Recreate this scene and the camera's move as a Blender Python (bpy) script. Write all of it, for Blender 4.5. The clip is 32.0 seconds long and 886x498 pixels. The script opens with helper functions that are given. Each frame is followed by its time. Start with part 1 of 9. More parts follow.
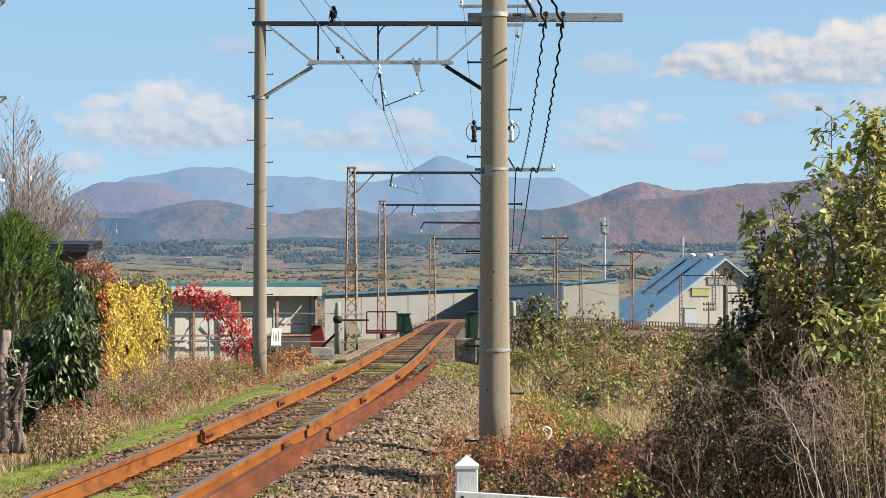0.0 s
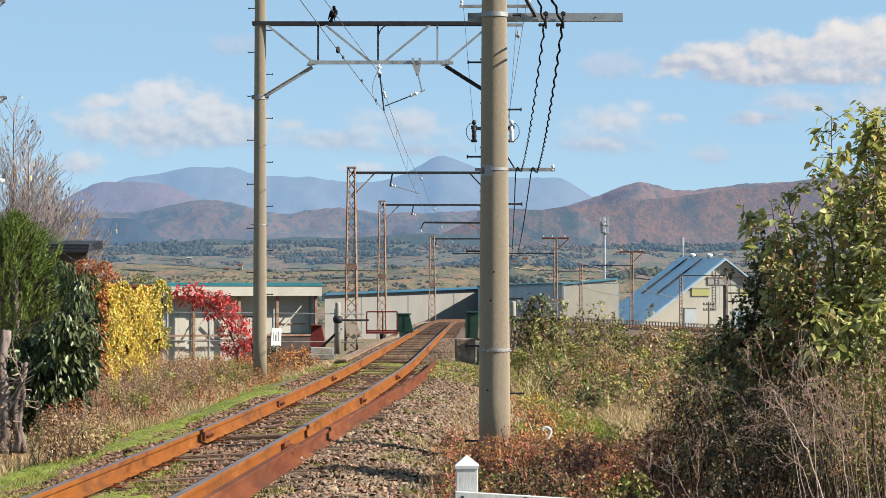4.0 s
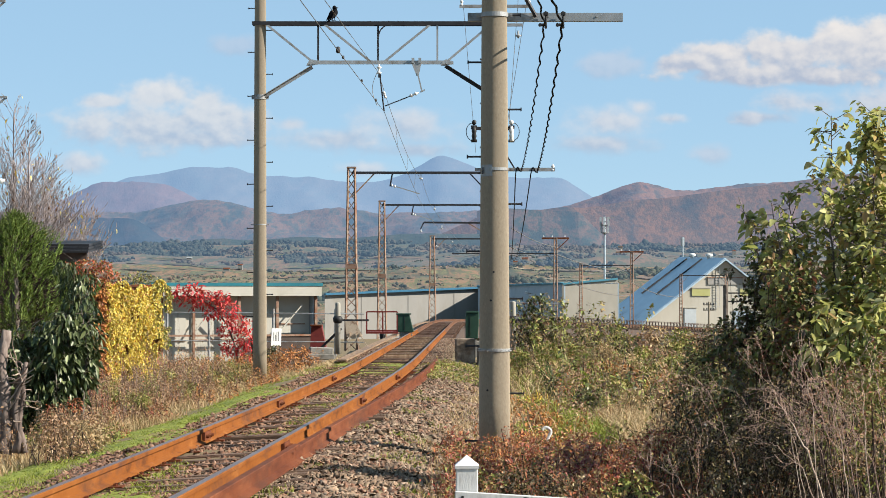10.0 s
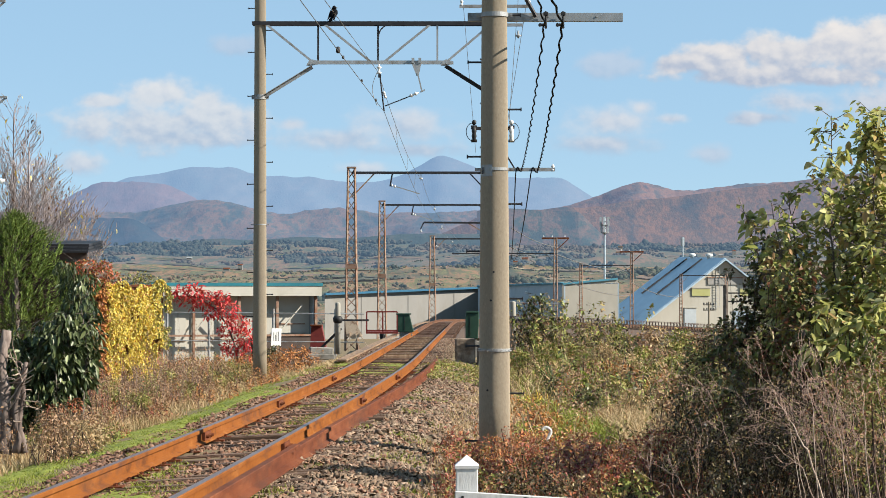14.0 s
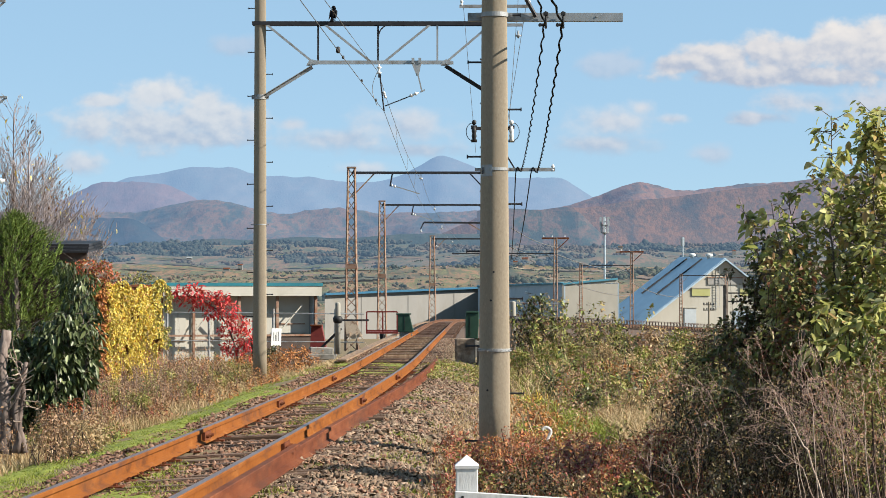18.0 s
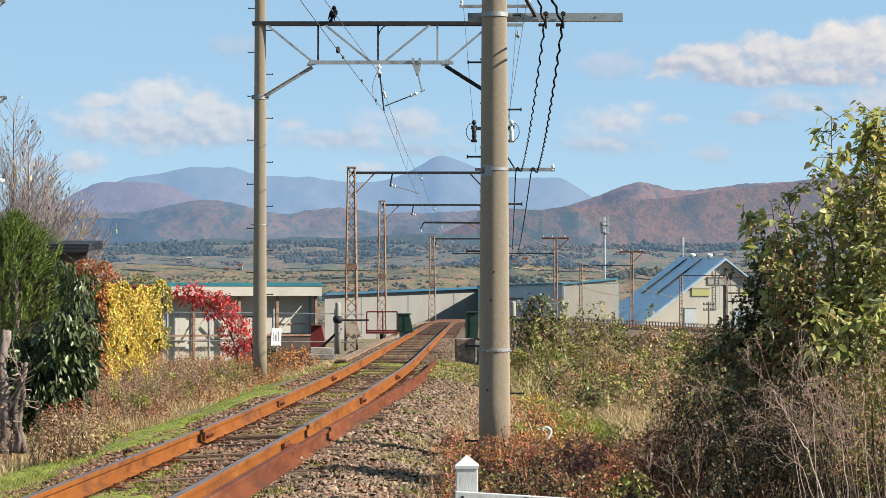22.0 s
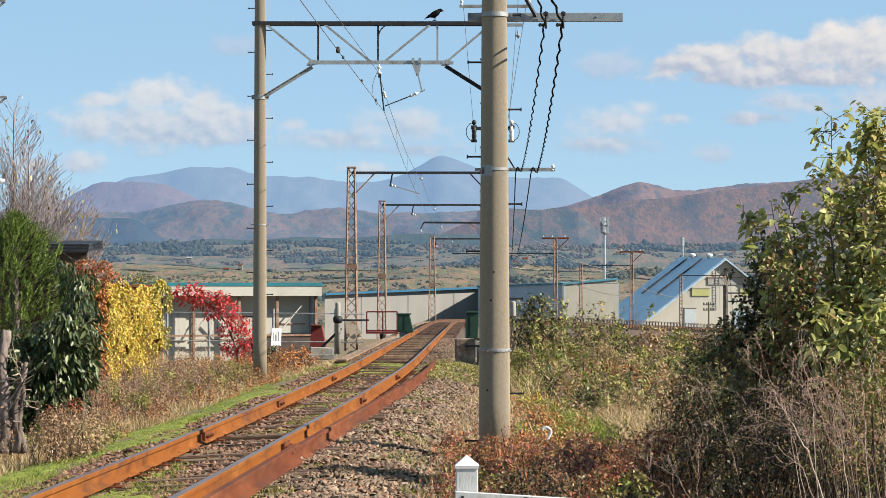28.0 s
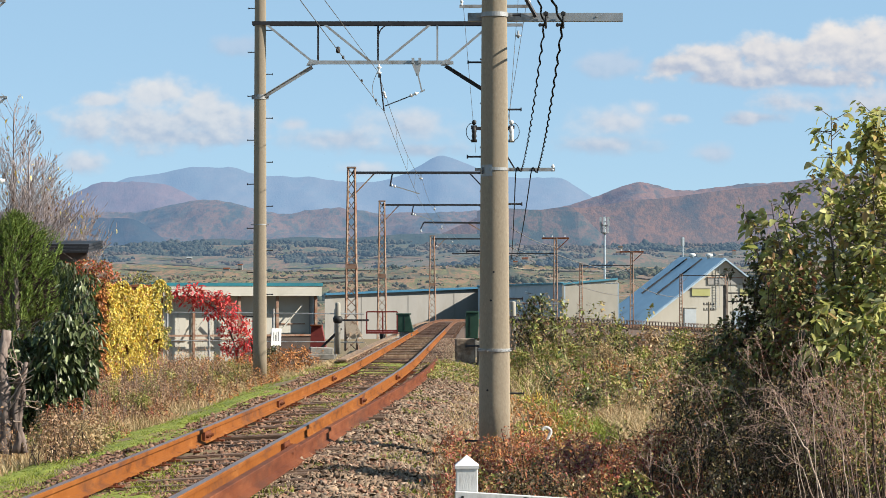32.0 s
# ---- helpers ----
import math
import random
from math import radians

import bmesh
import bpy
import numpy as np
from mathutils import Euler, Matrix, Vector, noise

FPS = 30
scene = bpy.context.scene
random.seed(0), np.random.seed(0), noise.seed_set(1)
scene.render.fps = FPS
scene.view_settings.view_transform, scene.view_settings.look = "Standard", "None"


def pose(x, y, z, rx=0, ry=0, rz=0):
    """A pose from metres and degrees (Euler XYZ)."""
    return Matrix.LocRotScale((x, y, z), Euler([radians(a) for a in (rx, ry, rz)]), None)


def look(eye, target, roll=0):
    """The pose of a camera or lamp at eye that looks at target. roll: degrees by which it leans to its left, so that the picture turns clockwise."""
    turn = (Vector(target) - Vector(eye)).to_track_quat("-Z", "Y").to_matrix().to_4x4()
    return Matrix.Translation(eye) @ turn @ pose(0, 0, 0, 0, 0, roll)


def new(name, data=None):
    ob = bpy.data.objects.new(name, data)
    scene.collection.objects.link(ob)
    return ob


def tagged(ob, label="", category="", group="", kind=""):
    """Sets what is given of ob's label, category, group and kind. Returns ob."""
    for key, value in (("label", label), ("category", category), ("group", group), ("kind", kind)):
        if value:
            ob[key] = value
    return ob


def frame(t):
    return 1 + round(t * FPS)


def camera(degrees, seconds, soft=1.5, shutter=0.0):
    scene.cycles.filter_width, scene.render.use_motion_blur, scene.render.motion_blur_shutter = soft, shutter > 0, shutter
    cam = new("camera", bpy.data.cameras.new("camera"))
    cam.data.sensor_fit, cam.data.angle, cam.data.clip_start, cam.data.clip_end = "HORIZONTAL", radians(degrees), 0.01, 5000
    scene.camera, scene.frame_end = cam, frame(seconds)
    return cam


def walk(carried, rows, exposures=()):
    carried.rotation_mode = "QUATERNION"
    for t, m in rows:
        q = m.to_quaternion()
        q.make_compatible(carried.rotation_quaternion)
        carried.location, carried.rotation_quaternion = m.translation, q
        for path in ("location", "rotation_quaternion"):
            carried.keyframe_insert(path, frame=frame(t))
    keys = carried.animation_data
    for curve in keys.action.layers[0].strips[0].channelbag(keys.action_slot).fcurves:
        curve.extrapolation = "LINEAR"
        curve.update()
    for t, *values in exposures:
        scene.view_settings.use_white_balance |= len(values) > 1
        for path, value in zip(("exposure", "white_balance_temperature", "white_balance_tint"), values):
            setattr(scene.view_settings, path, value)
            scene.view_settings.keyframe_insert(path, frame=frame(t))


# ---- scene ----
# Survey station: the tripod stands at x = y = 0. A place is given by its bearing a and its rise b
# (both in units of 1/4335 of the distance) and its distance d ahead.
S = 4335.0
EYE = 1.713


def at(a, b, d):
    return Vector((a * d / S, d, EYE + b * d / S))


# ---------------- camera ----------------
cam = camera(20.5, 32.0, soft=0.8)
HOLD = look((0, 0, EYE), at(0, 89, 100.0))
walk(cam, [(0, HOLD), (32, HOLD)])

# ---------------- light ----------------
SUN_ELEV, SUN_AZ = radians(33), radians(101)
world = bpy.data.worlds.new("sky")
scene.world = world
world.use_nodes = True
wn = world.node_tree
sky = wn.nodes.new("ShaderNodeTexSky")
sky.sky_type = "NISHITA"
sky.sun_disc = False
sky.sun_elevation, sky.sun_rotation = SUN_ELEV, SUN_AZ
sky.altitude, sky.air_density, sky.dust_density, sky.ozone_density = 100, 0.64, 0.0, 1.2
wn.nodes["Background"].inputs["Strength"].default_value = 0.0520
veil = wn.nodes.new("ShaderNodeMix")  # thin even veil of autumn air over the clear sky
veil.data_type = "RGBA"
veil.inputs[0].default_value = 0.68
veil.inputs[7].default_value = (3.10, 5.08, 6.90, 1)
wn.links.new(sky.outputs[0], veil.inputs[6])
wn.links.new(veil.outputs[2], wn.nodes["Background"].inputs[0])

sun = new("sun", bpy.data.lights.new("sun", "SUN"))
sun.data.energy, sun.data.angle, sun.data.color = 5.0, radians(0.55), (1.0, 0.93, 0.82)
to_sun = Vector((math.sin(SUN_AZ) * math.cos(SUN_ELEV), math.cos(SUN_AZ) * math.cos(SUN_ELEV), math.sin(SUN_ELEV)))
sun.matrix_world = look(to_sun * 100, (0, 0, 0))
scene.view_settings.exposure = 1.28
GLOW = 0.41  # emission strength of the painted far haze and of the clouds at this exposure


# ---------------- materials ----------------
WEATHERED = 0.70  # outdoor surfaces are a little darker than clean samples


def ramp_node(nt, cols, lo=0.3, hi=0.7, dull=1.0):
    r = nt.nodes.new("ShaderNodeValToRGB")
    el = r.color_ramp.elements
    while len(el) < len(cols):
        el.new(0.5)
    for i, c in enumerate(cols):
        el[i].position = lo + (hi - lo) * i / max(1, len(cols) - 1)
        el[i].color = (*[v * dull for v in c], 1)
    return r


def noise_node(nt, vec, scale, detail=5, rough=0.6):
    n = nt.nodes.new("ShaderNodeTexNoise")
    n.inputs["Scale"].default_value, n.inputs["Detail"].default_value = scale, detail
    n.inputs["Roughness"].default_value = rough
    nt.links.new(vec, n.inputs["Vector"])
    return n


def surface(name, cols, scale=3.0, rough=0.8, metal=0.0, bump=0.3, grain=40.0, stain=None, stain_scale=0.7, stretch=(1, 1, 1), jitter=0.0, haze=None, spec=0.3, stain_at=0.52, detail=5):
    """Two scales of colour, grain relief, optional stains; for far land, air haze painted in as emission."""
    m = bpy.data.materials.new(name)
    m.use_nodes = True
    nt = m.node_tree
    p = nt.nodes["Principled BSDF"]
    p.inputs["Roughness"].default_value, p.inputs["Metallic"].default_value = rough, metal
    p.inputs["Specular IOR Level"].default_value = spec
    tc = nt.nodes.new("ShaderNodeTexCoord")
    mp = nt.nodes.new("ShaderNodeMapping")
    mp.inputs["Scale"].default_value = stretch
    nt.links.new(tc.outputs["Object"], mp.inputs["Vector"])
    vec = mp.outputs[0]
    n1 = noise_node(nt, vec, scale, detail, 0.70 if haze else 0.6)
    r = ramp_node(nt, cols, dull=0.8 if haze else WEATHERED)
    nt.links.new(n1.outputs["Fac"], r.inputs[0])
    col = r.outputs[0]
    if stain:
        n2 = noise_node(nt, vec, stain_scale, 8, 0.7)
        sr = ramp_node(nt, [(0, 0, 0), (1, 1, 1)], stain_at, stain_at + 0.14)
        nt.links.new(n2.outputs["Fac"], sr.inputs[0])
        mx = nt.nodes.new("ShaderNodeMix")
        mx.data_type = "RGBA"
        nt.links.new(sr.outputs[0], mx.inputs[0])
        nt.links.new(col, mx.inputs[6])
        mx.inputs[7].default_value = (*[v * (1.0 if haze else WEATHERED) for v in stain], 1)
        col = mx.outputs[2]
    if jitter:
        oi = nt.nodes.new("ShaderNodeObjectInfo")
        ge = nt.nodes.new("ShaderNodeNewGeometry")
        ad = nt.nodes.new("ShaderNodeMath")
        ad.operation = "ADD"
        nt.links.new(oi.outputs["Random"], ad.inputs[0])
        nt.links.new(ge.outputs["Random Per Island"], ad.inputs[1])
        fr = nt.nodes.new("ShaderNodeMapRange")
        fr.inputs[1].default_value, fr.inputs[2].default_value = 0, 2
        fr.inputs[3].default_value, fr.inputs[4].default_value = 1 - jitter, 1 + jitter
        nt.links.new(ad.outputs[0], fr.inputs[0])
        hs = nt.nodes.new("ShaderNodeHueSaturation")
        nt.links.new(fr.outputs[0], hs.inputs["Value"])
        nt.links.new(col, hs.inputs["Color"])
        col = hs.outputs[0]
    nt.links.new(col, p.inputs["Base Color"])
    if bump:
        n3 = noise_node(nt, vec, grain, 4, 0.65)
        b = nt.nodes.new("ShaderNodeBump")
        b.inputs["Strength"].default_value, b.inputs["Distance"].default_value = bump, 0.3 / grain
        nt.links.new(n3.outputs["Fac"], b.inputs["Height"])
        nt.links.new(b.outputs[0], p.inputs["Normal"])
    # blue haze of the far air, painted on as a faint glow
    if haze:
        p.inputs["Emission Color"].default_value = (*haze, 1)
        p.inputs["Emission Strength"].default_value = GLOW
    return m


def foliage(name, cols, gloss=0.5, through_light=0.35, haze=None):
    """Leaves: every leaf takes its own colour; light shines through."""
    m = bpy.data.materials.new(name)
    m.use_nodes = True
    nt = m.node_tree
    p = nt.nodes["Principled BSDF"]
    p.inputs["Roughness"].default_value = gloss
    p.inputs["Specular IOR Level"].default_value = 0.3
    ge = nt.nodes.new("ShaderNodeNewGeometry")
    oi = nt.nodes.new("ShaderNodeObjectInfo")
    ad = nt.nodes.new("ShaderNodeMath")
    ad.operation = "ADD"
    nt.links.new(oi.outputs["Random"], ad.inputs[0])
    nt.links.new(ge.outputs["Random Per Island"], ad.inputs[1])
    fr = nt.nodes.new("ShaderNodeMath")
    fr.operation = "FRACT"
    nt.links.new(ad.outputs[0], fr.inputs[0])
    r = ramp_node(nt, cols, 0.0, 1.0, 0.85 if haze else WEATHERED)
    nt.links.new(fr.outputs[0], r.inputs[0])
    nt.links.new(r.outputs[0], p.inputs["Base Color"])
    tr = nt.nodes.new("ShaderNodeBsdfTranslucent")
    nt.links.new(r.outputs[0], tr.inputs[0])
    mx = nt.nodes.new("ShaderNodeMixShader")
    mx.inputs[0].default_value = through_light * 0.65
    nt.links.new(p.outputs[0], mx.inputs[1])
    nt.links.new(tr.outputs[0], mx.inputs[2])
    # far leaves glow faintly blue: haze painted into the emission
    if haze:
        p.inputs["Emission Color"].default_value = (*haze, 1)
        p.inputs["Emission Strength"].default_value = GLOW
    nt.links.new(mx.outputs[0], nt.nodes["Material Output"].inputs[0])
    return m


M_CONCRETE = surface("concrete", [(0.33, 0.268, 0.188), (0.39, 0.318, 0.226), (0.41, 0.338, 0.243), (0.47, 0.395, 0.292)], 55, 0.85, 0, 0.35, 150, (0.37, 0.304, 0.218), 2.2, (1, 1, 0.5))
M_CONCRETE.node_tree.nodes["Principled BSDF"].inputs["Diffuse Roughness"].default_value = 1.0
M_CONCRETE_OLD = surface("old_concrete", [(0.26, 0.24, 0.21), (0.36, 0.34, 0.30)], 3, 0.9, 0, 0.5, 60, (0.12, 0.11, 0.09), 1.2)
M_RAIL = surface("rust_orange", [(0.12, 0.040, 0.012), (0.235, 0.076, 0.014), (0.25, 0.084, 0.017), (0.33, 0.125, 0.032)], 6, 0.85, 0.0, 0.5, 120, (0.11, 0.045, 0.024), 2.2, (1, 0.3, 0.8), spec=0.12)
M_RAIL_TOP = surface("worn_rail_head", [(0.20, 0.14, 0.12), (0.30, 0.22, 0.19)], 5, 0.42, 0.6, 0.15, 120, (0.20, 0.09, 0.05), 1.0, (1, 0.2, 1))
M_RUST_DARK = surface("rust_brown", [(0.088, 0.025, 0.012), (0.158, 0.048, 0.021), (0.21, 0.073, 0.032)], 4, 0.9, 0.0, 0.4, 90, (0.09, 0.038, 0.024), 1.1, (1, 0.3, 1), spec=0.12)
M_RUST_MAST = surface("flaking_rust", [(0.22, 0.10, 0.06), (0.32, 0.20, 0.14), (0.40, 0.33, 0.26)], 6, 0.9, 0.0, 0.4, 60, (0.24, 0.09, 0.04), 1.5)
M_SLEEPER = surface("weathered_timber", [(0.075, 0.043, 0.028), (0.15, 0.09, 0.06), (0.21, 0.135, 0.09)], 5, 0.95, 0, 0.7, 60, (0.05, 0.032, 0.022), 1.4, (0.25, 2, 2), jitter=0.35)
M_STONE = surface("ballast_stone", [(0.06, 0.034, 0.022), (0.25, 0.155, 0.095), (0.30, 0.225, 0.16), (0.20, 0.088, 0.050), (0.46, 0.355, 0.255)], 3.2, 0.9, 0, 0.5, 60, (0.10, 0.058, 0.038), 3.0, jitter=0.85)
M_STONE_RUST = surface("rust_stained_stone", [(0.10, 0.047, 0.029), (0.22, 0.115, 0.070), (0.35, 0.235, 0.165)], 7, 0.9, 0, 0.5, 60, (0.14, 0.06, 0.035), 3.0, jitter=0.45)
M_GALV = surface("galvanised_steel", [(0.36, 0.37, 0.37), (0.50, 0.51, 0.51)], 6, 0.5, 0.35, 0.15, 60, (0.28, 0.25, 0.21), 2.0)
M_GALV_DARK = surface("painted_dark_steel", [(0.022, 0.022, 0.026), (0.045, 0.044, 0.048)], 6, 0.6, 0.2, 0.15, 60)
M_ARM = surface("weathered_grey_arm", [(0.30, 0.31, 0.31), (0.42, 0.43, 0.43)], 8, 0.6, 0.3, 0.2, 60, (0.22, 0.18, 0.15), 3.0)
M_PORCELAIN = surface("white_porcelain", [(0.70, 0.69, 0.66), (0.82, 0.81, 0.78)], 10, 0.25, 0, 0.0, spec=0.5)
M_CABLE = surface("black_cable_sheath", [(0.0015, 0.002, 0.003), (0.003, 0.004, 0.006)], 10, 0.7, 0, 0.1, 80, spec=0.03)
M_RUBBLE = surface("dirty_rubble_concrete", [(0.12, 0.085, 0.06), (0.26, 0.20, 0.15), (0.40, 0.34, 0.27)], 5, 0.95, 0, 0.9, 30, (0.10, 0.07, 0.05), 1.6)
M_BLACK = surface("black_rubber", [(0.012, 0.012, 0.013), (0.03, 0.03, 0.03)], 10, 0.6, 0, 0.2, 80)
M_WIRE = surface("weathered_copper_wire", [(0.16, 0.15, 0.14), (0.26, 0.24, 0.22)], 5, 0.5, 0.4, 0.0)
M_WHITE = surface("white_paint", [(0.62, 0.615, 0.595), (0.74, 0.735, 0.71)], 12, 0.65, 0, 0.3, 50, (0.52, 0.51, 0.48), 5.0, (2.2, 2.2, 0.35))
M_SIDING = surface("cream_siding", [(0.32, 0.30, 0.25), (0.39, 0.365, 0.31)], 0.8, 0.75, 0, 0.1, 20, (0.27, 0.25, 0.20), 0.25, (1, 1, 0.4))
M_GABLE = surface("cream_gable_sheet", [(0.46, 0.43, 0.36), (0.54, 0.505, 0.43)], 0.5, 0.75, 0, 0.1, 20, (0.42, 0.39, 0.32), 0.25, (1, 1, 0.4))
M_SIDING_WHITE = surface("white_siding", [(0.285, 0.275, 0.252), (0.335, 0.32, 0.295)], 0.5, 0.7, 0, 0.1, 20, (0.27, 0.25, 0.21), 0.2, (1, 1, 0.3))
M_TEAL = surface("teal_sheet", [(0.02, 0.16, 0.20), (0.03, 0.22, 0.27)], 2, 0.5, 0.1, 0.1, 20)
M_EAVE = surface("blue_green_eave", [(0.05, 0.20, 0.27), (0.08, 0.26, 0.34)], 1.2, 0.5, 0.1, 0.1, 20)
M_BLUE = surface("blue_sheet", [(0.035, 0.15, 0.25), (0.055, 0.19, 0.31)], 1.2, 0.45, 0.2, 0.1, 20)
M_ROOF_BLUE = surface("blue_roof_sheet", [(0.40, 0.54, 0.66), (0.50, 0.64, 0.74)], 0.6, 0.45, 0.30, 0.1, 8, (0.24, 0.32, 0.40), 0.15)
M_CREAM = surface("sunlit_cream_board", [(0.49, 0.465, 0.395), (0.56, 0.53, 0.46)], 0.9, 0.8, 0, 0.15, 20, (0.46, 0.43, 0.36), 0.5, (1, 1, 0.4))
M_GREY_WALL = surface("grey_blue_siding", [(0.34, 0.42, 0.48), (0.42, 0.50, 0.56)], 0.8, 0.7, 0, 0.1, 20)
M_YELLOW_PANEL = surface("yellow_panel", [(0.40, 0.39, 0.15), (0.48, 0.47, 0.21)], 1.0, 0.5, 0, 0.05, 20)
M_PALE_DOOR = surface("pale_grey_door", [(0.42, 0.46, 0.48), (0.52, 0.56, 0.58)], 1.0, 0.6, 0, 0.05, 20)
M_RED_PAINT = surface("dull_red_paint", [(0.16, 0.02, 0.018), (0.26, 0.04, 0.03)], 4, 0.7, 0, 0.2, 40, (0.10, 0.03, 0.02), 2.0)
M_GREEN_PAINT = surface("dark_green_paint", [(0.012, 0.045, 0.028), (0.022, 0.07, 0.042)], 4, 0.6, 0, 0.2, 40)
M_BROWN_WOOD = surface("brown_eave", [(0.06, 0.04, 0.03), (0.12, 0.08, 0.06)], 4, 0.8, 0, 0.3, 40)
M_ARM_NEAR = surface("dull_blue_grey_steel", [(0.30, 0.325, 0.34), (0.40, 0.425, 0.44)], 8, 0.55, 0.2, 0.2, 60, (0.11, 0.10, 0.09), 3.0)
M_RAIL_FAR = surface("brown_rail", [(0.10, 0.04, 0.018), (0.17, 0.075, 0.035)], 2, 0.9, 0.0, 0.2, 40, (0.07, 0.035, 0.02), 0.8, (1, 0.3, 1))
M_STEM = surface("dark_stem", [(0.03, 0.02, 0.014), (0.07, 0.042, 0.03)], 6, 0.9, 0, 0.2, 60)
M_DECK = surface("worn_deck_timber", [(0.036, 0.018, 0.012), (0.082, 0.041, 0.025), (0.14, 0.082, 0.053)], 5, 0.9, 0, 0.6, 50, (0.08, 0.05, 0.035), 1.4, (0.4, 1.5, 1), jitter=0.3)
M_TRUNK = surface("pale_bark", [(0.09, 0.066, 0.055), (0.20, 0.152, 0.13), (0.34, 0.275, 0.24)], 14, 0.95, 0, 0.9, 40, (0.12, 0.085, 0.07), 4.0, (1, 1, 0.3))
M_PLANK = surface("pale_walkway_plank", [(0.15, 0.085, 0.05), (0.26, 0.165, 0.10), (0.38, 0.27, 0.175)], 6, 0.9, 0, 0.5, 50, (0.16, 0.11, 0.08), 1.0, (2, 0.3, 1), jitter=0.2)
M_GIRDER = surface("dark_girder_paint", [(0.06, 0.045, 0.04), (0.11, 0.08, 0.065)], 2, 0.85, 0, 0.3, 30, (0.14, 0.08, 0.05), 0.8)
M_BARK = surface("bark", [(0.10, 0.08, 0.065), (0.20, 0.16, 0.13)], 8, 0.95, 0, 0.8, 50, (0.28, 0.25, 0.22), 4.0, (1, 1, 0.3))
M_TWIG = surface("dry_twig", [(0.15, 0.105, 0.085), (0.27, 0.20, 0.165)], 6, 0.9, 0, 0.4, 60)
M_CANE = surface("pale_cane", [(0.44, 0.33, 0.25), (0.62, 0.50, 0.40)], 9, 0.85, 0, 0.4, 60, (0.24, 0.15, 0.11), 5.0)
M_TAN_STEEL = surface("tan_rusted_plate", [(0.58, 0.43, 0.30), (0.74, 0.59, 0.44)], 6, 0.9, 0, 0.3, 60, (0.26, 0.13, 0.07), 3.0)
M_MOSS = surface("moss_mat", [(0.12, 0.15, 0.020), (0.20, 0.235, 0.030), (0.28, 0.29, 0.050)], 5, 1.0, 0, 1.0, 70, (0.22, 0.16, 0.07), 1.6)
M_TWIG_RED = surface("reddish_twig", [(0.30, 0.185, 0.145), (0.50, 0.35, 0.285)], 6, 0.9, 0, 0.3, 60)
M_TWIG_GREY = surface("grey_twig", [(0.21, 0.165, 0.155), (0.38, 0.32, 0.30)], 6, 0.9, 0, 0.4, 60)
M_BRICKRED = surface("rusty_red_wall", [(0.22, 0.09, 0.05), (0.34, 0.15, 0.08)], 4, 0.85, 0, 0.4, 30, (0.16, 0.08, 0.05), 2.0)
M_CROW = surface("black_feather", [(0.003, 0.003, 0.004), (0.007, 0.007, 0.009)], 30, 0.7, 0, 0.2, 80, spec=0.05)
M_BEAK = surface("black_beak", [(0.015, 0.014, 0.014), (0.03, 0.03, 0.03)], 30, 0.35, 0, 0.0)

L_GRASS = foliage("fresh_grass", [(0.17, 0.22, 0.022), (0.24, 0.295, 0.030), (0.32, 0.36, 0.048), (0.37, 0.37, 0.085)], 0.6, 0.4)
L_BLADE = foliage("long_green_blade", [(0.07, 0.11, 0.022), (0.13, 0.18, 0.036), (0.22, 0.26, 0.055), (0.32, 0.30, 0.09)], 0.5, 0.35)
L_STRAW = foliage("straw", [(0.34, 0.22, 0.10), (0.50, 0.36, 0.18), (0.62, 0.49, 0.28), (0.38, 0.20, 0.08)], 0.7, 0.3)
L_DRY = foliage("dry_weed", [(0.25, 0.12, 0.07), (0.38, 0.20, 0.11), (0.43, 0.26, 0.145), (0.47, 0.28, 0.13), (0.50, 0.36, 0.25), (0.32, 0.22, 0.10)], 0.7, 0.3)
L_REDWEED = foliage("red_brown_weed", [(0.22, 0.05, 0.04), (0.40, 0.085, 0.06), (0.60, 0.20, 0.065), (0.54, 0.34, 0.19), (0.30, 0.25, 0.075), (0.15, 0.05, 0.04), (0.50, 0.19, 0.135), (0.62, 0.30, 0.11)], 0.7, 0.32)
L_BURGUNDY = foliage("burgundy_leaf", [(0.22, 0.045, 0.05), (0.40, 0.095, 0.085), (0.52, 0.16, 0.125), (0.58, 0.38, 0.26), (0.19, 0.06, 0.055), (0.62, 0.30, 0.22)], 0.6, 0.3)
L_OLIVE = foliage("olive_weed", [(0.135, 0.170, 0.038), (0.235, 0.270, 0.052), (0.375, 0.380, 0.095), (0.450, 0.335, 0.120), (0.260, 0.160, 0.066)], 0.6, 0.28)
L_TREE = foliage("autumn_tree_leaf", [(0.20, 0.24, 0.052), (0.40, 0.43, 0.10), (0.56, 0.55, 0.18), (0.64, 0.59, 0.26), (0.44, 0.46, 0.12), (0.66, 0.60, 0.33), (0.26, 0.30, 0.066), (0.54, 0.32, 0.14), (0.52, 0.52, 0.16), (0.32, 0.36, 0.08), (0.62, 0.57, 0.26)], 0.5, 0.62)
# dimmer leaf tones for the tree's shaded inside, also used on brambles
L_MIXED = foliage("autumn_and_shaded_leaf", [(0.10, 0.12, 0.03), (0.22, 0.25, 0.06), (0.34, 0.13, 0.08), (0.17, 0.10, 0.055), (0.40, 0.40, 0.13), (0.13, 0.16, 0.04), (0.30, 0.20, 0.09)], 0.5, 0.35)
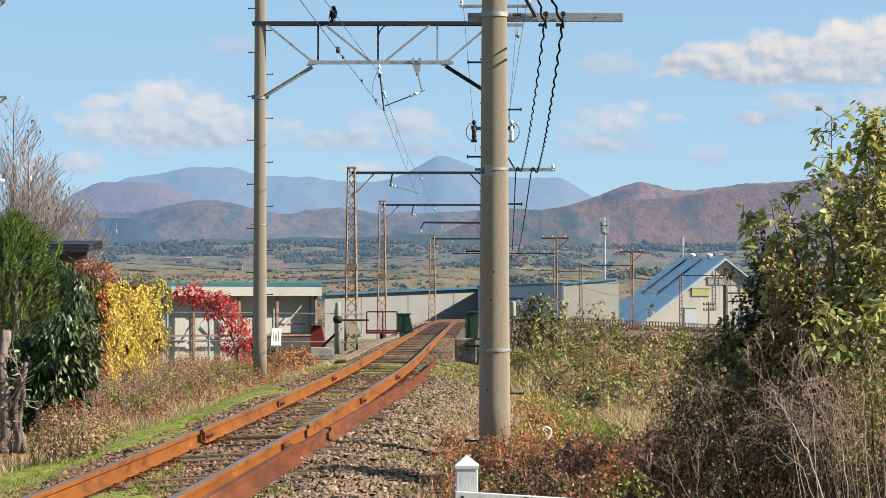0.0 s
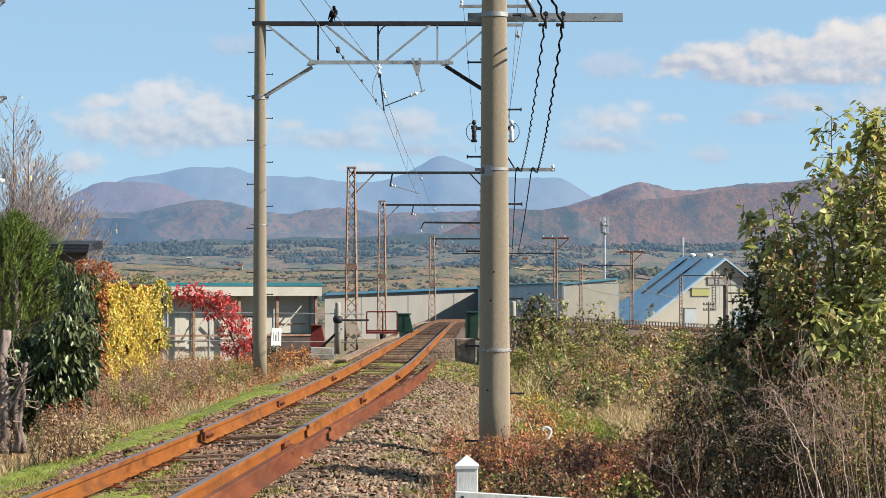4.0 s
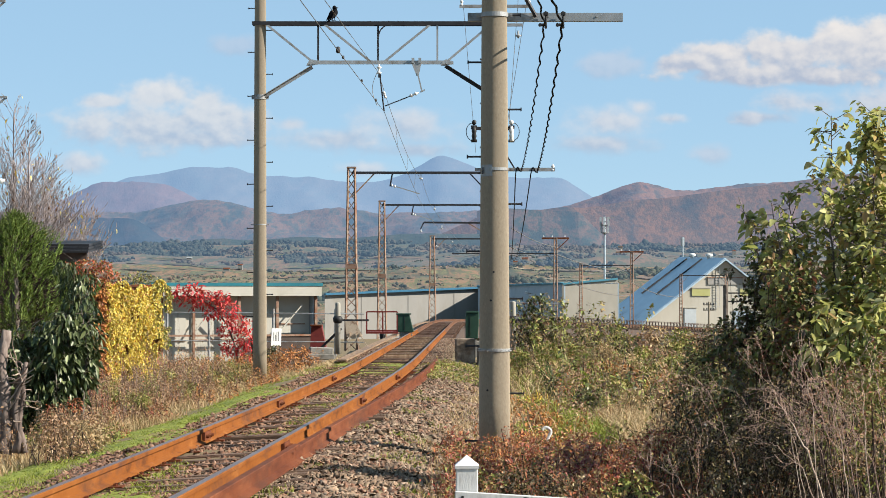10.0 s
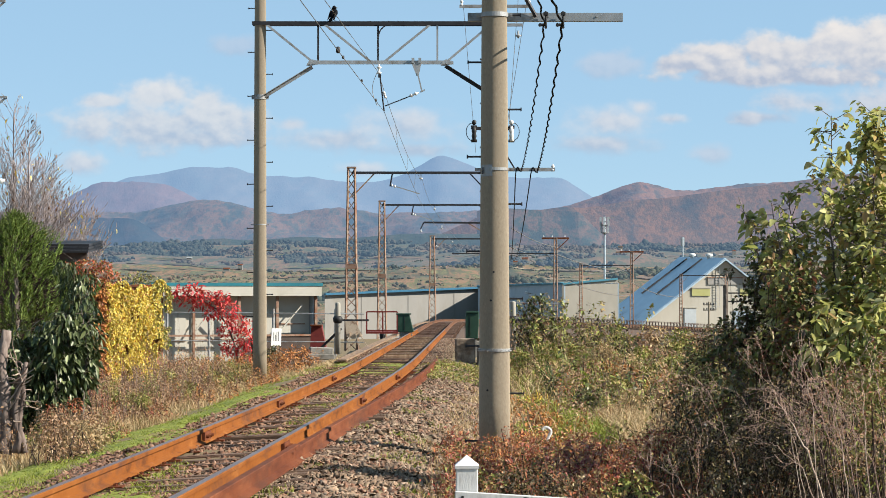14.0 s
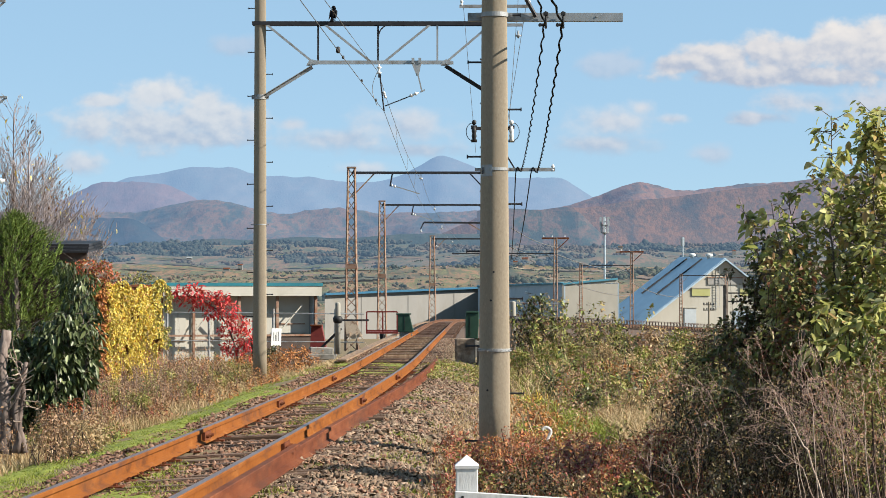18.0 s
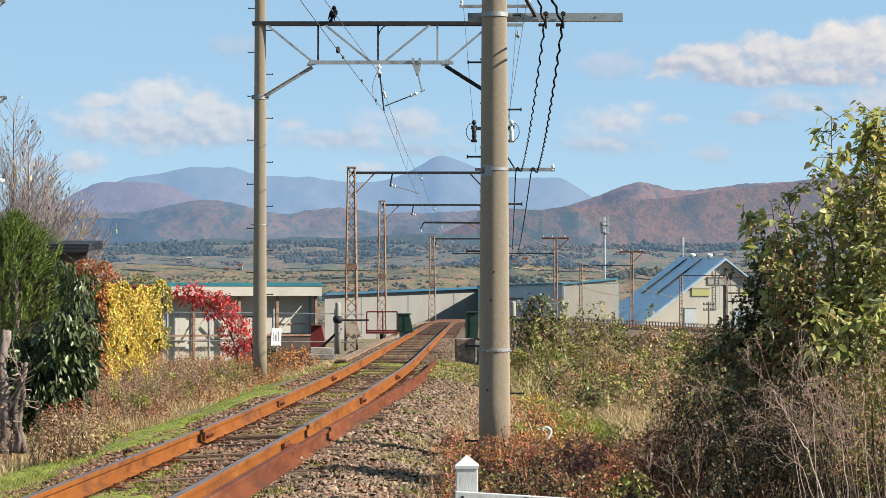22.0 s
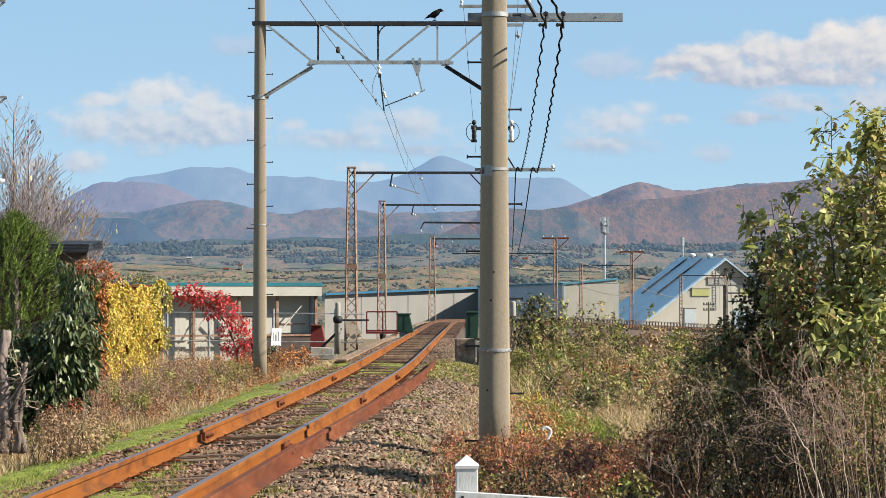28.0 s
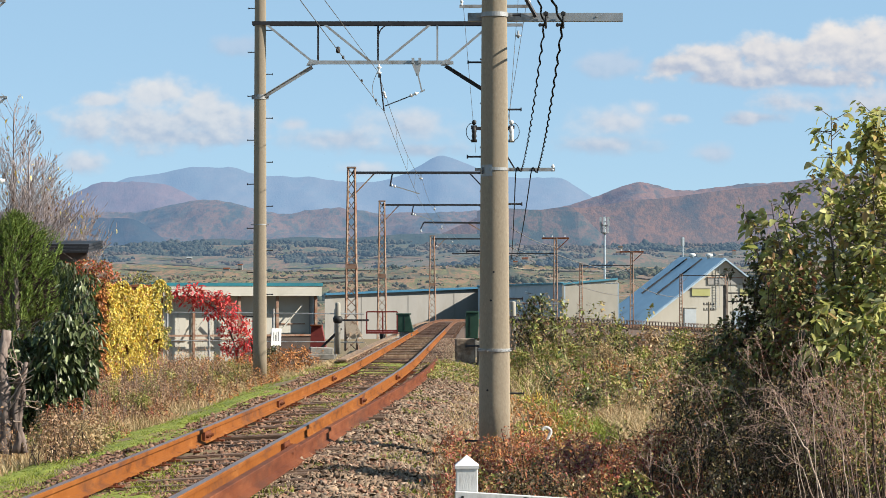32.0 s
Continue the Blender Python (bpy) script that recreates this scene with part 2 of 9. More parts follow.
L_YELLOW = foliage("yellow_ivy", [(0.84, 0.56, 0.04), (0.95, 0.72, 0.09), (0.98, 0.82, 0.24), (0.74, 0.42, 0.05), (0.66, 0.60, 0.10), (0.96, 0.78, 0.16), (0.98, 0.86, 0.36), (0.90, 0.66, 0.09)], 0.5, 0.5)
L_RUSTIVY = foliage("rusty_ivy", [(0.50, 0.17, 0.05), (0.68, 0.30, 0.085), (0.32, 0.10, 0.045), (0.70, 0.42, 0.15)], 0.6, 0.3)
L_DEAD = foliage("dead_leaf", [(0.10, 0.05, 0.03), (0.20, 0.10, 0.05), (0.34, 0.19, 0.09), (0.14, 0.06, 0.04)], 0.7, 0.3)
L_RED = foliage("red_leaf", [(0.60, 0.025, 0.035), (0.76, 0.06, 0.065), (0.46, 0.018, 0.026), (0.70, 0.14, 0.07), (0.80, 0.13, 0.13), (0.74, 0.05, 0.07)], 0.5, 0.4)
L_REDBUSH = foliage("red_bush_leaf", [(0.62, 0.11, 0.06), (0.70, 0.22, 0.11), (0.16, 0.20, 0.04), (0.52, 0.08, 0.06), (0.28, 0.30, 0.07), (0.66, 0.16, 0.08)], 0.5, 0.38)
L_CONIFER = foliage("conifer_spray", [(0.06, 0.11, 0.018), (0.15, 0.23, 0.036), (0.32, 0.40, 0.09), (0.09, 0.15, 0.024), (0.21, 0.29, 0.054)], 0.6, 0.30)
# the palest tone paints in glints on the glossy leaves
L_EVERGREEN = foliage("evergreen_leaf", [(0.020, 0.034, 0.010), (0.045, 0.068, 0.020), (0.08, 0.108, 0.034), (0.26, 0.29, 0.13), (0.028, 0.046, 0.014), (0.06, 0.085, 0.024), (0.13, 0.155, 0.058)], 0.42, 0.14)
# dark leaf green, also used to put shade into the young tree's left
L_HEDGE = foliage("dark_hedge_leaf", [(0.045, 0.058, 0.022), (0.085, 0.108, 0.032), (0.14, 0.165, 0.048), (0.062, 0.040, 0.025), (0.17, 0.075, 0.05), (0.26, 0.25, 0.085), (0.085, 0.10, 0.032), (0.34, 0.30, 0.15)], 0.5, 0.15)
# bramble colours; the near-black ones stand in for deep shade between leaves
L_DARK = foliage("bramble_and_shade", [(0.022, 0.016, 0.010), (0.04, 0.028, 0.015), (0.06, 0.06, 0.02), (0.13, 0.07, 0.038), (0.24, 0.20, 0.06), (0.40, 0.30, 0.21)], 0.55, 0.12)


# ---------------- building helpers ----------------
def thing(name, loc, label, category, group="", kind=""):
    ob = new(name)
    ob.empty_display_size = 0.2
    ob.location = loc
    return tagged(ob, label, category, group, kind)


def part(name, bm, material, parent, label="", smooth=False):
    me = bpy.data.meshes.new(name)
    bm.to_mesh(me)
    bm.free()
    if smooth:
        for f in me.polygons:
            f.use_smooth = True
    me.materials.append(material)
    ob = new(name, me)
    ob.parent = parent
    if label:
        ob["label"] = label
    return ob


def piece(name, me, parent, m):
    ob = new(name, me)
    ob.parent = parent
    ob.matrix_basis = m
    return ob


def box(bm, c, s, rot=None, bevel=0.0):
    m = Matrix.Translation(c) @ (rot.to_4x4() if rot else Matrix.Identity(4)) @ Matrix.Diagonal((*s, 1))
    r = bmesh.ops.create_cube(bm, size=1, matrix=m)
    if bevel:
        es = list({e for v in r["verts"] for e in v.link_edges})
        bmesh.ops.bevel(bm, geom=es, offset=bevel, segments=2, affect="EDGES", profile=0.5)
    return bm


def rod(bm, p, q, r, r2=None, sides=8):
    p, q = Vector(p), Vector(q)
    m = Matrix.Translation((p + q) / 2) @ (q - p).to_track_quat("Z", "Y").to_matrix().to_4x4()
    bmesh.ops.create_cone(bm, cap_ends=True, segments=sides, radius1=r, radius2=r if r2 is None else r2, depth=(q - p).length, matrix=m)
    return bm


def beam(bm, p, q, w, h):
    """A square bar from p to q."""
    p, q = Vector(p), Vector(q)
    m = Matrix.Translation((p + q) / 2) @ (q - p).to_track_quat("Z", "Y").to_matrix().to_4x4() @ Matrix.Diagonal((w, h, (q - p).length, 1))
    bmesh.ops.create_cube(bm, size=1, matrix=m)
    return bm


def lathe(bm, prof, c=(0, 0, 0), seg=14, axis=None):
    """A turned shape from (radius, height) pairs."""
    rings = []
    m = Matrix.Translation(c) @ (Vector(axis).to_track_quat("Z", "Y").to_matrix().to_4x4() if axis else Matrix.Identity(4))
    for r, z in prof:
        rings.append([bm.verts.new(m @ Vector((r * math.cos(6.28318 * i / seg), r * math.sin(6.28318 * i / seg), z))) for i in range(seg)])
    for a, b in zip(rings, rings[1:]):
        for i in range(seg):
            bm.faces.new((a[i], a[(i + 1) % seg], b[(i + 1) % seg], b[i]))
    bm.faces.new(rings[0][::-1])
    bm.faces.new(rings[-1])
    return bm


def raw_mesh(name, verts, faces, material, parent=None, smooth=False):
    """A mesh from numpy vertices (n, 3) and faces (m, k)."""
    me = bpy.data.meshes.new(name)
    k = faces.shape[1]
    me.vertices.add(len(verts))
    me.vertices.foreach_set("co", np.ascontiguousarray(verts, dtype=np.float32).ravel())
    me.loops.add(faces.size)
    me.loops.foreach_set("vertex_index", np.ascontiguousarray(faces, dtype=np.int32).ravel())
    me.polygons.add(len(faces))
    me.polygons.foreach_set("loop_start", np.arange(0, faces.size, k, dtype=np.int32))
    if smooth:
        me.polygons.foreach_set("use_smooth", np.ones(len(faces), dtype=bool))
    me.update(calc_edges=True)
    me.materials.append(material)
    ob = new(name, me)
    if parent:
        ob.parent = parent
    return ob


rng = np.random.default_rng(7)


def unit(v):
    return v / np.maximum(np.linalg.norm(v, axis=1, keepdims=True), 1e-6)


def leaf_arrays(p, ax, length, width, fold=0.25, droop=0.25, plain=False):
    """Folded, drooping leaves with six corners: two quads each; plain: small ones with four corners."""
    n = len(p)
    ax = unit(ax)
    side = unit(np.cross(ax, unit(rng.normal(size=(n, 3)) + np.array([0, 0, 1.5]))))
    nor = np.cross(side, ax)
    L, W = np.reshape(length, (-1, 1)) * np.ones((n, 1)), np.reshape(width, (-1, 1)) * np.ones((n, 1))
    dn = np.array([[0, 0, -1.0]]) * L * droop
    if plain:
        a, b = p + ax * L * 0.45 + side * W * 0.5 + nor * W * fold, p + ax * L * 0.45 - side * W * 0.5 + nor * W * fold
        v = np.stack([p, a, p + ax * L + dn, b], 1).reshape(-1, 3)
        return v, np.arange(n)[:, None] * 4 + np.array([[0, 1, 2, 3]])
    r1 = p + ax * L * 0.28 + side * W * 0.46 + nor * W * fold
    r2 = p + ax * L * 0.68 + side * W * 0.40 + nor * W * fold + dn * 0.4
    l1 = p + ax * L * 0.28 - side * W * 0.46 + nor * W * fold
    l2 = p + ax * L * 0.68 - side * W * 0.40 + nor * W * fold + dn * 0.4
    v = np.stack([p, r1, r2, p + ax * L + dn, l2, l1], 1).reshape(-1, 3)
    b = np.arange(n)[:, None] * 6
    return v, np.concatenate([b + np.array([[0, 1, 2, 3]]), b + np.array([[0, 3, 4, 5]])], 0)


def fine_leaf_arrays(p, ax, length, width, fold=0.2, droop=0.25, face=1.5):
    """Pointed leaves with nine corners, folded along the midrib and curling down."""
    n = len(p)
    ax = unit(ax)
    side = unit(np.cross(ax, unit(rng.normal(size=(n, 3)) + np.array([0, 0, face]))))
    nor = np.cross(side, ax)
    L, W = np.reshape(length, (-1, 1)) * np.ones((n, 1)), np.reshape(width, (-1, 1)) * np.ones((n, 1))
    down = np.array([[0, 0, -1.0]])

    def spot(u, w):
        return p + ax * L * u + side * W * w + nor * W * abs(w) * fold * 2 + down * L * droop * u * u

    v = np.stack([spot(0, 0), spot(0.16, 0.30), spot(0.45, 0.50), spot(0.78, 0.30), spot(1, 0), spot(0.78, -0.30), spot(0.45, -0.50), spot(0.16, -0.30), spot(0.5, 0)], 1).reshape(-1, 3)
    b = np.arange(n)[:, None] * 9
    q = ((0, 1, 2, 8), (8, 2, 3, 4), (0, 8, 6, 7), (8, 4, 5, 6))
    return v, np.concatenate([b + np.array([c]) for c in q], 0)


def blade_arrays(p, lean, h, w):
    """Grass blades: a quad and a tapering quad."""
    n = len(p)
    az = rng.uniform(0, 6.283, n)
    s = np.stack([np.cos(az), np.sin(az), np.zeros(n)], 1) * np.reshape(w, (-1, 1)) * 0.5
    h = np.reshape(h, (-1, 1)) * np.ones((n, 1))
    up = np.array([[0, 0, 1.0]])
    mid = p + up * h * 0.55 + lean * h * 0.3
    tip = p + up * h * 0.92 + lean * h
    v = np.stack([p - s, p + s, mid + s * 0.8, mid - s * 0.8, tip + s * 0.12, tip - s * 0.12], 1).reshape(-1, 3)
    b = np.arange(n)[:, None] * 6
    return v, np.concatenate([b + np.array([[0, 1, 2, 3]]), b + np.array([[3, 2, 4, 5]])], 0)


def tube_arrays(p, q, r0, r1, sides=4):
    """Tapered prisms from p to q."""
    n = len(p)
    d = unit(q - p)
    ref = np.where(np.abs(d[:, 2:3]) > 0.9, np.array([[1.0, 0, 0]]), np.array([[0, 0, 1.0]]))
    u = unit(np.cross(d, ref))
    w = np.cross(d, u)
    vs = []
    for base, r in ((p, r0), (q, r1)):
        for i in range(sides):
            t = 6.28318 * i / sides
            vs.append(base + (u * math.cos(t) + w * math.sin(t)) * np.reshape(r, (-1, 1)))
    v = np.stack(vs, 1).reshape(-1, 3)
    b = np.arange(n)[:, None] * 2 * sides
    f = [b + np.array([[i, (i + 1) % sides, sides + (i + 1) % sides, sides + i]]) for i in range(sides)]
    return v, np.concatenate(f, 0)


def merge(arrs):
    vs, fs, o = [], [], 0
    for v, f in arrs:
        vs.append(v)
        fs.append(f + o)
        o += len(v)
    return np.concatenate(vs), np.concatenate(fs)


def prism(bm, pts, back):
    """A flat outline given depth along the vector back."""
    n = len(pts)
    f = [bm.verts.new(Vector(p)) for p in pts]
    g = [bm.verts.new(Vector(p) + Vector(back)) for p in pts]
    bm.faces.new(f)
    bm.faces.new(g[::-1])
    for i in range(n):
        bm.faces.new((f[i], g[i], g[(i + 1) % n], f[(i + 1) % n]))
    bmesh.ops.recalc_face_normals(bm, faces=bm.faces[:])
    return bm


# ---------------- the line: plan and levels ----------------
def line_x(y):
    """Centre line of the track: bends gently left, is straight over the first spans, then swings right."""
    y = max(y, -40.0)
    if y < 52:
        return -1.22 - 0.0195 * (52 - y) - 0.00036 * (52 - y) ** 2
    if y < 150:
        return -1.22 + 0.0155 * (y - 52) - 0.0000 * (y - 52)
    return -1.22 + 0.0155 * (y - 52) + 0.00137 * (y - 150) ** 2 * 1.0


def rail_z(y):
    """Level of the rail heads: a slow climb to a crest, then down."""
    if y < 125:
        return 0.30 + 0.00208 * y
    return 0.30 + 0.00208 * y - 0.000068 * (y - 125) ** 2 - 0.004 * (y - 125)


def cant(y):
    return 0.055 * min(1.0, max(0.0, (56 - y) / 30))


def smooth01(t):
    t = min(1.0, max(0.0, t))
    return t * t * (3 - 2 * t)


def ground_z(x, y):
    """Level of the ground sheet."""
    if y < 100:
        base = rail_z(y) - 0.205
        off = x - line_x(y)
        z = base + cant(y) * (min(1.2, max(-1.2, off)) + 0.53) / 1.067 - 0.22 * smooth01((abs(off) - 1.1) / 1.6)
        if off > 3:
            z -= 0.55 * smooth01((off - 3) / 9)
    else:
        z = 0.0
    if y > 52:
        low = -1.9 - 1.6 * smooth01((y - 100) / 60)
        k = smooth01((y - 60) / 22) if abs(x - line_x(y)) > 2.0 else smooth01((y - 82 - 0) / 14)
        z = z * (1 - k) + low * k
    if y > 420:
        t = y - 420
        rise = -14 + 108 * min(1.0, t / 1800) ** 0.8
        z = -3.5 + (EYE + rise * min(y, 2220) / S + 3.5) * smooth01(t / 120)
        hum = noise.noise(Vector((x * 0.006, y * 0.004, 3.1))) * 12 + noise.noise(Vector((x * 0.02, y * 0.012, 7.1))) * 4
        hum += noise.noise(Vector((x * 0.055, y * 0.025, 2.2))) * 2.6 + noise.noise(Vector((x * 0.14, y * 0.05, 9.2))) * 0.9
        z += hum * smooth01(t / 500) * 0.6
    if y < 200:
        z += 0.04 * noise.noise(Vector((x * 0.9, y * 0.5, 0.0))) + 0.02 * noise.noise(Vector((x * 3.1, y * 2.0, 4.0)))
    return z


M_GROUND = surface("earth_and_grass", [(0.13, 0.09, 0.05), (0.21, 0.145, 0.08), (0.17, 0.13, 0.065), (0.28, 0.20, 0.115)], 1.6, 0.95, 0, 0.6, 25, (0.13, 0.115, 0.045), 0.6)


def far_land_material(name, air_haze, cols):
    """Fields, scrub and woods in patches, far behind the place; their haze is painted in as emission."""
    return surface(name, cols, 0.075, 0.95, 0, 0.9, 0.5, (0.022, 0.034, 0.022), 0.045, (1, 0.12, 1), haze=air_haze, stain_at=0.49, detail=9)


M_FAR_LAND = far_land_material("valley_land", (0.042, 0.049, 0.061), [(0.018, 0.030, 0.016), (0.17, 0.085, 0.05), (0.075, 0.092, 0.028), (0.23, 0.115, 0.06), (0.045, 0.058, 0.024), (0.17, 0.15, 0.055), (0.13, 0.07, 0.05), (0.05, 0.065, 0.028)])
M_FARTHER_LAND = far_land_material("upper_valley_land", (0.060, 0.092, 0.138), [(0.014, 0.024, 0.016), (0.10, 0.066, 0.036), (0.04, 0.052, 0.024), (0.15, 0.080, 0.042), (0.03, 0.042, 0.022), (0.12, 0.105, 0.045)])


def ground_sheet():
    """One sheet from behind the tripod to the horizon: narrow rows near, wide rows far off."""
    ys = [-60, -30, -10, 0, 6, 10] + [12 + 0.55 * i for i in range(110)] + [72.5 * 1.0285 ** (i + 1) for i in range(148)]
    n = 120
    us = [((i / n) * 2 - 1) for i in range(n + 1)]
    us = [math.copysign(abs(u) ** 1.6, u) for u in us]
    verts, faces = [], []
    for y in ys:
        half = 40 + abs(y) * 0.42
        for u in us:
            x = u * half
            verts.append((x, y, ground_z(x, y)))
    w = n + 1
    for j in range(len(ys) - 1):
        for i in range(n):
            faces.append((j * w + i, j * w + i + 1, (j + 1) * w + i + 1, (j + 1) * w + i))
    ob = raw_mesh("ground", np.array(verts), np.array(faces), M_GROUND, smooth=True)
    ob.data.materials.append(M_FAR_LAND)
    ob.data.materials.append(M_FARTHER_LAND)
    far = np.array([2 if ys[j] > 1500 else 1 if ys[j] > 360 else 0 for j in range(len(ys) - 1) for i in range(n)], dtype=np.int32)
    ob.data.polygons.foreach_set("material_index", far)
    return tagged(ob, "dry autumn ground with thin grass running to the valley", "ground", kind="structure")


ground_sheet()


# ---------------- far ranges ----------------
def range_of_hills(name, label, d, depth, a0, a1, foot, skyline, cols, haze, rough_amp, seed, cols_n=260, rows_n=26):
    mat = surface(name + "_slope", cols, 0.055, 1.0, 0, 1.0, 0.34, cols[0], 0.018, (1.0, 0.13, 1.0), haze=haze, stain_at=0.50, detail=10)
    verts, faces = [], []
    for j in range(rows_n + 1):
        t = j / rows_n
        y = d + depth * t
        for i in range(cols_n + 1):
            a = a0 + (a1 - a0) * i / cols_n
            x = a * y / S
            top = EYE + skyline(a) * (d + depth) / S
            low = EYE + foot * d / S
            g = noise.noise(Vector((x * 0.004, seed, t * 1.3))) * 0.6 + noise.noise(Vector((x * 0.012, seed + 5, t * 3))) * 0.3
            k = t ** (1.15 + 0.4 * g)
            z = low + (top - low) * k
            rel = rough_amp * d / S
            z += rel * (noise.noise(Vector((x * 0.03, y * 0.03, seed))) + 0.6 * noise.noise(Vector((x * 0.11, y * 0.1, seed)))) * min(1, 3 * t + 0.2)
            z += rel * 8.5 * noise.noise(Vector((x * 0.0085 + 0.9 * t, seed + 9, t * 1.6))) * 4 * t * (1 - t)
            z += rel * 4.5 * noise.noise(Vector((x * 0.024 - 1.2 * t, seed + 3, t * 3.2))) * 4 * t * (1 - t)
            verts.append((x, y, z))
    w = cols_n + 1
    for j in range(rows_n):
        for i in range(cols_n):
            faces.append((j * w + i, j * w + i + 1, (j + 1) * w + i + 1, (j + 1) * w + i))
    ob = raw_mesh(name, np.array(verts), np.array(faces), mat, smooth=True)
    return tagged(ob, label, "mountain", kind="structure")


def hump(a, c, w, h, p=2.0):
    return h * math.exp(-abs((a - c) / w) ** p)


def sky_far(a):
    b = 196 + hump(a, -452, 34, 5, 3) + hump(a, -372, 26, 5) + hump(a, -285, 16, 2) + hump(a, -232, 20, 2) + hump(a, -470, 150, 27) + hump(a, -395, 60, 12) + hump(a, -250, 110, 16) + hump(a, -4, 66, 39, 1.5) + hump(a, 40, 130, 22) + hump(a, 200, 60, 14)
    return b - 40 * max(0.0, (a - 215) / 100) - 30 * max(0.0, (-560 - a) / 150)


def sky_mid(a):
    return 130 + hump(a, -540, 130, 76, 3.2) + hump(a, -690, 90, 20) - 0.10 * max(0.0, a + 420)


def sky_left(a):
    return 148 + hump(a, -420, 95, 28, 2.2) + hump(a, -600, 50, 6) + hump(a, -190, 60, 14) + hump(a, 60, 150, 8) + hump(a, -740, 80, 10)


def sky_right(a):
    b = 158 + 34 * smooth01((a - 170) / 160) - 0.30 * max(0.0, 150 - a)
    return b + hump(a, 347, 48, 16, 1.6) + hump(a, 560, 80, 8) + 0.06 * max(0.0, a - 450) + hump(a, 720, 60, 8)


# the blue triple of each range is its haze, painted in as emission
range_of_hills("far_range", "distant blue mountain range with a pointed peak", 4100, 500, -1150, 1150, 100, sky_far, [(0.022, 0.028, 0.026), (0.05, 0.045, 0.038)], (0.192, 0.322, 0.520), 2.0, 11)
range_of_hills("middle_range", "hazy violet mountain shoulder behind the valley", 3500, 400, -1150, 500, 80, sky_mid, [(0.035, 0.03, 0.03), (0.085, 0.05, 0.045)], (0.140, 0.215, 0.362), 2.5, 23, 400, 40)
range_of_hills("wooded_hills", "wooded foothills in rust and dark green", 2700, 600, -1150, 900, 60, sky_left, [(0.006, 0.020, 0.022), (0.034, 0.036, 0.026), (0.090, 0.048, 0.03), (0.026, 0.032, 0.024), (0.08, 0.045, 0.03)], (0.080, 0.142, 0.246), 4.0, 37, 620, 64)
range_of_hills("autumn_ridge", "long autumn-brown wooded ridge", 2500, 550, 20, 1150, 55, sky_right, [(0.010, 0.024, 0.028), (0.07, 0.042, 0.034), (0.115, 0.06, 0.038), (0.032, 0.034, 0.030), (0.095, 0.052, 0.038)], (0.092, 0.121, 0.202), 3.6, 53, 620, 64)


def sky_spur(a):
    return 92 + hump(a, -590, 90, 50, 2.4) + hump(a, -540, 30, 8) + hump(a, -700, 60, 30) - 0.25 * max(0.0, a + 500)


def sky_bank(a):
    return 96 + hump(a, -250, 90, 14) + hump(a, -40, 120, 20, 2.6) + hump(a, 90, 60, 12) + hump(a, -400, 60, 10) - 0.3 * max(0.0, a - 110) - 0.06 * max(0.0, -430 - a)


def sky_front(a):
    return 155 + 0.05 * (a - 116) + 0.078 * max(0.0, a - 256) - 0.4 * max(0.0, 80 - a) + hump(a, 330, 40, 3) + hump(a, 210, 30, 3)


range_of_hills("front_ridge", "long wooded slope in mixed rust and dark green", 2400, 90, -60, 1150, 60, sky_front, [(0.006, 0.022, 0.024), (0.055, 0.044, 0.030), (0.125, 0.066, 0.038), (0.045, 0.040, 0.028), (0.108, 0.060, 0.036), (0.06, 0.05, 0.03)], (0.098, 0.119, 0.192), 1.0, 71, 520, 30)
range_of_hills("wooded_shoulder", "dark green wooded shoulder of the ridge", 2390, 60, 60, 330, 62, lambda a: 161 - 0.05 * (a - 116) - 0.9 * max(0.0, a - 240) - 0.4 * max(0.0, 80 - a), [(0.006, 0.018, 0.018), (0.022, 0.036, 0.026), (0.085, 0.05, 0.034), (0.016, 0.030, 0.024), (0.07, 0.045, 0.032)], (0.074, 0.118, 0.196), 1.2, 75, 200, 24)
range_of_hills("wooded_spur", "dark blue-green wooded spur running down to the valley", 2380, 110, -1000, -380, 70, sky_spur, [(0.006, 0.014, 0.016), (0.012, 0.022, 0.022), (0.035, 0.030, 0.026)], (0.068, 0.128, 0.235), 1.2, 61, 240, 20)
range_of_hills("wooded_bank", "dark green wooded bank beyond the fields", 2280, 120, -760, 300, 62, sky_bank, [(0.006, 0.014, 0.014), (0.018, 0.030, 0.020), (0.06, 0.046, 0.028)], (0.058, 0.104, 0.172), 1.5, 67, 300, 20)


# ---------------- clouds ----------------
def math_node(nt, op, a, b=None, c=None):
    n = nt.nodes.new("ShaderNodeMath")
    n.operation = op
    for i, v in enumerate((a, b, c)):
        if v is None:
            continue
        if isinstance(v, (int, float)):
            n.inputs[i].default_value = v
        else:
            nt.links.new(v, n.inputs[i])
    return n.outputs[0]


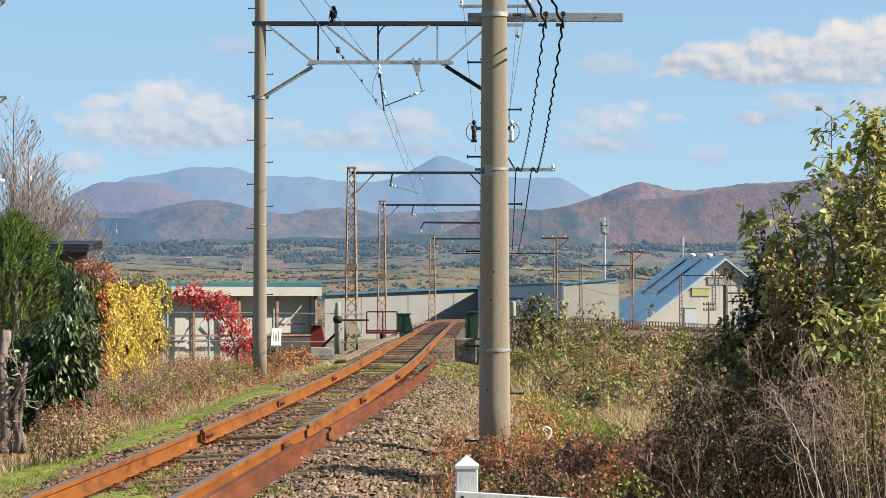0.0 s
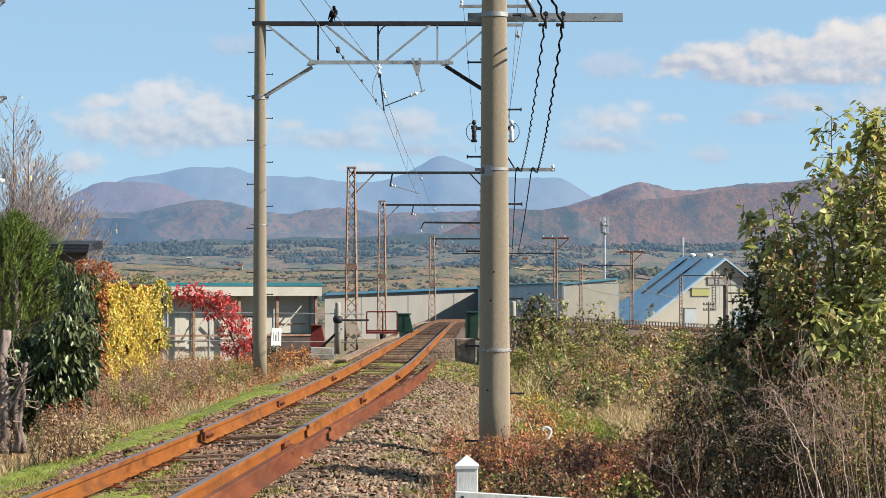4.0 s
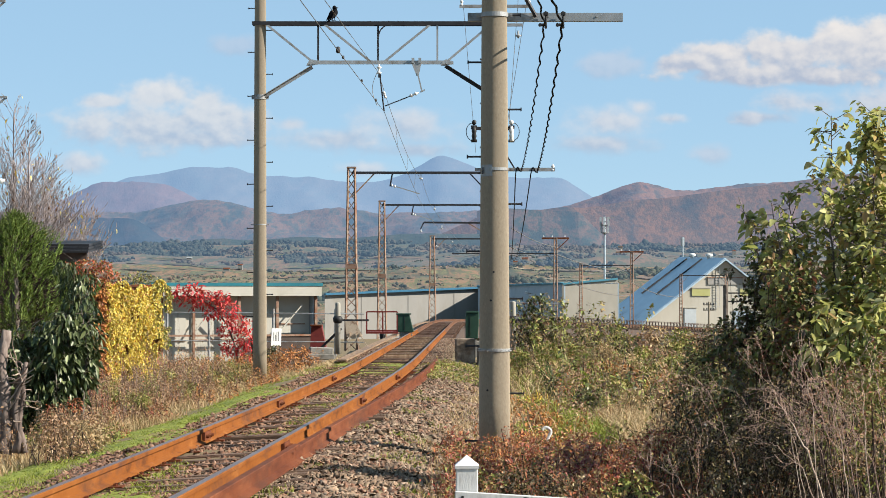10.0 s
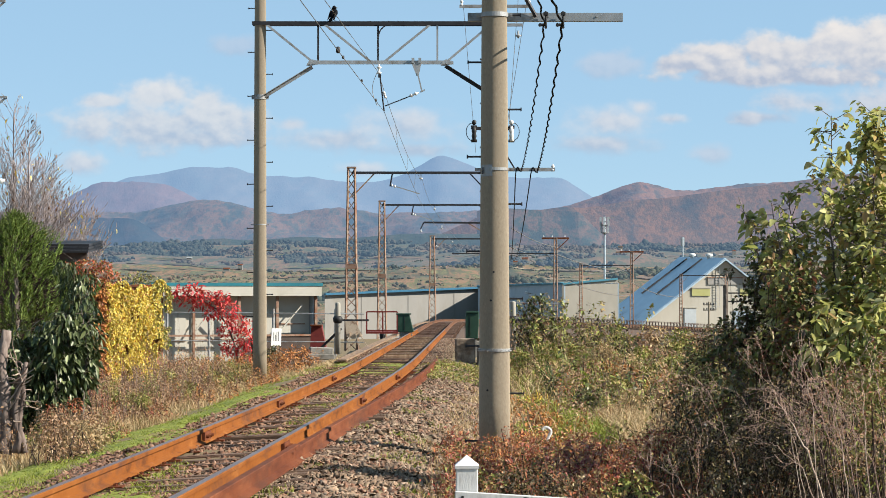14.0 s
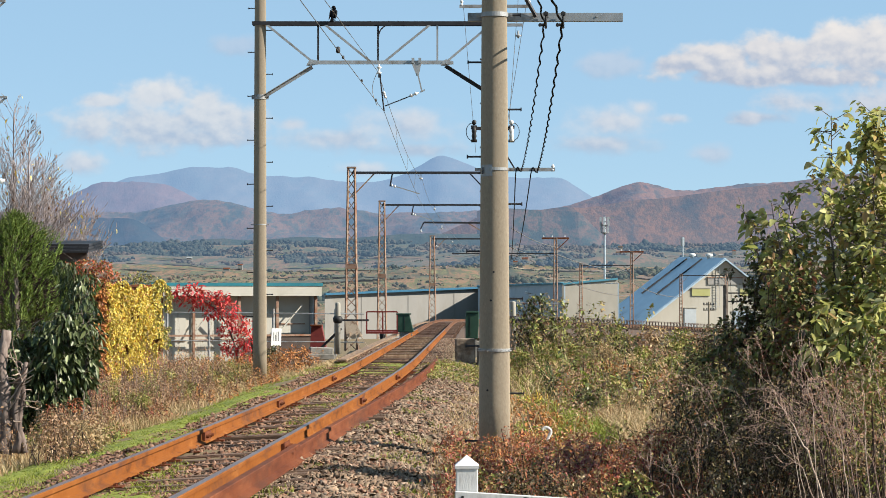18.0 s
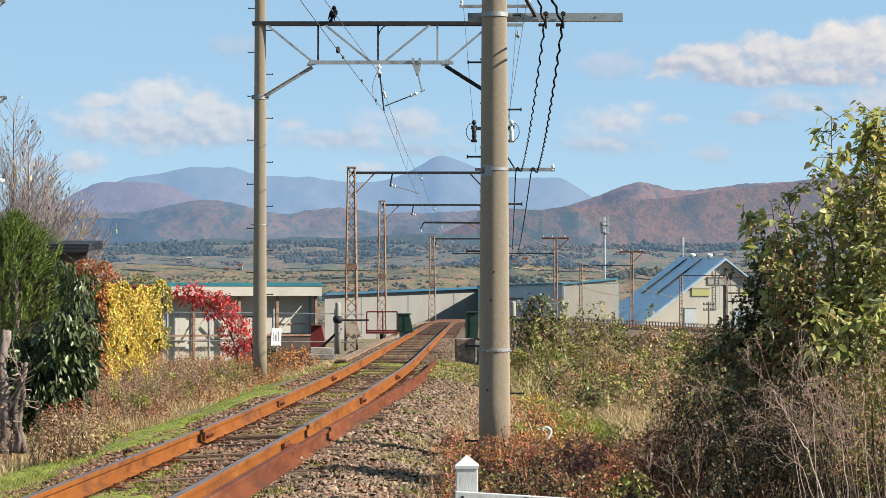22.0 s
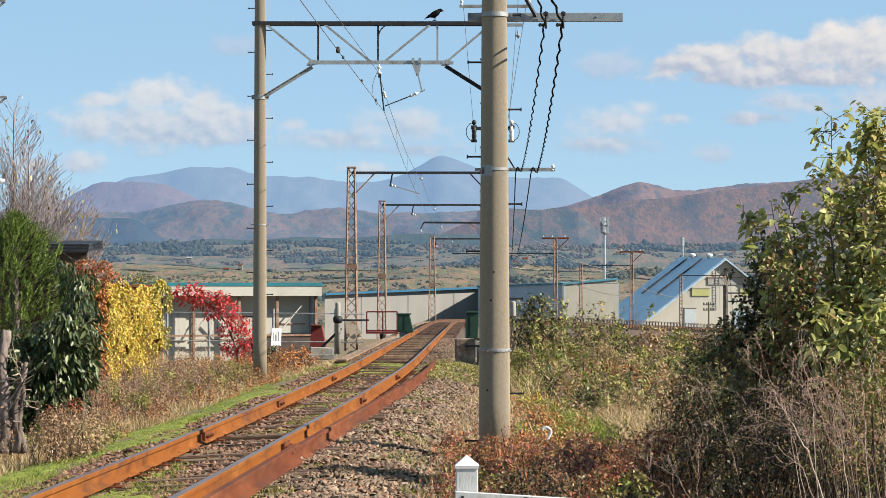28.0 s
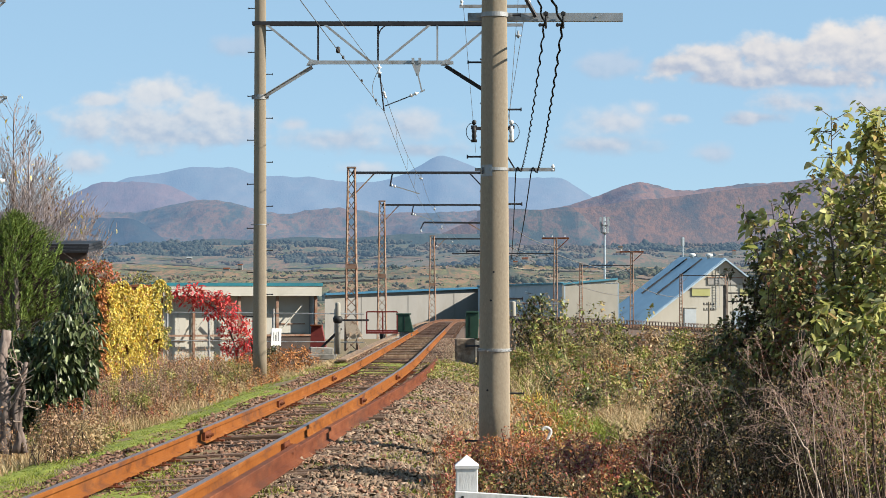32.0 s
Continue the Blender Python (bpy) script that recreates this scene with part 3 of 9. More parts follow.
def cloud_material(name, seed, puffs, height, white, shade, density, soft):
    """Vapour: a union of puffs frayed by noise, brighter on the side of each billow that faces the sun."""
    m = bpy.data.materials.new(name)
    m.use_nodes = True
    nt = m.node_tree
    nt.nodes.remove(nt.nodes["Principled BSDF"])
    tc = nt.nodes.new("ShaderNodeTexCoord")
    mp = nt.nodes.new("ShaderNodeMapping")
    mp.inputs["Location"].default_value = (seed * 37.0, seed * 11.0, seed * 5.0)
    mp.inputs["Scale"].default_value = (1, 1, 1.35)
    nt.links.new(tc.outputs["Object"], mp.inputs[0])
    toward = nt.nodes.new("ShaderNodeVectorMath")
    toward.inputs[1].default_value = (11.0, 0.0, 17.0)
    nt.links.new(mp.outputs[0], toward.inputs[0])

    def billow(vec):
        big = noise_node(nt, vec, 0.0135, 3, 0.45).outputs["Fac"]
        small = noise_node(nt, vec, 0.045, 6, 0.5).outputs["Fac"]
        return math_node(nt, "MULTIPLY_ADD", small, 0.26, math_node(nt, "MULTIPLY", big, 0.74))

    here, there = billow(mp.outputs[0]), billow(toward.outputs[0])
    field = None
    for (x, z, rx, rz) in puffs:
        sub = nt.nodes.new("ShaderNodeVectorMath")
        sub.operation = "SUBTRACT"
        sub.inputs[1].default_value = (x, 0, z)
        nt.links.new(tc.outputs["Object"], sub.inputs[0])
        mul = nt.nodes.new("ShaderNodeVectorMath")
        mul.operation = "MULTIPLY"
        mul.inputs[1].default_value = (1.0 / rx, 0.0, 1.0 / rz)
        nt.links.new(sub.outputs[0], mul.inputs[0])
        ln = nt.nodes.new("ShaderNodeVectorMath")
        ln.operation = "LENGTH"
        nt.links.new(mul.outputs[0], ln.inputs[0])
        one = math_node(nt, "SUBTRACT", 1.0, ln.outputs["Value"])
        field = one if field is None else math_node(nt, "SMOOTH_MAX", field, one, 0.25)
    body = math_node(nt, "ADD", field, math_node(nt, "MULTIPLY_ADD", here, 1.9, -0.90))
    mr = nt.nodes.new("ShaderNodeMapRange")
    mr.interpolation_type = "SMOOTHSTEP"
    mr.inputs[1].default_value, mr.inputs[2].default_value = 0.0, soft
    mr.inputs[3].default_value, mr.inputs[4].default_value = 0.0, density
    nt.links.new(body, mr.inputs[0])
    sep = nt.nodes.new("ShaderNodeSeparateXYZ")
    nt.links.new(tc.outputs["Object"], sep.inputs[0])
    relief = math_node(nt, "MULTIPLY", math_node(nt, "SUBTRACT", here, there), 1.9)
    lit = math_node(nt, "MULTIPLY_ADD", sep.outputs["Z"], 0.62 / height, relief)
    r = ramp_node(nt, [shade, tuple((a + 2 * b) / 3 for a, b in zip(shade, white)), white], 0.08, 1.0)
    nt.links.new(math_node(nt, "ADD", lit, 0.5), r.inputs[0])
    em = nt.nodes.new("ShaderNodeEmission")
    em.inputs[1].default_value = GLOW
    nt.links.new(r.outputs[0], em.inputs[0])
    tr = nt.nodes.new("ShaderNodeBsdfTransparent")
    mx = nt.nodes.new("ShaderNodeMixShader")
    nt.links.new(mr.outputs[0], mx.inputs[0])
    nt.links.new(tr.outputs[0], mx.inputs[1])
    nt.links.new(em.outputs[0], mx.inputs[2])
    nt.links.new(mx.outputs[0], nt.nodes["Material Output"].inputs[0])
    return m


CLOUDS = []


def cloud(label, puffs, white, shade, density, seed, drift, d, soft=0.5):
    """A far bank of cloud, a sheet 4.9 km off. puffs: (bearing, level, half-width, half-height); drift in metres over the clip."""
    a0, a1 = min(p[0] - p[2] * 1.5 for p in puffs), max(p[0] + p[2] * 1.5 for p in puffs)
    b0, b1 = min(p[1] - p[3] * 1.6 for p in puffs), max(p[1] + p[3] * 1.6 for p in puffs)
    am, bm_ = (a0 + a1) / 2, (b0 + b1) / 2
    k = d / S
    c = at(am, bm_, d)
    w, h = (a1 - a0) * k, (b1 - b0) * k
    n, j_n = 16, 6
    v = np.array([((i / n - 0.5) * w, 40 * ((i / n - 0.5) ** 2), (j / j_n - 0.5) * h) for j in range(j_n + 1) for i in range(n + 1)])
    f = np.array([(j * (n + 1) + i, j * (n + 1) + i + 1, (j + 1) * (n + 1) + i + 1, (j + 1) * (n + 1) + i) for j in range(j_n) for i in range(n)])
    own = [((a - am) * k, (b - bm_) * k, rx * k, rz * k) for a, b, rx, rz in puffs]
    ob = raw_mesh("cloud", v, f, cloud_material("cloud_vapour", seed, own, h * 0.5, white, shade, density, soft))
    ob.location = c
    tagged(ob, label, "cloud", "clouds", "structure")
    ob.visible_shadow = False
    CLOUDS.append((ob, drift))
    return ob


WHITE, SHADE = (0.85, 0.82, 0.80), (0.46, 0.53, 0.66)
PALE = (0.80, 0.78, 0.79)
cloud("bright white cumulus bank with a flat grey base", [(429, 418, 62, 22), (500, 428, 90, 40), (602, 436, 110, 50), (740, 446, 130, 62), (860, 440, 120, 60), (620, 400, 230, 22)], WHITE, SHADE, 1.0, 3.0, (-16, -5), 4860, 0.55)
cloud("row of white puffs under the cumulus bank", [(600, 350, 62, 28), (668, 345, 70, 26), (760, 350, 110, 34), (566, 322, 70, 16)], PALE, SHADE, 0.8, 9.0, (-12, 0), 4870, 0.85)
cloud("soft heaped cloud over the mountains", [(-493, 360, 90, 44), (-416, 348, 50, 34), (-515, 304, 190, 56), (-400, 315, 110, 48), (-600, 349, 60, 16), (-480, 284, 190, 24)], WHITE, SHADE, 0.74, 24.0, (-7, 4), 4850, 0.75)
cloud("thin low cloud above the far peak", [(-64, 306, 125, 44), (-200, 284, 125, 28), (-270, 310, 38, 16), (-53, 264, 100, 18)], PALE, SHADE, 0.68, 33.5, (6, 0), 4840, 1.0)
cloud("small low cloud before the far peak", [(-138, 229, 70, 18)], PALE, SHADE, 0.6, 36.0, (4, 0), 4835, 1.0)
cloud("thin low cloud over the ridge", [(289, 315, 115, 38), (345, 341, 32, 22), (278, 276, 115, 26), (400, 320, 40, 12)], PALE, SHADE, 0.72, 47.0, (9, -2), 4830, 1.0)
cloud("faint wisp of cloud", [(306, 416, 90, 30)], (0.66, 0.68, 0.76), SHADE, 0.5, 58.0, (-6, 0), 4820, 0.8)
cloud("faint wisp of cloud", [(-374, 450, 66, 24)], (0.62, 0.66, 0.76), SHADE, 0.45, 66.0, (6, -2), 4810, 0.8)
cloud("small faint puff of cloud", [(468, 257, 46, 26)], (0.66, 0.69, 0.78), SHADE, 0.6, 62.0, (8, 3), 4815, 0.8)
cloud("low bank of cloud beside the hills", [(-647, 240, 62, 24), (-720, 236, 50, 20)], PALE, SHADE, 0.7, 71.0, (6, 2), 4800, 0.9)


# ---------------- track ----------------
def track_point(y, off, up=0.0):
    """A place off metres right of the centre line, up metres above rail level there."""
    slope = (line_x(y + 0.5) - line_x(y - 0.5))
    n = Vector((1, -slope, 0)).normalized()
    p = Vector((line_x(y), y, 0)) + n * off
    p.z = rail_z(y) + up + cant(y) * (off + 0.53) / 1.067
    return p


def sweep(bm, pts, prof, face_mat=None):
    """Sweep an outline of (sideways, up) along points."""
    rings = []
    for i, p in enumerate(pts):
        a, b = pts[max(0, i - 1)], pts[min(len(pts) - 1, i + 1)]
        t = (b - a).normalized()
        s = Vector((t.y, -t.x, 0)).normalized()
        rings.append([bm.verts.new(p + s * x + Vector((0, 0, z))) for x, z in prof])
    k = len(prof)
    for r, q in zip(rings, rings[1:]):
        for i in range(k):
            f = bm.faces.new((r[i], r[(i + 1) % k], q[(i + 1) % k], q[i]))
            if face_mat:
                f.material_index = face_mat[i]
    bm.faces.new(rings[0])
    bm.faces.new(rings[-1][::-1])
    return bm


# rail outline, head up, from the foot's left corner round
RAIL = [(-0.061, -0.153), (0.061, -0.153), (0.061, -0.142), (0.010, -0.120), (0.008, -0.045), (0.032, -0.036), (0.032, -0.006), (0.026, 0.0), (-0.026, 0.0), (-0.032, -0.006), (-0.032, -0.036), (-0.008, -0.045), (-0.010, -0.120), (-0.061, -0.142)]
RAIL_FACE = [0, 0, 0, 0, 0, 0, 0, 1, 0, 0, 0, 0, 0, 0]

track = thing("railway_track", (0, 0, 0), "single narrow-gauge railway track with rusty rails on worn sleepers", "railway track", kind="structure")


def rail(parent, off, y0, y1, up=0.0, label="", mats=(M_RAIL, M_RAIL_TOP), prof=RAIL, step=2.0, wob=None):
    bm = bmesh.new()
    n = max(2, int((y1 - y0) / step))
    pts = []
    for i in range(n + 1):
        y = y0 + (y1 - y0) * i / n
        pts.append(track_point(y, off + (wob(y) if wob else 0), up))
    sweep(bm, pts, prof, RAIL_FACE)
    ob = part("rail", bm, mats[0], parent, label)
    ob.data.materials.append(mats[1])
    return ob


# rails in lengths with small gaps between them
for off in (-0.5655, 0.5655):
    for y0, y1 in ((-30, 10.0), (10.02, 26.0 if off < 0 else 23.2), (26.015 if off < 0 else 23.215, 33.6), (33.615, 43.6), (43.615, 60), (60.01, 100), (100.01, 160), (160, 330)):
        far = y0 > 80
        rail(track, off, y0, y1, 0, "brown rusty rail on the bridge" if far else "rust-orange steel rail with a worn head", (M_RAIL_FAR, M_RAIL_FAR) if far else (M_RAIL, M_RAIL_TOP), step=1.5 if y0 < 60 else 3)


def fishplate(y, off, side):
    bm = bmesh.new()
    a, b = track_point(y - 0.25, off + side * 0.030, -0.085), track_point(y + 0.25, off + side * 0.030, -0.085)
    beam(bm, a, b, 0.03, 0.09)
    for k in (-0.18, -0.06, 0.06, 0.18):
        p = track_point(y + k, off + side * 0.05, -0.085)
        rod(bm, p, p + Vector((side * 0.03, 0, 0)), 0.018, sides=6)
    part("fishplate", bm, M_RUST_DARK, track)


for y, off in ((26.0, -0.5655), (23.2, 0.5655), (33.6, -0.5655), (33.6, 0.5655), (43.6, -0.5655), (43.6, 0.5655)):
    for s in (-1, 1):
        fishplate(y, off, s)

# sleepers
bm = box(bmesh.new(), (0, 0, 0), (2.1, 0.20, 0.14), bevel=0.012)
for v in bm.verts:
    v.co += Vector((random.uniform(-0.012, 0.012), random.uniform(-0.008, 0.008), random.uniform(-0.006, 0.006)))
first = part("sleeper", bm, M_SLEEPER, track)
SLEEPER = first.data
bpy.data.objects.remove(first)
y = 15.0
while y < 56.5:
    m = Matrix.Translation(track_point(y, random.uniform(-0.06, 0.06), -0.245 + random.uniform(-0.02, 0.012))) @ Euler((0, -cant(y) / 1.067, random.uniform(-0.03, 0.03))).to_matrix().to_4x4()
    piece("sleeper", SLEEPER, track, m)
    y += 0.64

rn = random.Random(19)
for k in range(1, 46):  # the same sleepers run on past the tripod
    y = 15.0 - 0.64 * k
    piece("sleeper", SLEEPER, track, Matrix.Translation(track_point(y, rn.uniform(-0.06, 0.06), -0.245)) @ Euler((0, -cant(y) / 1.067, rn.uniform(-0.03, 0.03))).to_matrix().to_4x4())

# tie plates and spikes
bm = box(bmesh.new(), (0, 0, 0), (0.30, 0.16, 0.016))
for sx in (-0.085, 0.085):
    box(bm, (sx, 0.04, 0.014), (0.026, 0.026, 0.03))
    box(bm, (sx, -0.04, 0.014), (0.026, 0.026, 0.03))
first = part("tie_plate", bm, M_RUST_DARK, track)
PLATE = first.data
bpy.data.objects.remove(first)
y = 15.0
while y < 50:
    for off in (-0.5655, 0.5655):
        if random.random() < 0.45:
            continue
        piece("tie_plate", PLATE, track, Matrix.Translation(track_point(y, off, -0.166)))
    y += 0.64

# spare rails lying beside the running rail
spare = thing("spare_rail", (0, 0, 0), "dark rusty spare rail lying on the ballast beside the track", "rail", "spare rails")
rail(spare, 0.83, 6, 21.9, 0.012, "", (M_RUST_DARK, M_RUST_DARK))
spare2 = thing("spare_rail", (0, 0, 0), "dark rusty spare rail curving away along the sleepers", "rail", "spare rails")
rail(spare2, 0.80, 21.4, 55.0, -0.035, "", (M_RUST_DARK, M_RUST_DARK), wob=lambda yy: 0.24 * smooth01((yy - 21) / 28) - 0.02)

# bridge deck: close timbers on steel girders, a plank walkway at the side
bridge = thing("bridge_deck", (0, 57, 0), "old girder railway bridge with timber deck and side planks", "bridge", kind="structure")
BO = Vector((0, 57, 0))
bm = box(bmesh.new(), (0, 0, 0), (1.95, 0.22, 0.2), bevel=0.01)
first = part("bridge_timber", bm, M_DECK, bridge)
TIMBER = first.data
bpy.data.objects.remove(first)
y = 57.0
while y < 150:
    piece("bridge_timber", TIMBER, bridge, Matrix.Translation(track_point(y, random.uniform(-0.05, 0.05), -0.268 + random.uniform(-0.025, 0.015)) - BO) @ Euler((0, 0, -math.atan(line_x(y + 0.5) - line_x(y - 0.5)))).to_matrix().to_4x4())
    y += 0.45
for off, w in ((-1.22, 0.24),):
    bm = bmesh.new()
    sweep(bm, [track_point(57 + 4 * i, off, -0.15) - BO for i in range(24)], [(-w / 2, 0), (w / 2, 0), (w / 2, 0.045), (-w / 2, 0.045)])
    part("plank", bm, M_PLANK if off < -1 else M_SLEEPER, bridge)
for off in (-0.85, 0.85):
    bm = bmesh.new()
    sweep(bm, [track_point(58 + 4 * i, off, -1.35) - BO for i in range(68)], [(-0.17, 0), (0.17, 0), (0.17, 0.02), (0.02, 0.02), (0.02, 0.93), (0.17, 0.93), (0.17, 0.97), (-0.17, 0.97), (-0.17, 0.93), (-0.02, 0.93), (-0.02, 0.02), (-0.17, 0.02)])
    part("girder", bm, M_GIRDER, bridge)
bm = bmesh.new()
for i in range(230):
    y = 150 + i * 0.65
    p, q = track_point(y, -1.2, -0.26), track_point(y, 1.2, -0.26)
    beam(bm, p - BO, q - BO, 0.3, 0.22)
tagged(part("bridge_timber", bm, M_SLEEPER, bridge, "row of deck timbers far along the bridge"), kind="stuff")
for off in (-1.25, 1.25):
    bm = bmesh.new()
    pts = [track_point(200 + 1.25 * i, off, 0) - BO for i in range(100)]
    for z in (0.22, 0.62):
        for p, q in zip(pts, pts[1:]):
            rod(bm, p + Vector((0, 0, z - 0.2)), q + Vector((0, 0, z - 0.2)), 0.03, sides=4)
    for p in pts:
        rod(bm, p + Vector((0, 0, -0.3)), p + Vector((0, 0, 0.42)), 0.045, sides=4)
    part("handrail", bm, M_GIRDER, bridge)


def pier(y, wide):
    p = track_point(y, 0, -1.37)
    t = thing("bridge_pier", (p.x, y, ground_z(p.x, y) - 0.3), "concrete pier under the bridge girders", "bridge pier", "bridge piers")
    h = p.z - t.location.z
    bm = box(bmesh.new(), (0, 0, h / 2), (wide, 1.1, h), bevel=0.06)
    part("shaft", bm, M_CONCRETE_OLD, t)


for y in (99, 134, 157, 180, 212, 238, 265, 298):
    pier(y, 5.0 if y < 200 else 3.4)
ab = thing("bridge_abutment", (line_x(59.5), 59.5, -1.2), "weathered concrete bridge abutment beside the track", "abutment", kind="structure")
part("block", box(bmesh.new(), (0, 0, 0.30), (3.0, 2.4, 1.1), bevel=0.03), M_RUBBLE, ab)
for sx, h in ((-2.25, 1.55), (1.85, 1.5)):
    part("wing_wall", box(bmesh.new(), (sx, 1.2, h / 2 - 0.15), (1.5, 0.5, h), bevel=0.04), M_RUBBLE, ab)
for sx, hh, w in ((2.55, 1.05, 0.5), (3.05, 0.85, 0.4)):
    part("stone_block", box(bmesh.new(), (sx - 0.9, 1.0, 0.9 + hh / 2), (w, 0.5, hh), bevel=0.04), M_RUBBLE, ab)


# ---------------- poles and portals ----------------
def insulator(name, p, axis, parent, r=0.07, n=2, length=0.22):
    prof = [(0.02, -length / 2)]
    for i in range(n):
        z = -length / 2 + length * (i + 0.3) / n
        prof += [(0.022, z - 0.02), (r * 0.78, z), (r * 0.7, z + 0.02), (0.022, z + 0.035)]
    prof += [(0.02, length / 2)]
    return part(name, lathe(bmesh.new(), prof, p, 12, axis), M_PORCELAIN, parent, "white porcelain insulator", True)


def step_bolts(t, z0, z1, gap, radius_at, reach, ang=0.0):
    k, z = 0, z0
    while z < z1:
        s = 1 if k % 2 else -1
        r = radius_at(z)
        dx, dy = math.cos(ang) * s, math.sin(ang) * s
        bm = rod(bmesh.new(), (dx * r * 0.9, dy * r * 0.9, z), (dx * (r + reach), dy * (r + reach), z), 0.010, sides=6)
        rod(bm, (dx * (r + reach), dy * (r + reach), z), (dx * (r + reach + 0.012), dy * (r + reach + 0.012), z), 0.02, sides=6)
        part("step_bolt", bm, M_GALV_DARK, t)
        z += gap
        k += 1


def concrete_pole(p, height, r0, r1, label):
    t = thing("utility_pole", p, label, "pole", "concrete poles")
    n = 14
    prof = [(r0 + (r1 - r0) * i / n, height * i / n) for i in range(n + 1)]
    shaft = part("shaft", lathe(bmesh.new(), prof, seg=40), M_CONCRETE, t, smooth=True)
    return t, (lambda z: r0 + (r1 - r0) * z / height)


def band(t, z, r, h=0.06, w=0.012, label="galvanised steel band"):
    bm = lathe(bmesh.new(), [(r, z - h / 2), (r + w, z - h / 2), (r + w, z + h / 2), (r, z + h / 2)], seg=32)
    for s in (-1, 1):
        box(bm, (s * (r + 0.03), -0.0, z), (0.05, 0.05, h * 0.9))
        rod(bm, (s * (r + 0.04), -0.04, z), (s * (r + 0.04), 0.04, z), 0.012, sides=6)
    return part("band", bm, M_ARM, t, label)


# the near pole: distance 25 m
ND = 25.0
nb = at(91, 0, ND)
nb.z = 0.02
near, nr = concrete_pole(nb, 9.0, 0.163, 0.098, "round concrete utility pole with steel crossarm beside the track")
ARM_Z = EYE + 503.5 * ND / S - nb.z
step_bolts(near, EYE + 420 * ND / S - nb.z - 0.483 * 8, 8.6, 0.483, nr, 0.13)
band(near, EYE + 504 * ND / S - nb.z, nr(ARM_Z), 0.045)
band(near, EYE + 230 * ND / S - nb.z, nr(3.0), 0.03, 0.006)
b = lathe(bmesh.new(), [(nr(1.2), 0), (nr(1.2) + 0.01, 0.0), (nr(1.2) + 0.01, 0.03), (nr(1.2), 0.03)], (0, 0, EYE - 92 * ND / S - nb.z), 32)
for i in range(22):
    a = i * 6.283 / 22
    rod(b, ((nr(1.2)) * math.cos(a), nr(1.2) * math.sin(a), EYE - 92 * ND / S - nb.z + 0.015), ((nr(1.2) + 0.03) * math.cos(a), (nr(1.2) + 0.03) * math.sin(a), EYE - 92 * ND / S - nb.z + random.uniform(0, 0.03)), 0.004, sides=4)
part("wire_ring", b, M_GALV, near, "ring of tie wire")
for px, py in ((868, 532), (873, 482), (862, 690)):  # small cast holes
    zz = EYE + (530 - py) * ND / S - nb.z
    hx = (px - 784) * ND / S - nb.x
    rr_ = nr(zz)
    part("cast_hole", lathe(bmesh.new(), [(0.011, -0.004), (0.011, 0.004)], (hx, -math.sqrt(rr_ * rr_ - hx * hx) - 0.001, zz), 10, (0, 1, 0)), M_BLACK, near)
# crossarm: a C channel behind the pole
xa0, xa1 = (828 - 784) * ND / S - nb.x, (1105 - 784) * ND / S - nb.x
bm = bmesh.new()
box(bm, ((xa0 + xa1) / 2, 0.16, ARM_Z), (xa1 - xa0, 0.012, 0.086))
box(bm, ((xa0 + xa1) / 2, 0.19, ARM_Z + 0.039), (xa1 - xa0, 0.06, 0.008))
box(bm, ((xa0 + xa1) / 2, 0.19, ARM_Z - 0.039), (xa1 - xa0, 0.06, 0.008))
arm = part("crossarm", bm, M_ARM_NEAR, near, "long galvanised channel crossarm")
for hx in (944, 972, 1058):
    bm = rod(bmesh.new(), ((hx - 784) * ND / S - nb.x, 0.148, ARM_Z + 0.005), ((hx - 784) * ND / S - nb.x, 0.156, ARM_Z + 0.005), 0.010, sides=10)
    part("bolt", bm, M_GALV, arm)
for hx in (962, 993):
    x = (hx - 784) * ND / S - nb.x
    bm = bmesh.new()
    rod(bm, (x + 0.03, 0.12, ARM_Z - 0.10), (x + 0.03, 0.12, ARM_Z + 0.055), 0.011, sides=8)
    box(bm, (x + 0.03, 0.12, ARM_Z + 0.03), (0.05, 0.03, 0.035), bevel=0.005)
    box(bm, (x, 0.12, ARM_Z - 0.085), (0.085, 0.05, 0.028), bevel=0.008)
    rod(bm, (x - 0.03, 0.09, ARM_Z - 0.085), (x - 0.03, 0.15, ARM_Z - 0.085), 0.017, sides=10)
    rod(bm, (x + 0.03, 0.10, ARM_Z - 0.11), (x + 0.03, 0.14, ARM_Z - 0.11), 0.014, sides=8)
    part("cable_clamp", bm, M_BLACK, near, "black cable clamp under the crossarm")
bm = rod(bmesh.new(), ((930 - 784) * ND / S - nb.x, 0.10, ARM_Z + 0.20), ((950 - 784) * ND / S - nb.x, 0.13, ARM_Z + 0.0), 0.022, sides=8)
part("brace", bm, M_GALV_DARK, near)
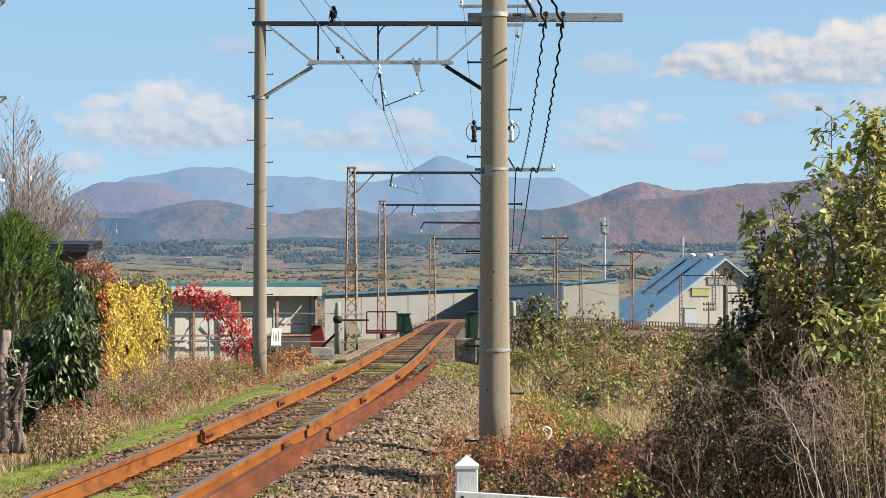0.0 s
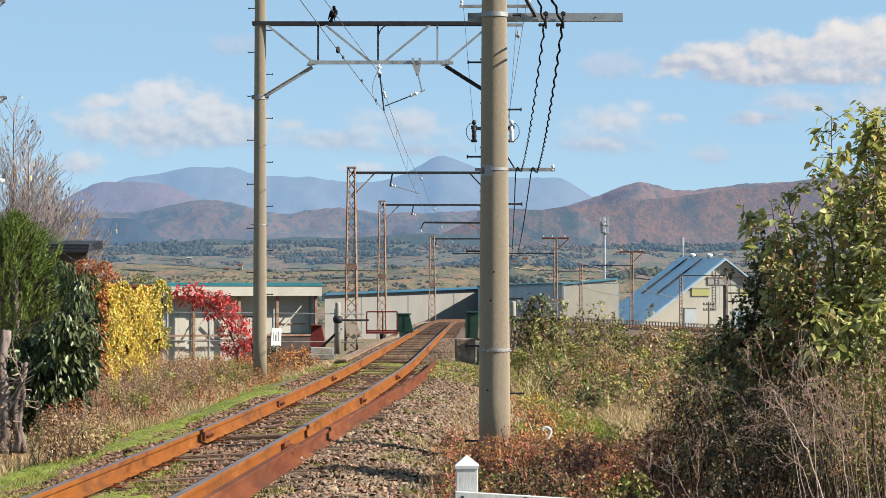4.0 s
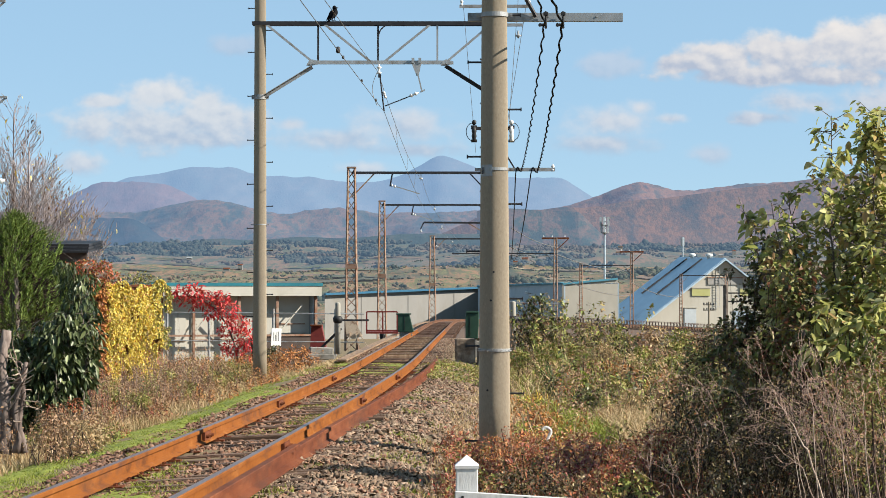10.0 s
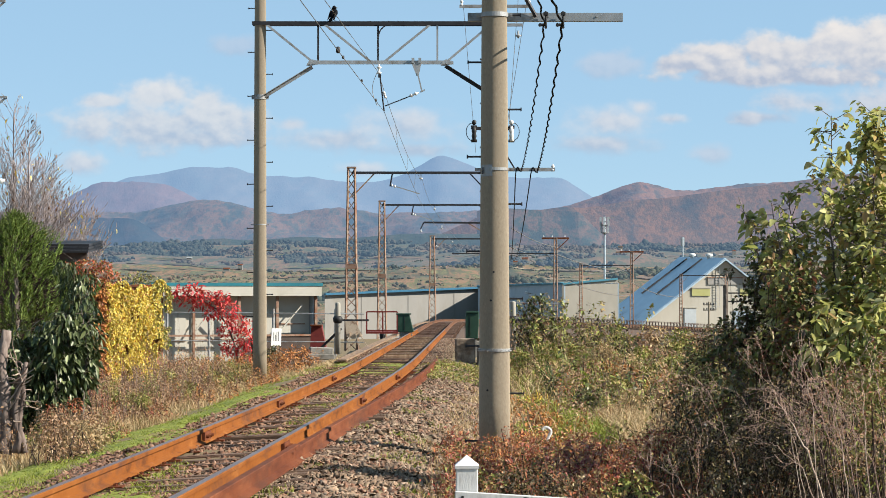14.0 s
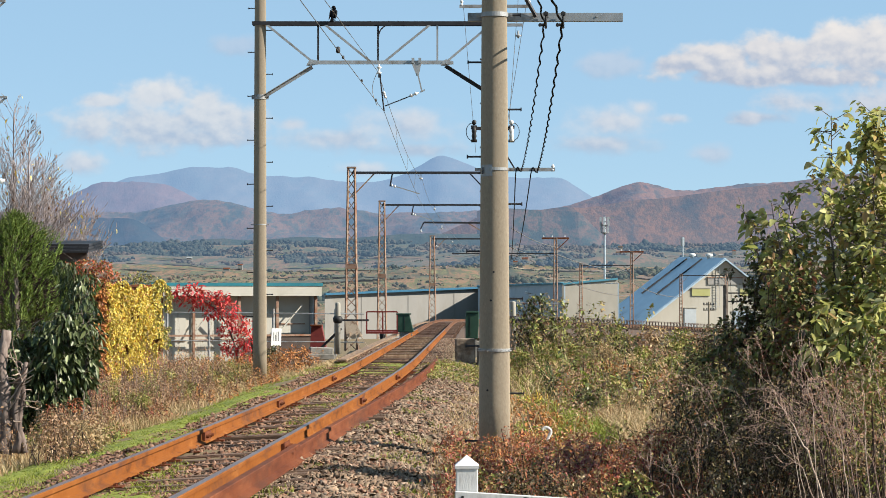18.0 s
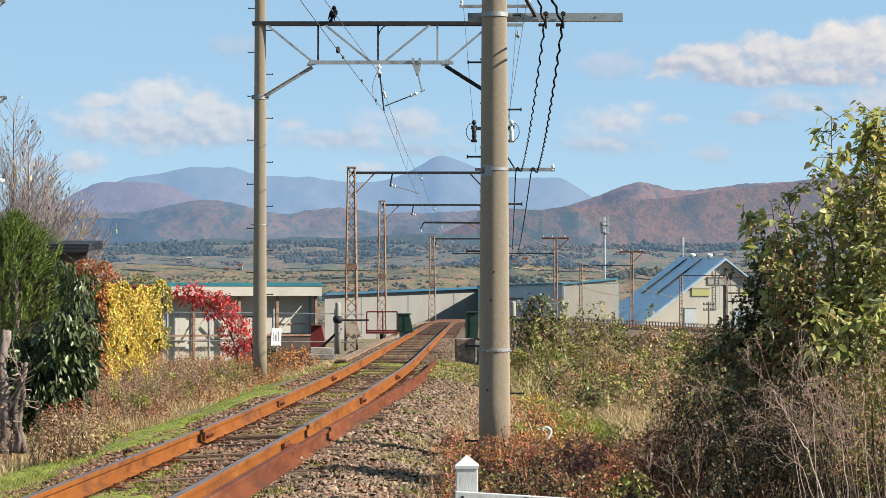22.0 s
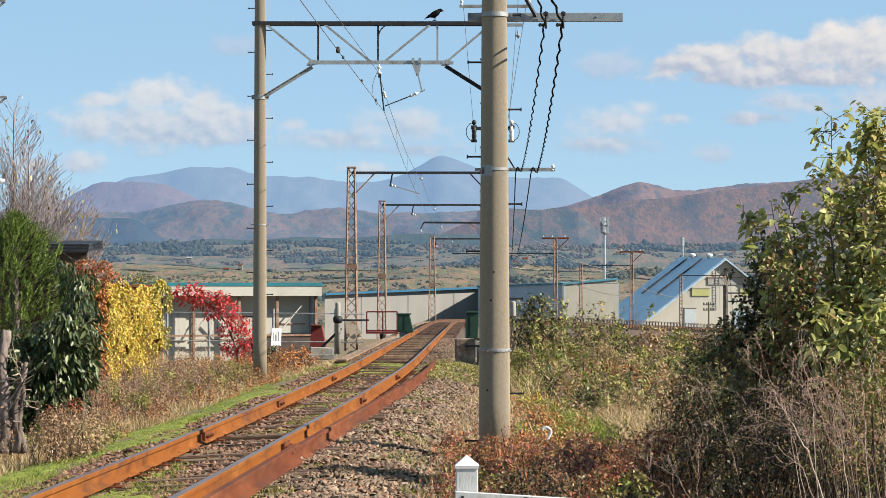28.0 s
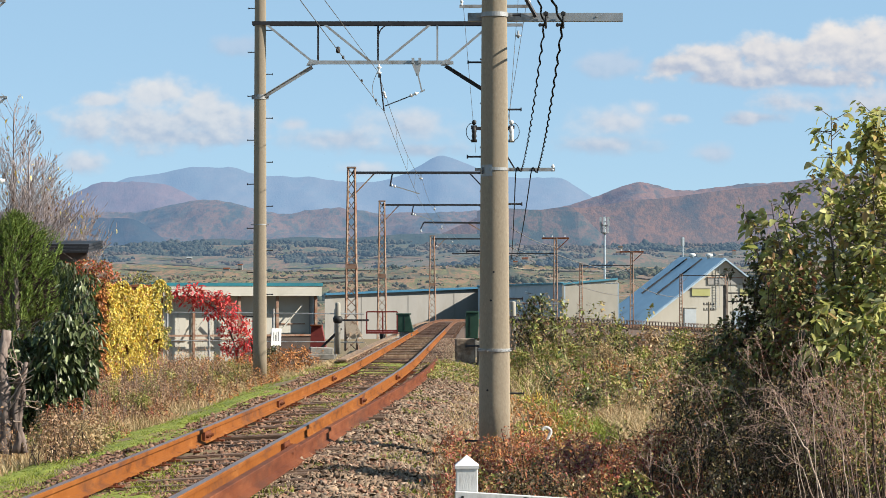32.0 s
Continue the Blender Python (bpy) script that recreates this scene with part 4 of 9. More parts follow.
# number plate
bm = bmesh.new()
zc = EYE + 227 * ND / S - nb.z
r = nr(zc) + 0.004
vs = []
for i in range(9):
    a = -1.5708 - 1.16 + 1.0 * i / 8
    vs.append([bm.verts.new((r * math.cos(a), r * math.sin(a), zc + k * 0.06)) for k in (-1, 1)])
for a, b2 in zip(vs, vs[1:]):
    bm.faces.new((a[0], b2[0], b2[1], a[1]))
plate = part("number_plate", bm, M_ARM, near, "small pale metal plate with a dark mark")
a = -1.5708 - 0.92
for (da, z0, z1) in ((-0.09, -0.035, 0.035), (0.09, -0.035, 0.035)):
    bm = bmesh.new()
    p = Vector(((r + 0.003) * math.cos(a + da), (r + 0.003) * math.sin(a + da), zc))
    box(bm, p, (0.008, 0.004, 0.07), Euler((0, 0, a + 1.5708)).to_matrix())
    part("mark", bm, M_BLACK, plate)

# the concrete portal over the track: distance 52 m
PD = 52.0
PS = PD / S
lp = at(460 - 784, 0, PD)
lp.z = 0.07
left_pole, lr = concrete_pole(lp, 9.8, 0.148, 0.112, "slim concrete pole carrying one end of the overhead beam")
step_bolts(left_pole, EYE + (530 - 482) * PS - lp.z - 0.47 * 2, 8.6, 0.468, lr, 0.13)
rp = at(872 - 784, 0, PD)
rp.z = 0.07
right_pole, rr = concrete_pole(rp, 9.8, 0.148, 0.112, "slim concrete pole carrying the overhead beam and cables")
step_bolts(right_pole, 3.0, 8.6, 0.468, rr, 0.13)
for pole, rad in ((left_pole, lr), (right_pole, rr)):
    band(pole, EYE + (530 - 172) * PS - lp.z, rad(5.9), 0.10)
    band(pole, EYE + (530 - 398) * PS - lp.z, rad(3.0), 0.02, 0.004)

portal = thing("overhead_beam", (0, PD, 0), "trussed steel beam spanning the track between two poles", "gantry beam")


def PP(px, py, dy=0.0):
    return Vector(((px - 784) * PS, dy, EYE + (530 - py) * PS))


def pbar(name, a, b, w, h, mat, dy=0.0, label=""):
    return part(name, beam(bmesh.new(), PP(*a, dy), PP(*b, dy), w, h), mat, portal, label)


FY = -0.13
bm = bmesh.new()
p, q = PP(446, 41, FY), PP(886, 42, FY)
box(bm, (p + q) / 2, ((q - p).length, 0.012, 0.075))
box(bm, (p + q) / 2 + Vector((0, 0.04, 0.036)), ((q - p).length, 0.08, 0.008))
box(bm, (p + q) / 2 + Vector((0, 0.26, 0)), ((q - p).length, 0.012, 0.075))
for i in range(9):
    x = p.x + (q.x - p.x) * (i + 0.5) / 9
    box(bm, (x, FY + 0.13, p.z - 0.02), (0.05, 0.27, 0.01))
part("top_chord", bm, M_GALV_DARK, portal, "dark upper steel channel")
bm = bmesh.new()
p, q = PP(552, 111, FY), PP(790, 111, FY)
box(bm, (p + q) / 2, ((q - p).length, 0.012, 0.075))
box(bm, (p + q) / 2 + Vector((0, 0.035, -0.034)), ((q - p).length, 0.07, 0.008))
part("bottom_chord", bm, M_GALV, portal, "pale lower steel channel")
for a, b, mt in (((472, 44), (553, 110), M_GALV), ((575, 44), (656, 110), M_GALV), ((761, 44), (680, 110), M_GALV), ((868, 44), (788, 112), M_GALV)):
    pbar("diagonal", a, b, 0.05, 0.045, mt, FY + 0.02)
for x, mt in ((563, M_GALV_DARK), (669, M_GALV_DARK), (774, M_GALV)):
    pbar("hanger", (x, 44), (x, 111), 0.04, 0.04, mt, FY + 0.04)
for a, b, mt in (((462, 172), (553, 116), M_GALV), ((870, 166), (788, 114), M_GALV_DARK)):
    bm = bmesh.new()
    beam(bm, PP(*a, FY), PP(*b, FY), 0.085, 0.012)
    beam(bm, PP(a[0], a[1] + 3, FY + 0.04), PP(b[0], b[1] + 3, FY + 0.04), 0.012, 0.08)
    part("knee_brace", bm, mt, portal)
for x in (553, 790):
    bm = bmesh.new()
    c = PP(x, 112, FY - 0.012)
    prism(bm, [c + Vector((dx, 0, dz)) for dx, dz in ((-0.13, -0.055), (-0.07, -0.07), (0.15, -0.03), (0.15, 0.035), (-0.01, 0.075), (-0.08, 0.03))], (0, 0.012, 0))
    for dx, dz in ((-0.07, -0.025), (0.0, 0.0), (0.06, 0.005), (0.11, 0.008)):
        rod(bm, c + Vector((dx, -0.012, dz)), c + Vector((dx, -0.026, dz)), 0.016, sides=6)
    part("gusset_plate", bm, M_GALV, portal)
# curved guard and the registration arm
bm = bmesh.new()
pts = [PP(670 + 22 * (1 - math.cos(t)), 66 - 22 * math.sin(t), FY - 0.02) for t in [i * 1.5708 / 7 for i in range(8)]]
for p, q in zip(pts, pts[1:]):
    rod(bm, p, q, 0.014, sides=6)
part("curved_rod", bm, M_GALV_DARK, portal)
bm = bmesh.new()
prism(bm, [PP(x, y, FY - 0.03) for x, y in ((728, 112), (746, 112), (741, 135), (737, 135))], (0, 0.02, 0))
beam(bm, PP(739, 130, FY - 0.04), PP(747, 164, FY - 0.04), 0.05, 0.03)
beam(bm, PP(744, 164, FY - 0.04), PP(752, 160, FY - 0.04), 0.03, 0.03)
for x in (731, 743):
    box(bm, PP(x, 108, FY - 0.02), (0.06, 0.05, 0.11))
part("drop_bracket", bm, M_GALV, portal, "galvanised bracket for the steady arm")
insulator("insulator", PP(733, 168, FY - 0.04), PP(745, 163) - PP(721, 173), portal, 0.055, 2, 0.2)
pbar("steady_arm", (729, 170), (681, 189), 0.022, 0.022, M_GALV_DARK, FY - 0.04)
insulator("insulator", PP(671, 124, FY - 0.04), (0, 0, 1), portal, 0.07, 2, 0.22)
bm = rod(bmesh.new(), PP(672, 130, FY - 0.04), PP(680, 198, FY - 0.04), 0.016, sides=6)
box(bm, PP(672, 135, FY - 0.04), (0.06, 0.05, 0.08))
part("hanger_rod", bm, M_GALV_DARK, portal)
insulator("insulator", PP(681, 169, FY - 0.04), PP(683, 175) - PP(679, 163), portal, 0.04, 3, 0.14)

# arms on the right-hand portal pole
def pole_arm(px0, px1, py, th, mat, dy, label):
    bm = bmesh.new()
    p, q = PP(px0, py, dy), PP(px1, py, dy)
    box(bm, (p + q) / 2, ((q - p).length, 0.06, th))
    ob = part("crossarm", bm, mat, right_pole, label)
    ob.location = -rp + Vector((0, PD, 0))
    return ob


def on_pole(ob):
    ob.location = -rp + Vector((0, PD, 0))
    return ob


pole_arm(813, 940, 12, 0.065, M_ARM, -0.15, "short galvanised crossarm near the pole top")
pole_arm(862, 925, 45, 0.06, M_ARM, -0.15, "short galvanised crossarm")
pole_arm(850, 982, 301, 0.075, M_ARM, -0.15, "galvanised crossarm carrying twisted cables")
for px, py in ((817, 6), (936, 6), (978, 298)):
    on_pole(insulator("insulator", PP(px, py, -0.15), (0, 0, 1), right_pole, 0.05, 2, 0.15))
ins = on_pole(insulator("insulator", PP(917, 62, -0.15), (0, 0, 1), right_pole, 0.085, 1, 0.16))
ins.data.materials[0] = M_ARM
bm = beam(bmesh.new(), PP(896, 275, -0.12), PP(911, 300, -0.12), 0.03, 0.03)
on_pole(part("brace", bm, M_GALV_DARK, right_pole))
for s in (-1, 1):
    cx = 872 + s * 33
    bm = bmesh.new()
    beam(bm, PP(872, 228, -0.1), PP(cx + s * 2, 228, -0.1), 0.05, 0.07)
    box(bm, PP(cx, 226, -0.1), (0.13, 0.1, 0.08), bevel=0.01)
    box(bm, PP(cx, 250, -0.1), (0.13, 0.09, 0.06), bevel=0.01)
    c = on_pole(part("cutout_bracket", bm, M_GALV_DARK, right_pole))
    on_pole(part("fuse_cutout", lathe(bmesh.new(), [(0.03, -0.16), (0.05, -0.14), (0.04, -0.08), (0.055, -0.05), (0.04, 0.02), (0.055, 0.06), (0.03, 0.16)], PP(cx, 238, -0.14), 10), M_PORCELAIN if s > 0 else M_BLACK, right_pole, "white porcelain fuse cutout" if s > 0 else "dark fuse cutout", True))
    bm = lathe(bmesh.new(), [(0.02, -0.06), (0.045, -0.03), (0.05, 0.02), (0.02, 0.05)], PP(cx, 217, -0.1), 10)
    on_pole(part("insulator", bm, M_PORCELAIN if s > 0 else M_BLACK, right_pole, "", True))
    bm = bmesh.new()
    pts = [PP(cx + s * (2 + 12 * math.sin(t)), 234 - 16 * math.cos(t), -0.12) for t in [i * 3.14 / 8 for i in range(9)]]
    for p, q in zip(pts, pts[1:]):
        rod(bm, p, q, 0.008, sides=5)
    on_pole(part("jumper_wire", bm, M_BLACK, right_pole))


# a pole beside the line whose bracket just reaches into view
side_pole, sr = concrete_pole((at(-835, 0, 40).x, 40.0, 0.0), 8.6, 0.15, 0.11, "concrete pole beside the hedge with a small steel bracket")
SPK = 40.0 / S
for zb, ln in ((EYE + 357 * SPK, 0.60), (EYE + 527 * SPK, 0.57)):
    part("bracket_arm", box(bmesh.new(), (ln / 2, -0.12, zb), (ln, 0.05, 0.035)), M_ARM, side_pole, "thin galvanised bracket arm")
    part("bracket_brace", beam(bmesh.new(), (0.12, -0.12, zb - 0.38), (ln - 0.02, -0.12, zb - 0.01), 0.03, 0.03), M_ARM, side_pole)
insulator("insulator", (0.47, -0.12, EYE + 208 * SPK), (1, 0, 0.2), side_pole, 0.06, 2, 0.2)


# lattice masts
def lattice_mast(base, h, w0, w1, label, top_plate=True, name="lattice_mast", foot_plate=False):
    t = thing(name, base, label, "lattice mast", "rusty masts")
    def corner(i, z):
        w = (w0 + (w1 - w0) * z / h) / 2
        return Vector(((-1, 1, 1, -1)[i] * w, (-1, -1, 1, 1)[i] * w, z))
    for i in range(4):
        part("leg", beam(bmesh.new(), corner(i, 0), corner(i, h), 0.068, 0.068), M_RUST_MAST, t)
    n = max(6, int(h / 0.42))
    for i in range(4):
        bm = bmesh.new()
        j = (i + 1) % 4
        for k in range(n):
            z0, z1 = h * k / n, h * (k + 1) / n
            a, b = (i, j) if k % 2 else (j, i)
            beam(bm, corner(a, z0), corner(b, z1), 0.05, 0.035)
        part("lacing", bm, M_RUST_MAST, t, "zigzag lacing bars of flaking rust")
    if top_plate:
        part("cap", box(bmesh.new(), (0, 0, h + 0.03), (w1 + 0.12, w1 + 0.12, 0.06)), M_RUST_MAST, t)
        part("splice_plate", box(bmesh.new(), (0, 0, h * 0.46), (w0 * 0.78 + 0.10, w0 * 0.78 + 0.10, 0.22)), M_RUST_MAST, t)
    if foot_plate:
        for sx in (0.0,):
            part("foot_plate", prism(bmesh.new(), [(-0.20, -w0 / 2 - 0.06, 0.62), (0.06, -w0 / 2 - 0.06, 0.45), (0.46, -w0 / 2 - 0.06, 0.58), (0.28, -w0 / 2 - 0.06, 0.95), (0.20, -w0 / 2 - 0.06, 1.2), (-0.24, -w0 / 2 - 0.06, 1.2)], (0, 0.02, 0)), M_TAN_STEEL, t, "tan-rusted gusset plate at the mast foot")
        for x in (-0.12, 0.45, 0.85):
            part("foot_strut", beam(bmesh.new(), (x * 0.4, -w0 / 2 - 0.1, 0.7), (x, -w0 / 2 - 0.1, -0.25), 0.07, 0.05), M_TAN_STEEL, t)
    return t


def portal_far(d, pl, pr, beam_y, base_z, name_label, cross_top=None, wire_px=None, w=0.48, left=True):
    """Rusty portal over the bridge; pl, pr: bearings of its masts."""
    k = d / S
    xl, xr = (pl - 784) * k, (pr - 784) * k
    zb = EYE + (530 - beam_y) * k
    if left:
        lattice_mast((xl, d, base_z), zb - base_z + 0.18, w, w * 0.55, name_label, foot_plate=d < 100)
    ht = zb - base_z + (0.18 if cross_top is None else (beam_y - cross_top) * k)
    m2 = lattice_mast((xr, d, base_z), ht, w, w * 0.55, name_label)
    if cross_top is not None:
        c = part("crossarm", box(bmesh.new(), (0, 0, ht), (2.6, 0.14, 0.16)), M_RUST_DARK, m2)
        part("brace", beam(bmesh.new(), (0.1, 0, ht - 1.1), (1.2, 0, ht - 0.1), 0.08, 0.08), M_RUST_DARK, m2)
        for sx in (-1.1, -0.3, 0.9):
            insulator("insulator", (sx, 0, ht + 0.18), (0, 0, 1), m2, 0.09, 1, 0.24)
    t = thing("gantry_beam", (0, d, 0), "dark steel gantry beam between lattice masts", "gantry beam", "gantry beams")
    bm = bmesh.new()
    box(bm, ((xl + xr) / 2, 0, zb), (xr - xl, 0.14, 0.10))
    part("chord", bm, M_GALV_DARK, t)
    for x0, s in ((xl, 1), (xr, -1)):
        if x0 == xl and not left:
            continue
        part("knee_brace", beam(bmesh.new(), (x0, 0, zb - 1.0), (x0 + s * 0.95, 0, zb), 0.07, 0.05), M_RUST_MAST if s > 0 else M_GALV_DARK, t)
    if wire_px:
        x = (wire_px - 784) * k
        insulator("insulator", (x, 0, zb - 0.18), (0, 0, 1), t, 0.10, 1, 0.26)
        part("drop_bracket", beam(bmesh.new(), (x - 1.15, 0, zb), (x - 1.25, 0, zb - 0.55), 0.08, 0.06), M_GALV_DARK, t)
        part("steady_arm", beam(bmesh.new(), (x - 1.2, 0, zb - 0.5), (x - 0.05, 0, zb - 0.85), 0.04, 0.04), M_GALV, t)
        insulator("insulator", (x - 1.1, 0, zb - 0.54), (1, 0, -0.3), t, 0.09, 2, 0.25)
    return t


portal_far(99, 622, 872, 306, -0.35, "tall rusty lattice mast standing beside the bridge", wire_px=745)
portal_far(134, 676, 878, 363, -0.45, "tall rusty lattice mast standing beside the bridge", wire_px=769)
portal_far(180, 765, 890, 423, -0.25, "slender rusty lattice mast beside the bridge", wire_px=800, w=0.5)
# cantilever from a mast hidden by the near pole
m157 = lattice_mast((3.55, 157, -0.5), 7.2, 0.5, 0.3, "rusty lattice mast with a cantilever arm")
k = 157 / S
part("cantilever", beam(bmesh.new(), (0, 0, EYE + 135 * k + 0.5), ((750 - 784) * k - 3.55, 0, EYE + 136 * k + 0.5), 0.10, 0.12), M_GALV_DARK, m157)
part("hook", beam(bmesh.new(), ((750 - 784) * k - 3.55, 0, EYE + 136 * k + 0.5), ((744 - 784) * k - 3.55, 0, EYE + 124 * k + 0.5), 0.08, 0.08), M_GALV_DARK, m157)
insulator("insulator", ((782 - 784) * k - 3.55, 0, EYE + 130 * k + 0.4), (0, 0, 1), m157, 0.12, 1, 0.3)
insulator("insulator", ((745 - 784) * k - 3.55, 0, EYE + 122 * k + 0.5), (0, 0, 1), m157, 0.12, 1, 0.3)
part("brace", beam(bmesh.new(), (-0.1, 0, EYE + 105 * k + 0.5), ((828 - 784) * k - 3.55, 0, EYE + 135 * k + 0.5), 0.08, 0.06), M_RUST_MAST, m157)
portal_far(232, 800, 983, 449, -3.4, "rusty lattice mast with crossarm beside the curving line", cross_top=422, w=0.42, left=False)
portal_far(265, 1028, 1118, 470, -3.9, "rusty lattice mast of the far curve", cross_top=446, w=0.42)
portal_far(298, 1205, 1285, 488, -4.3, "rusty lattice mast of the far curve", w=0.42)


# ---------------- wires ----------------
def wire(name, pts, r, label, mat=M_WIRE, sides=5, category="wire"):
    arr = np.array([tuple(p) for p in pts])
    v, f = tube_arrays(arr[:-1], arr[1:], r, r, sides)
    ob = raw_mesh(name, v, f, mat)
    return tagged(ob, label, category, "overhead wires")


def span(p, q, sag, n=24):
    p, q = Vector(p), Vector(q)
    return [p.lerp(q, i / n) + Vector((0, 0, -4 * sag * (i / n) * (1 - i / n))) for i in range(n + 1)]


c0 = PP(680, 198) + Vector((0, PD, 0))
c1 = at(741 - 784, 530 - 352, 99)
c2 = at(766 - 784, 530 - 393, 134)
back = Vector((-2.83, 5.0, 5.75))
wire("contact_wire", span(back, c0, 0.02) + span(c0, c1, 0.05)[1:] + span(c1, c2, 0.03)[1:] + span(c2, (1.3, 180, 5.3), 0)[1:], 0.0065, "thin copper contact wire over the track")
m0 = PP(669, 127) + Vector((0, PD, 0))
m1 = at(747 - 784, 530 - 318, 99)
m2 = at(770 - 784, 530 - 374, 134)
backm = Vector((-3.53, 5.0, 6.75))
MS = span(backm, m0, 0.0) + span(m0, m1, 0.35)[1:] + span(m1, m2, 0.2)[1:] + span(m2, (1.4, 180, 5.75), 0.1)[1:]
wire("messenger_wire", MS, 0.006, "thin messenger wire above the contact wire")
for px, py, d in ((598, 88, 40.5), (607, 101, 42.0), (640, 143, 46.5), (665, 177, 50.0)):
    p = at(px - 784, 530 - py, d)
    t = thing("wire_clamp", p, "small clamp on the overhead wire", "wire clamp", "wire clamps")
    big = px == 598
    bm = lathe(bmesh.new(), [(0.015, -0.055), (0.036, -0.04), (0.036, 0.04), (0.015, 0.055)] if big else [(0.01, -0.03), (0.022, -0.02), (0.022, 0.02), (0.01, 0.03)], seg=10)
    part("body", bm, M_GALV_DARK, t, smooth=True)
wire("jumper_wire", [PP(668 - 9 * math.sin(i * 0.314) * 1.0, 128 + 6.0 * i, -0.1) + Vector((0, PD, 0)) for i in range(11)], 0.006, "slack jumper wire at the portal")
# droppers
for y in (64, 76, 88):
    t = (y - 52) / 47
    p = c0.lerp(c1, t)
    q = m0.lerp(m1, t) - Vector((0, 0, 4 * 0.35 * t * (1 - t)))
    wire("dropper_wire", [p, q], 0.005, "thin dropper between contact and messenger wires")


def twisted(p, q, sag, label, before, r):
    pts = span(before, p, 0.05, 120)[:-1] + span(p, q, sag, 420)
    arrs = []
    for ph in (0, 0.8):
        h = []
        ln = 0.0
        for i, c in enumerate(pts):
            ln += (c - pts[i - 1]).length if i else 0
            t = ln * 5.6 + ph
            wave = 0.0110 if ph == 0 else 0.0085
            h.append(tuple(c + Vector((wave * math.cos(t), 0, wave * math.sin(t)))))
        h = np.array(h)
        arrs.append(tube_arrays(h[:-1], h[1:], r if ph == 0 else r * 0.6, r if ph == 0 else r * 0.6, 6))
    v, f = merge(arrs)
    return tagged(raw_mesh("twisted_cable", v, f, M_CABLE), label, "cable", "twisted cables")


q1, q2 = PP(922, 304, -0.15) + Vector((0, PD, 0)), PP(950, 306, -0.15) + Vector((0, PD, 0))
n1, n2 = at(964 - 784, 530 - 43, ND), at(996 - 784, 530 - 43, ND)
twisted(n1, q1, 0.22, "black twisted cable slung between the poles", Vector((-0.19, 8, 5.0)), 0.0085)
twisted(n2, q2, 0.22, "black twisted cable slung between the poles", Vector((-0.50, 8, 5.0)), 0.0108)
for q, p, a in ((q1, PP(912, 309, -0.15), 903), (q2, PP(939, 309, -0.15), 905)):
    p = p + Vector((0, PD, 0))
    hook = [q.lerp(p, i / 8) + Vector((0, -0.03, 0.10 * math.sin(i * math.pi / 8) - 0.05 * math.sin(i * 2 * math.pi / 8))) for i in range(9)]
    wire("cable", hook, 0.013, "black cable looped over the crossarm", M_CABLE, 6, "cable")
    wire("cable", span(p, at(a - 784, 530 - 452, 140), 0.9), 0.013, "black cable running on along the bridge", M_CABLE, 5, "cable")
# thin wires
wire("service_wire", span(PP(917, 0, -0.1) + Vector((0, PD, 0)), PP(901, 215, -0.1) + Vector((0, PD, 0)), 0.0), 0.006, "thin wire dropping along the pole")
wire("service_wire", span(at(933 - 784, 530, 45), PP(896, 230, -0.1) + Vector((0, PD, 0)), 0.0), 0.005, "thin wire dropping along the pole")
wire("service_wire", span(PP(820, 10, -0.1) + Vector((0, PD, 0)), at(842 - 784, 530 - 270, 60), 0.0), 0.005, "thin grey wire beside the pole")
for a0, b0, a1, b1 in ((905, 92, 984, 78), (984, 80, 1118, 50), (1000, 34, 1118, 6), (1118, 30, 1205, 4), (905, 126, 1000, 90), (1040, 46, 1118, 60)):
    wire("service_wire", span(at(a0 - 784, b0, 232), at(a1 - 784, b1, 270), 0.4), 0.035, "thin power wire along the far curve")


# ---------------- bridge head ----------------
def guard_post(a, d, base_z, top_b):
    p = at(a, 0, d)
    h = EYE + top_b * d / S - base_z
    t = thing("guard_post", (p.x, d, base_z), "thick pale pipe post with a dark collar at the bridge end", "post", "guard posts")
    part("pipe", lathe(bmesh.new(), [(0.068, 0), (0.068, h - 0.03), (0.058, h), (0.02, h + 0.012)], seg=20), M_SIDING, t, smooth=True)
    part("collar", lathe(bmesh.new(), [(0.070, h * 0.60), (0.11, h * 0.62), (0.13, h * 0.69), (0.10, h * 0.73), (0.070, h * 0.74)], seg=18), M_BLACK, t, "dark rubber collar", True)
    s = 1
    part("strut", beam(bmesh.new(), (s * 0.08, 0.05, h * 0.5), (s * 0.55, 0.25, 0.25) if a > 0 else (-s * 0.5, 0.25, 0.1), 0.07, 0.05), M_GALV_DARK, t)
    part("bar", beam(bmesh.new(), (0, 0.02, h * 0.66), (0.8, 0.05, h * 0.66), 0.04, 0.05), M_GALV_DARK, t)
    return t


guard_post(598 - 784, 63, 0.30, -6)
guard_post(908 - 784, 63, 0.25, -4)

# a red steel frame, a refuge beside the bridge
RD = 92.0
rk = RD / S
rf = thing("refuge_frame", ((676 - 784) * rk, RD, EYE - 58 * rk), "dull red steel refuge railing beside the bridge", "railing")
hw, hh = 27 * rk, 36 * rk
for x0, z0, x1, z1, nm in ((-hw, 0, -hw, hh, "post"), (hw, 0, hw, hh, "post"), (0.03, 0, 0.03, hh, "post"), (-hw, hh, hw, hh, "top_rail"), (-hw, 0.06, hw, 0.06, "bottom_rail")):
    part(nm, beam(bmesh.new(), (x0, 0, z0), (x1, 0, z1), 0.055, 0.055), M_RED_PAINT, rf)
part("floor", box(bmesh.new(), (0, 0.35, -0.02), (hw * 2.1, 0.8, 0.08)), M_RED_PAINT, rf)
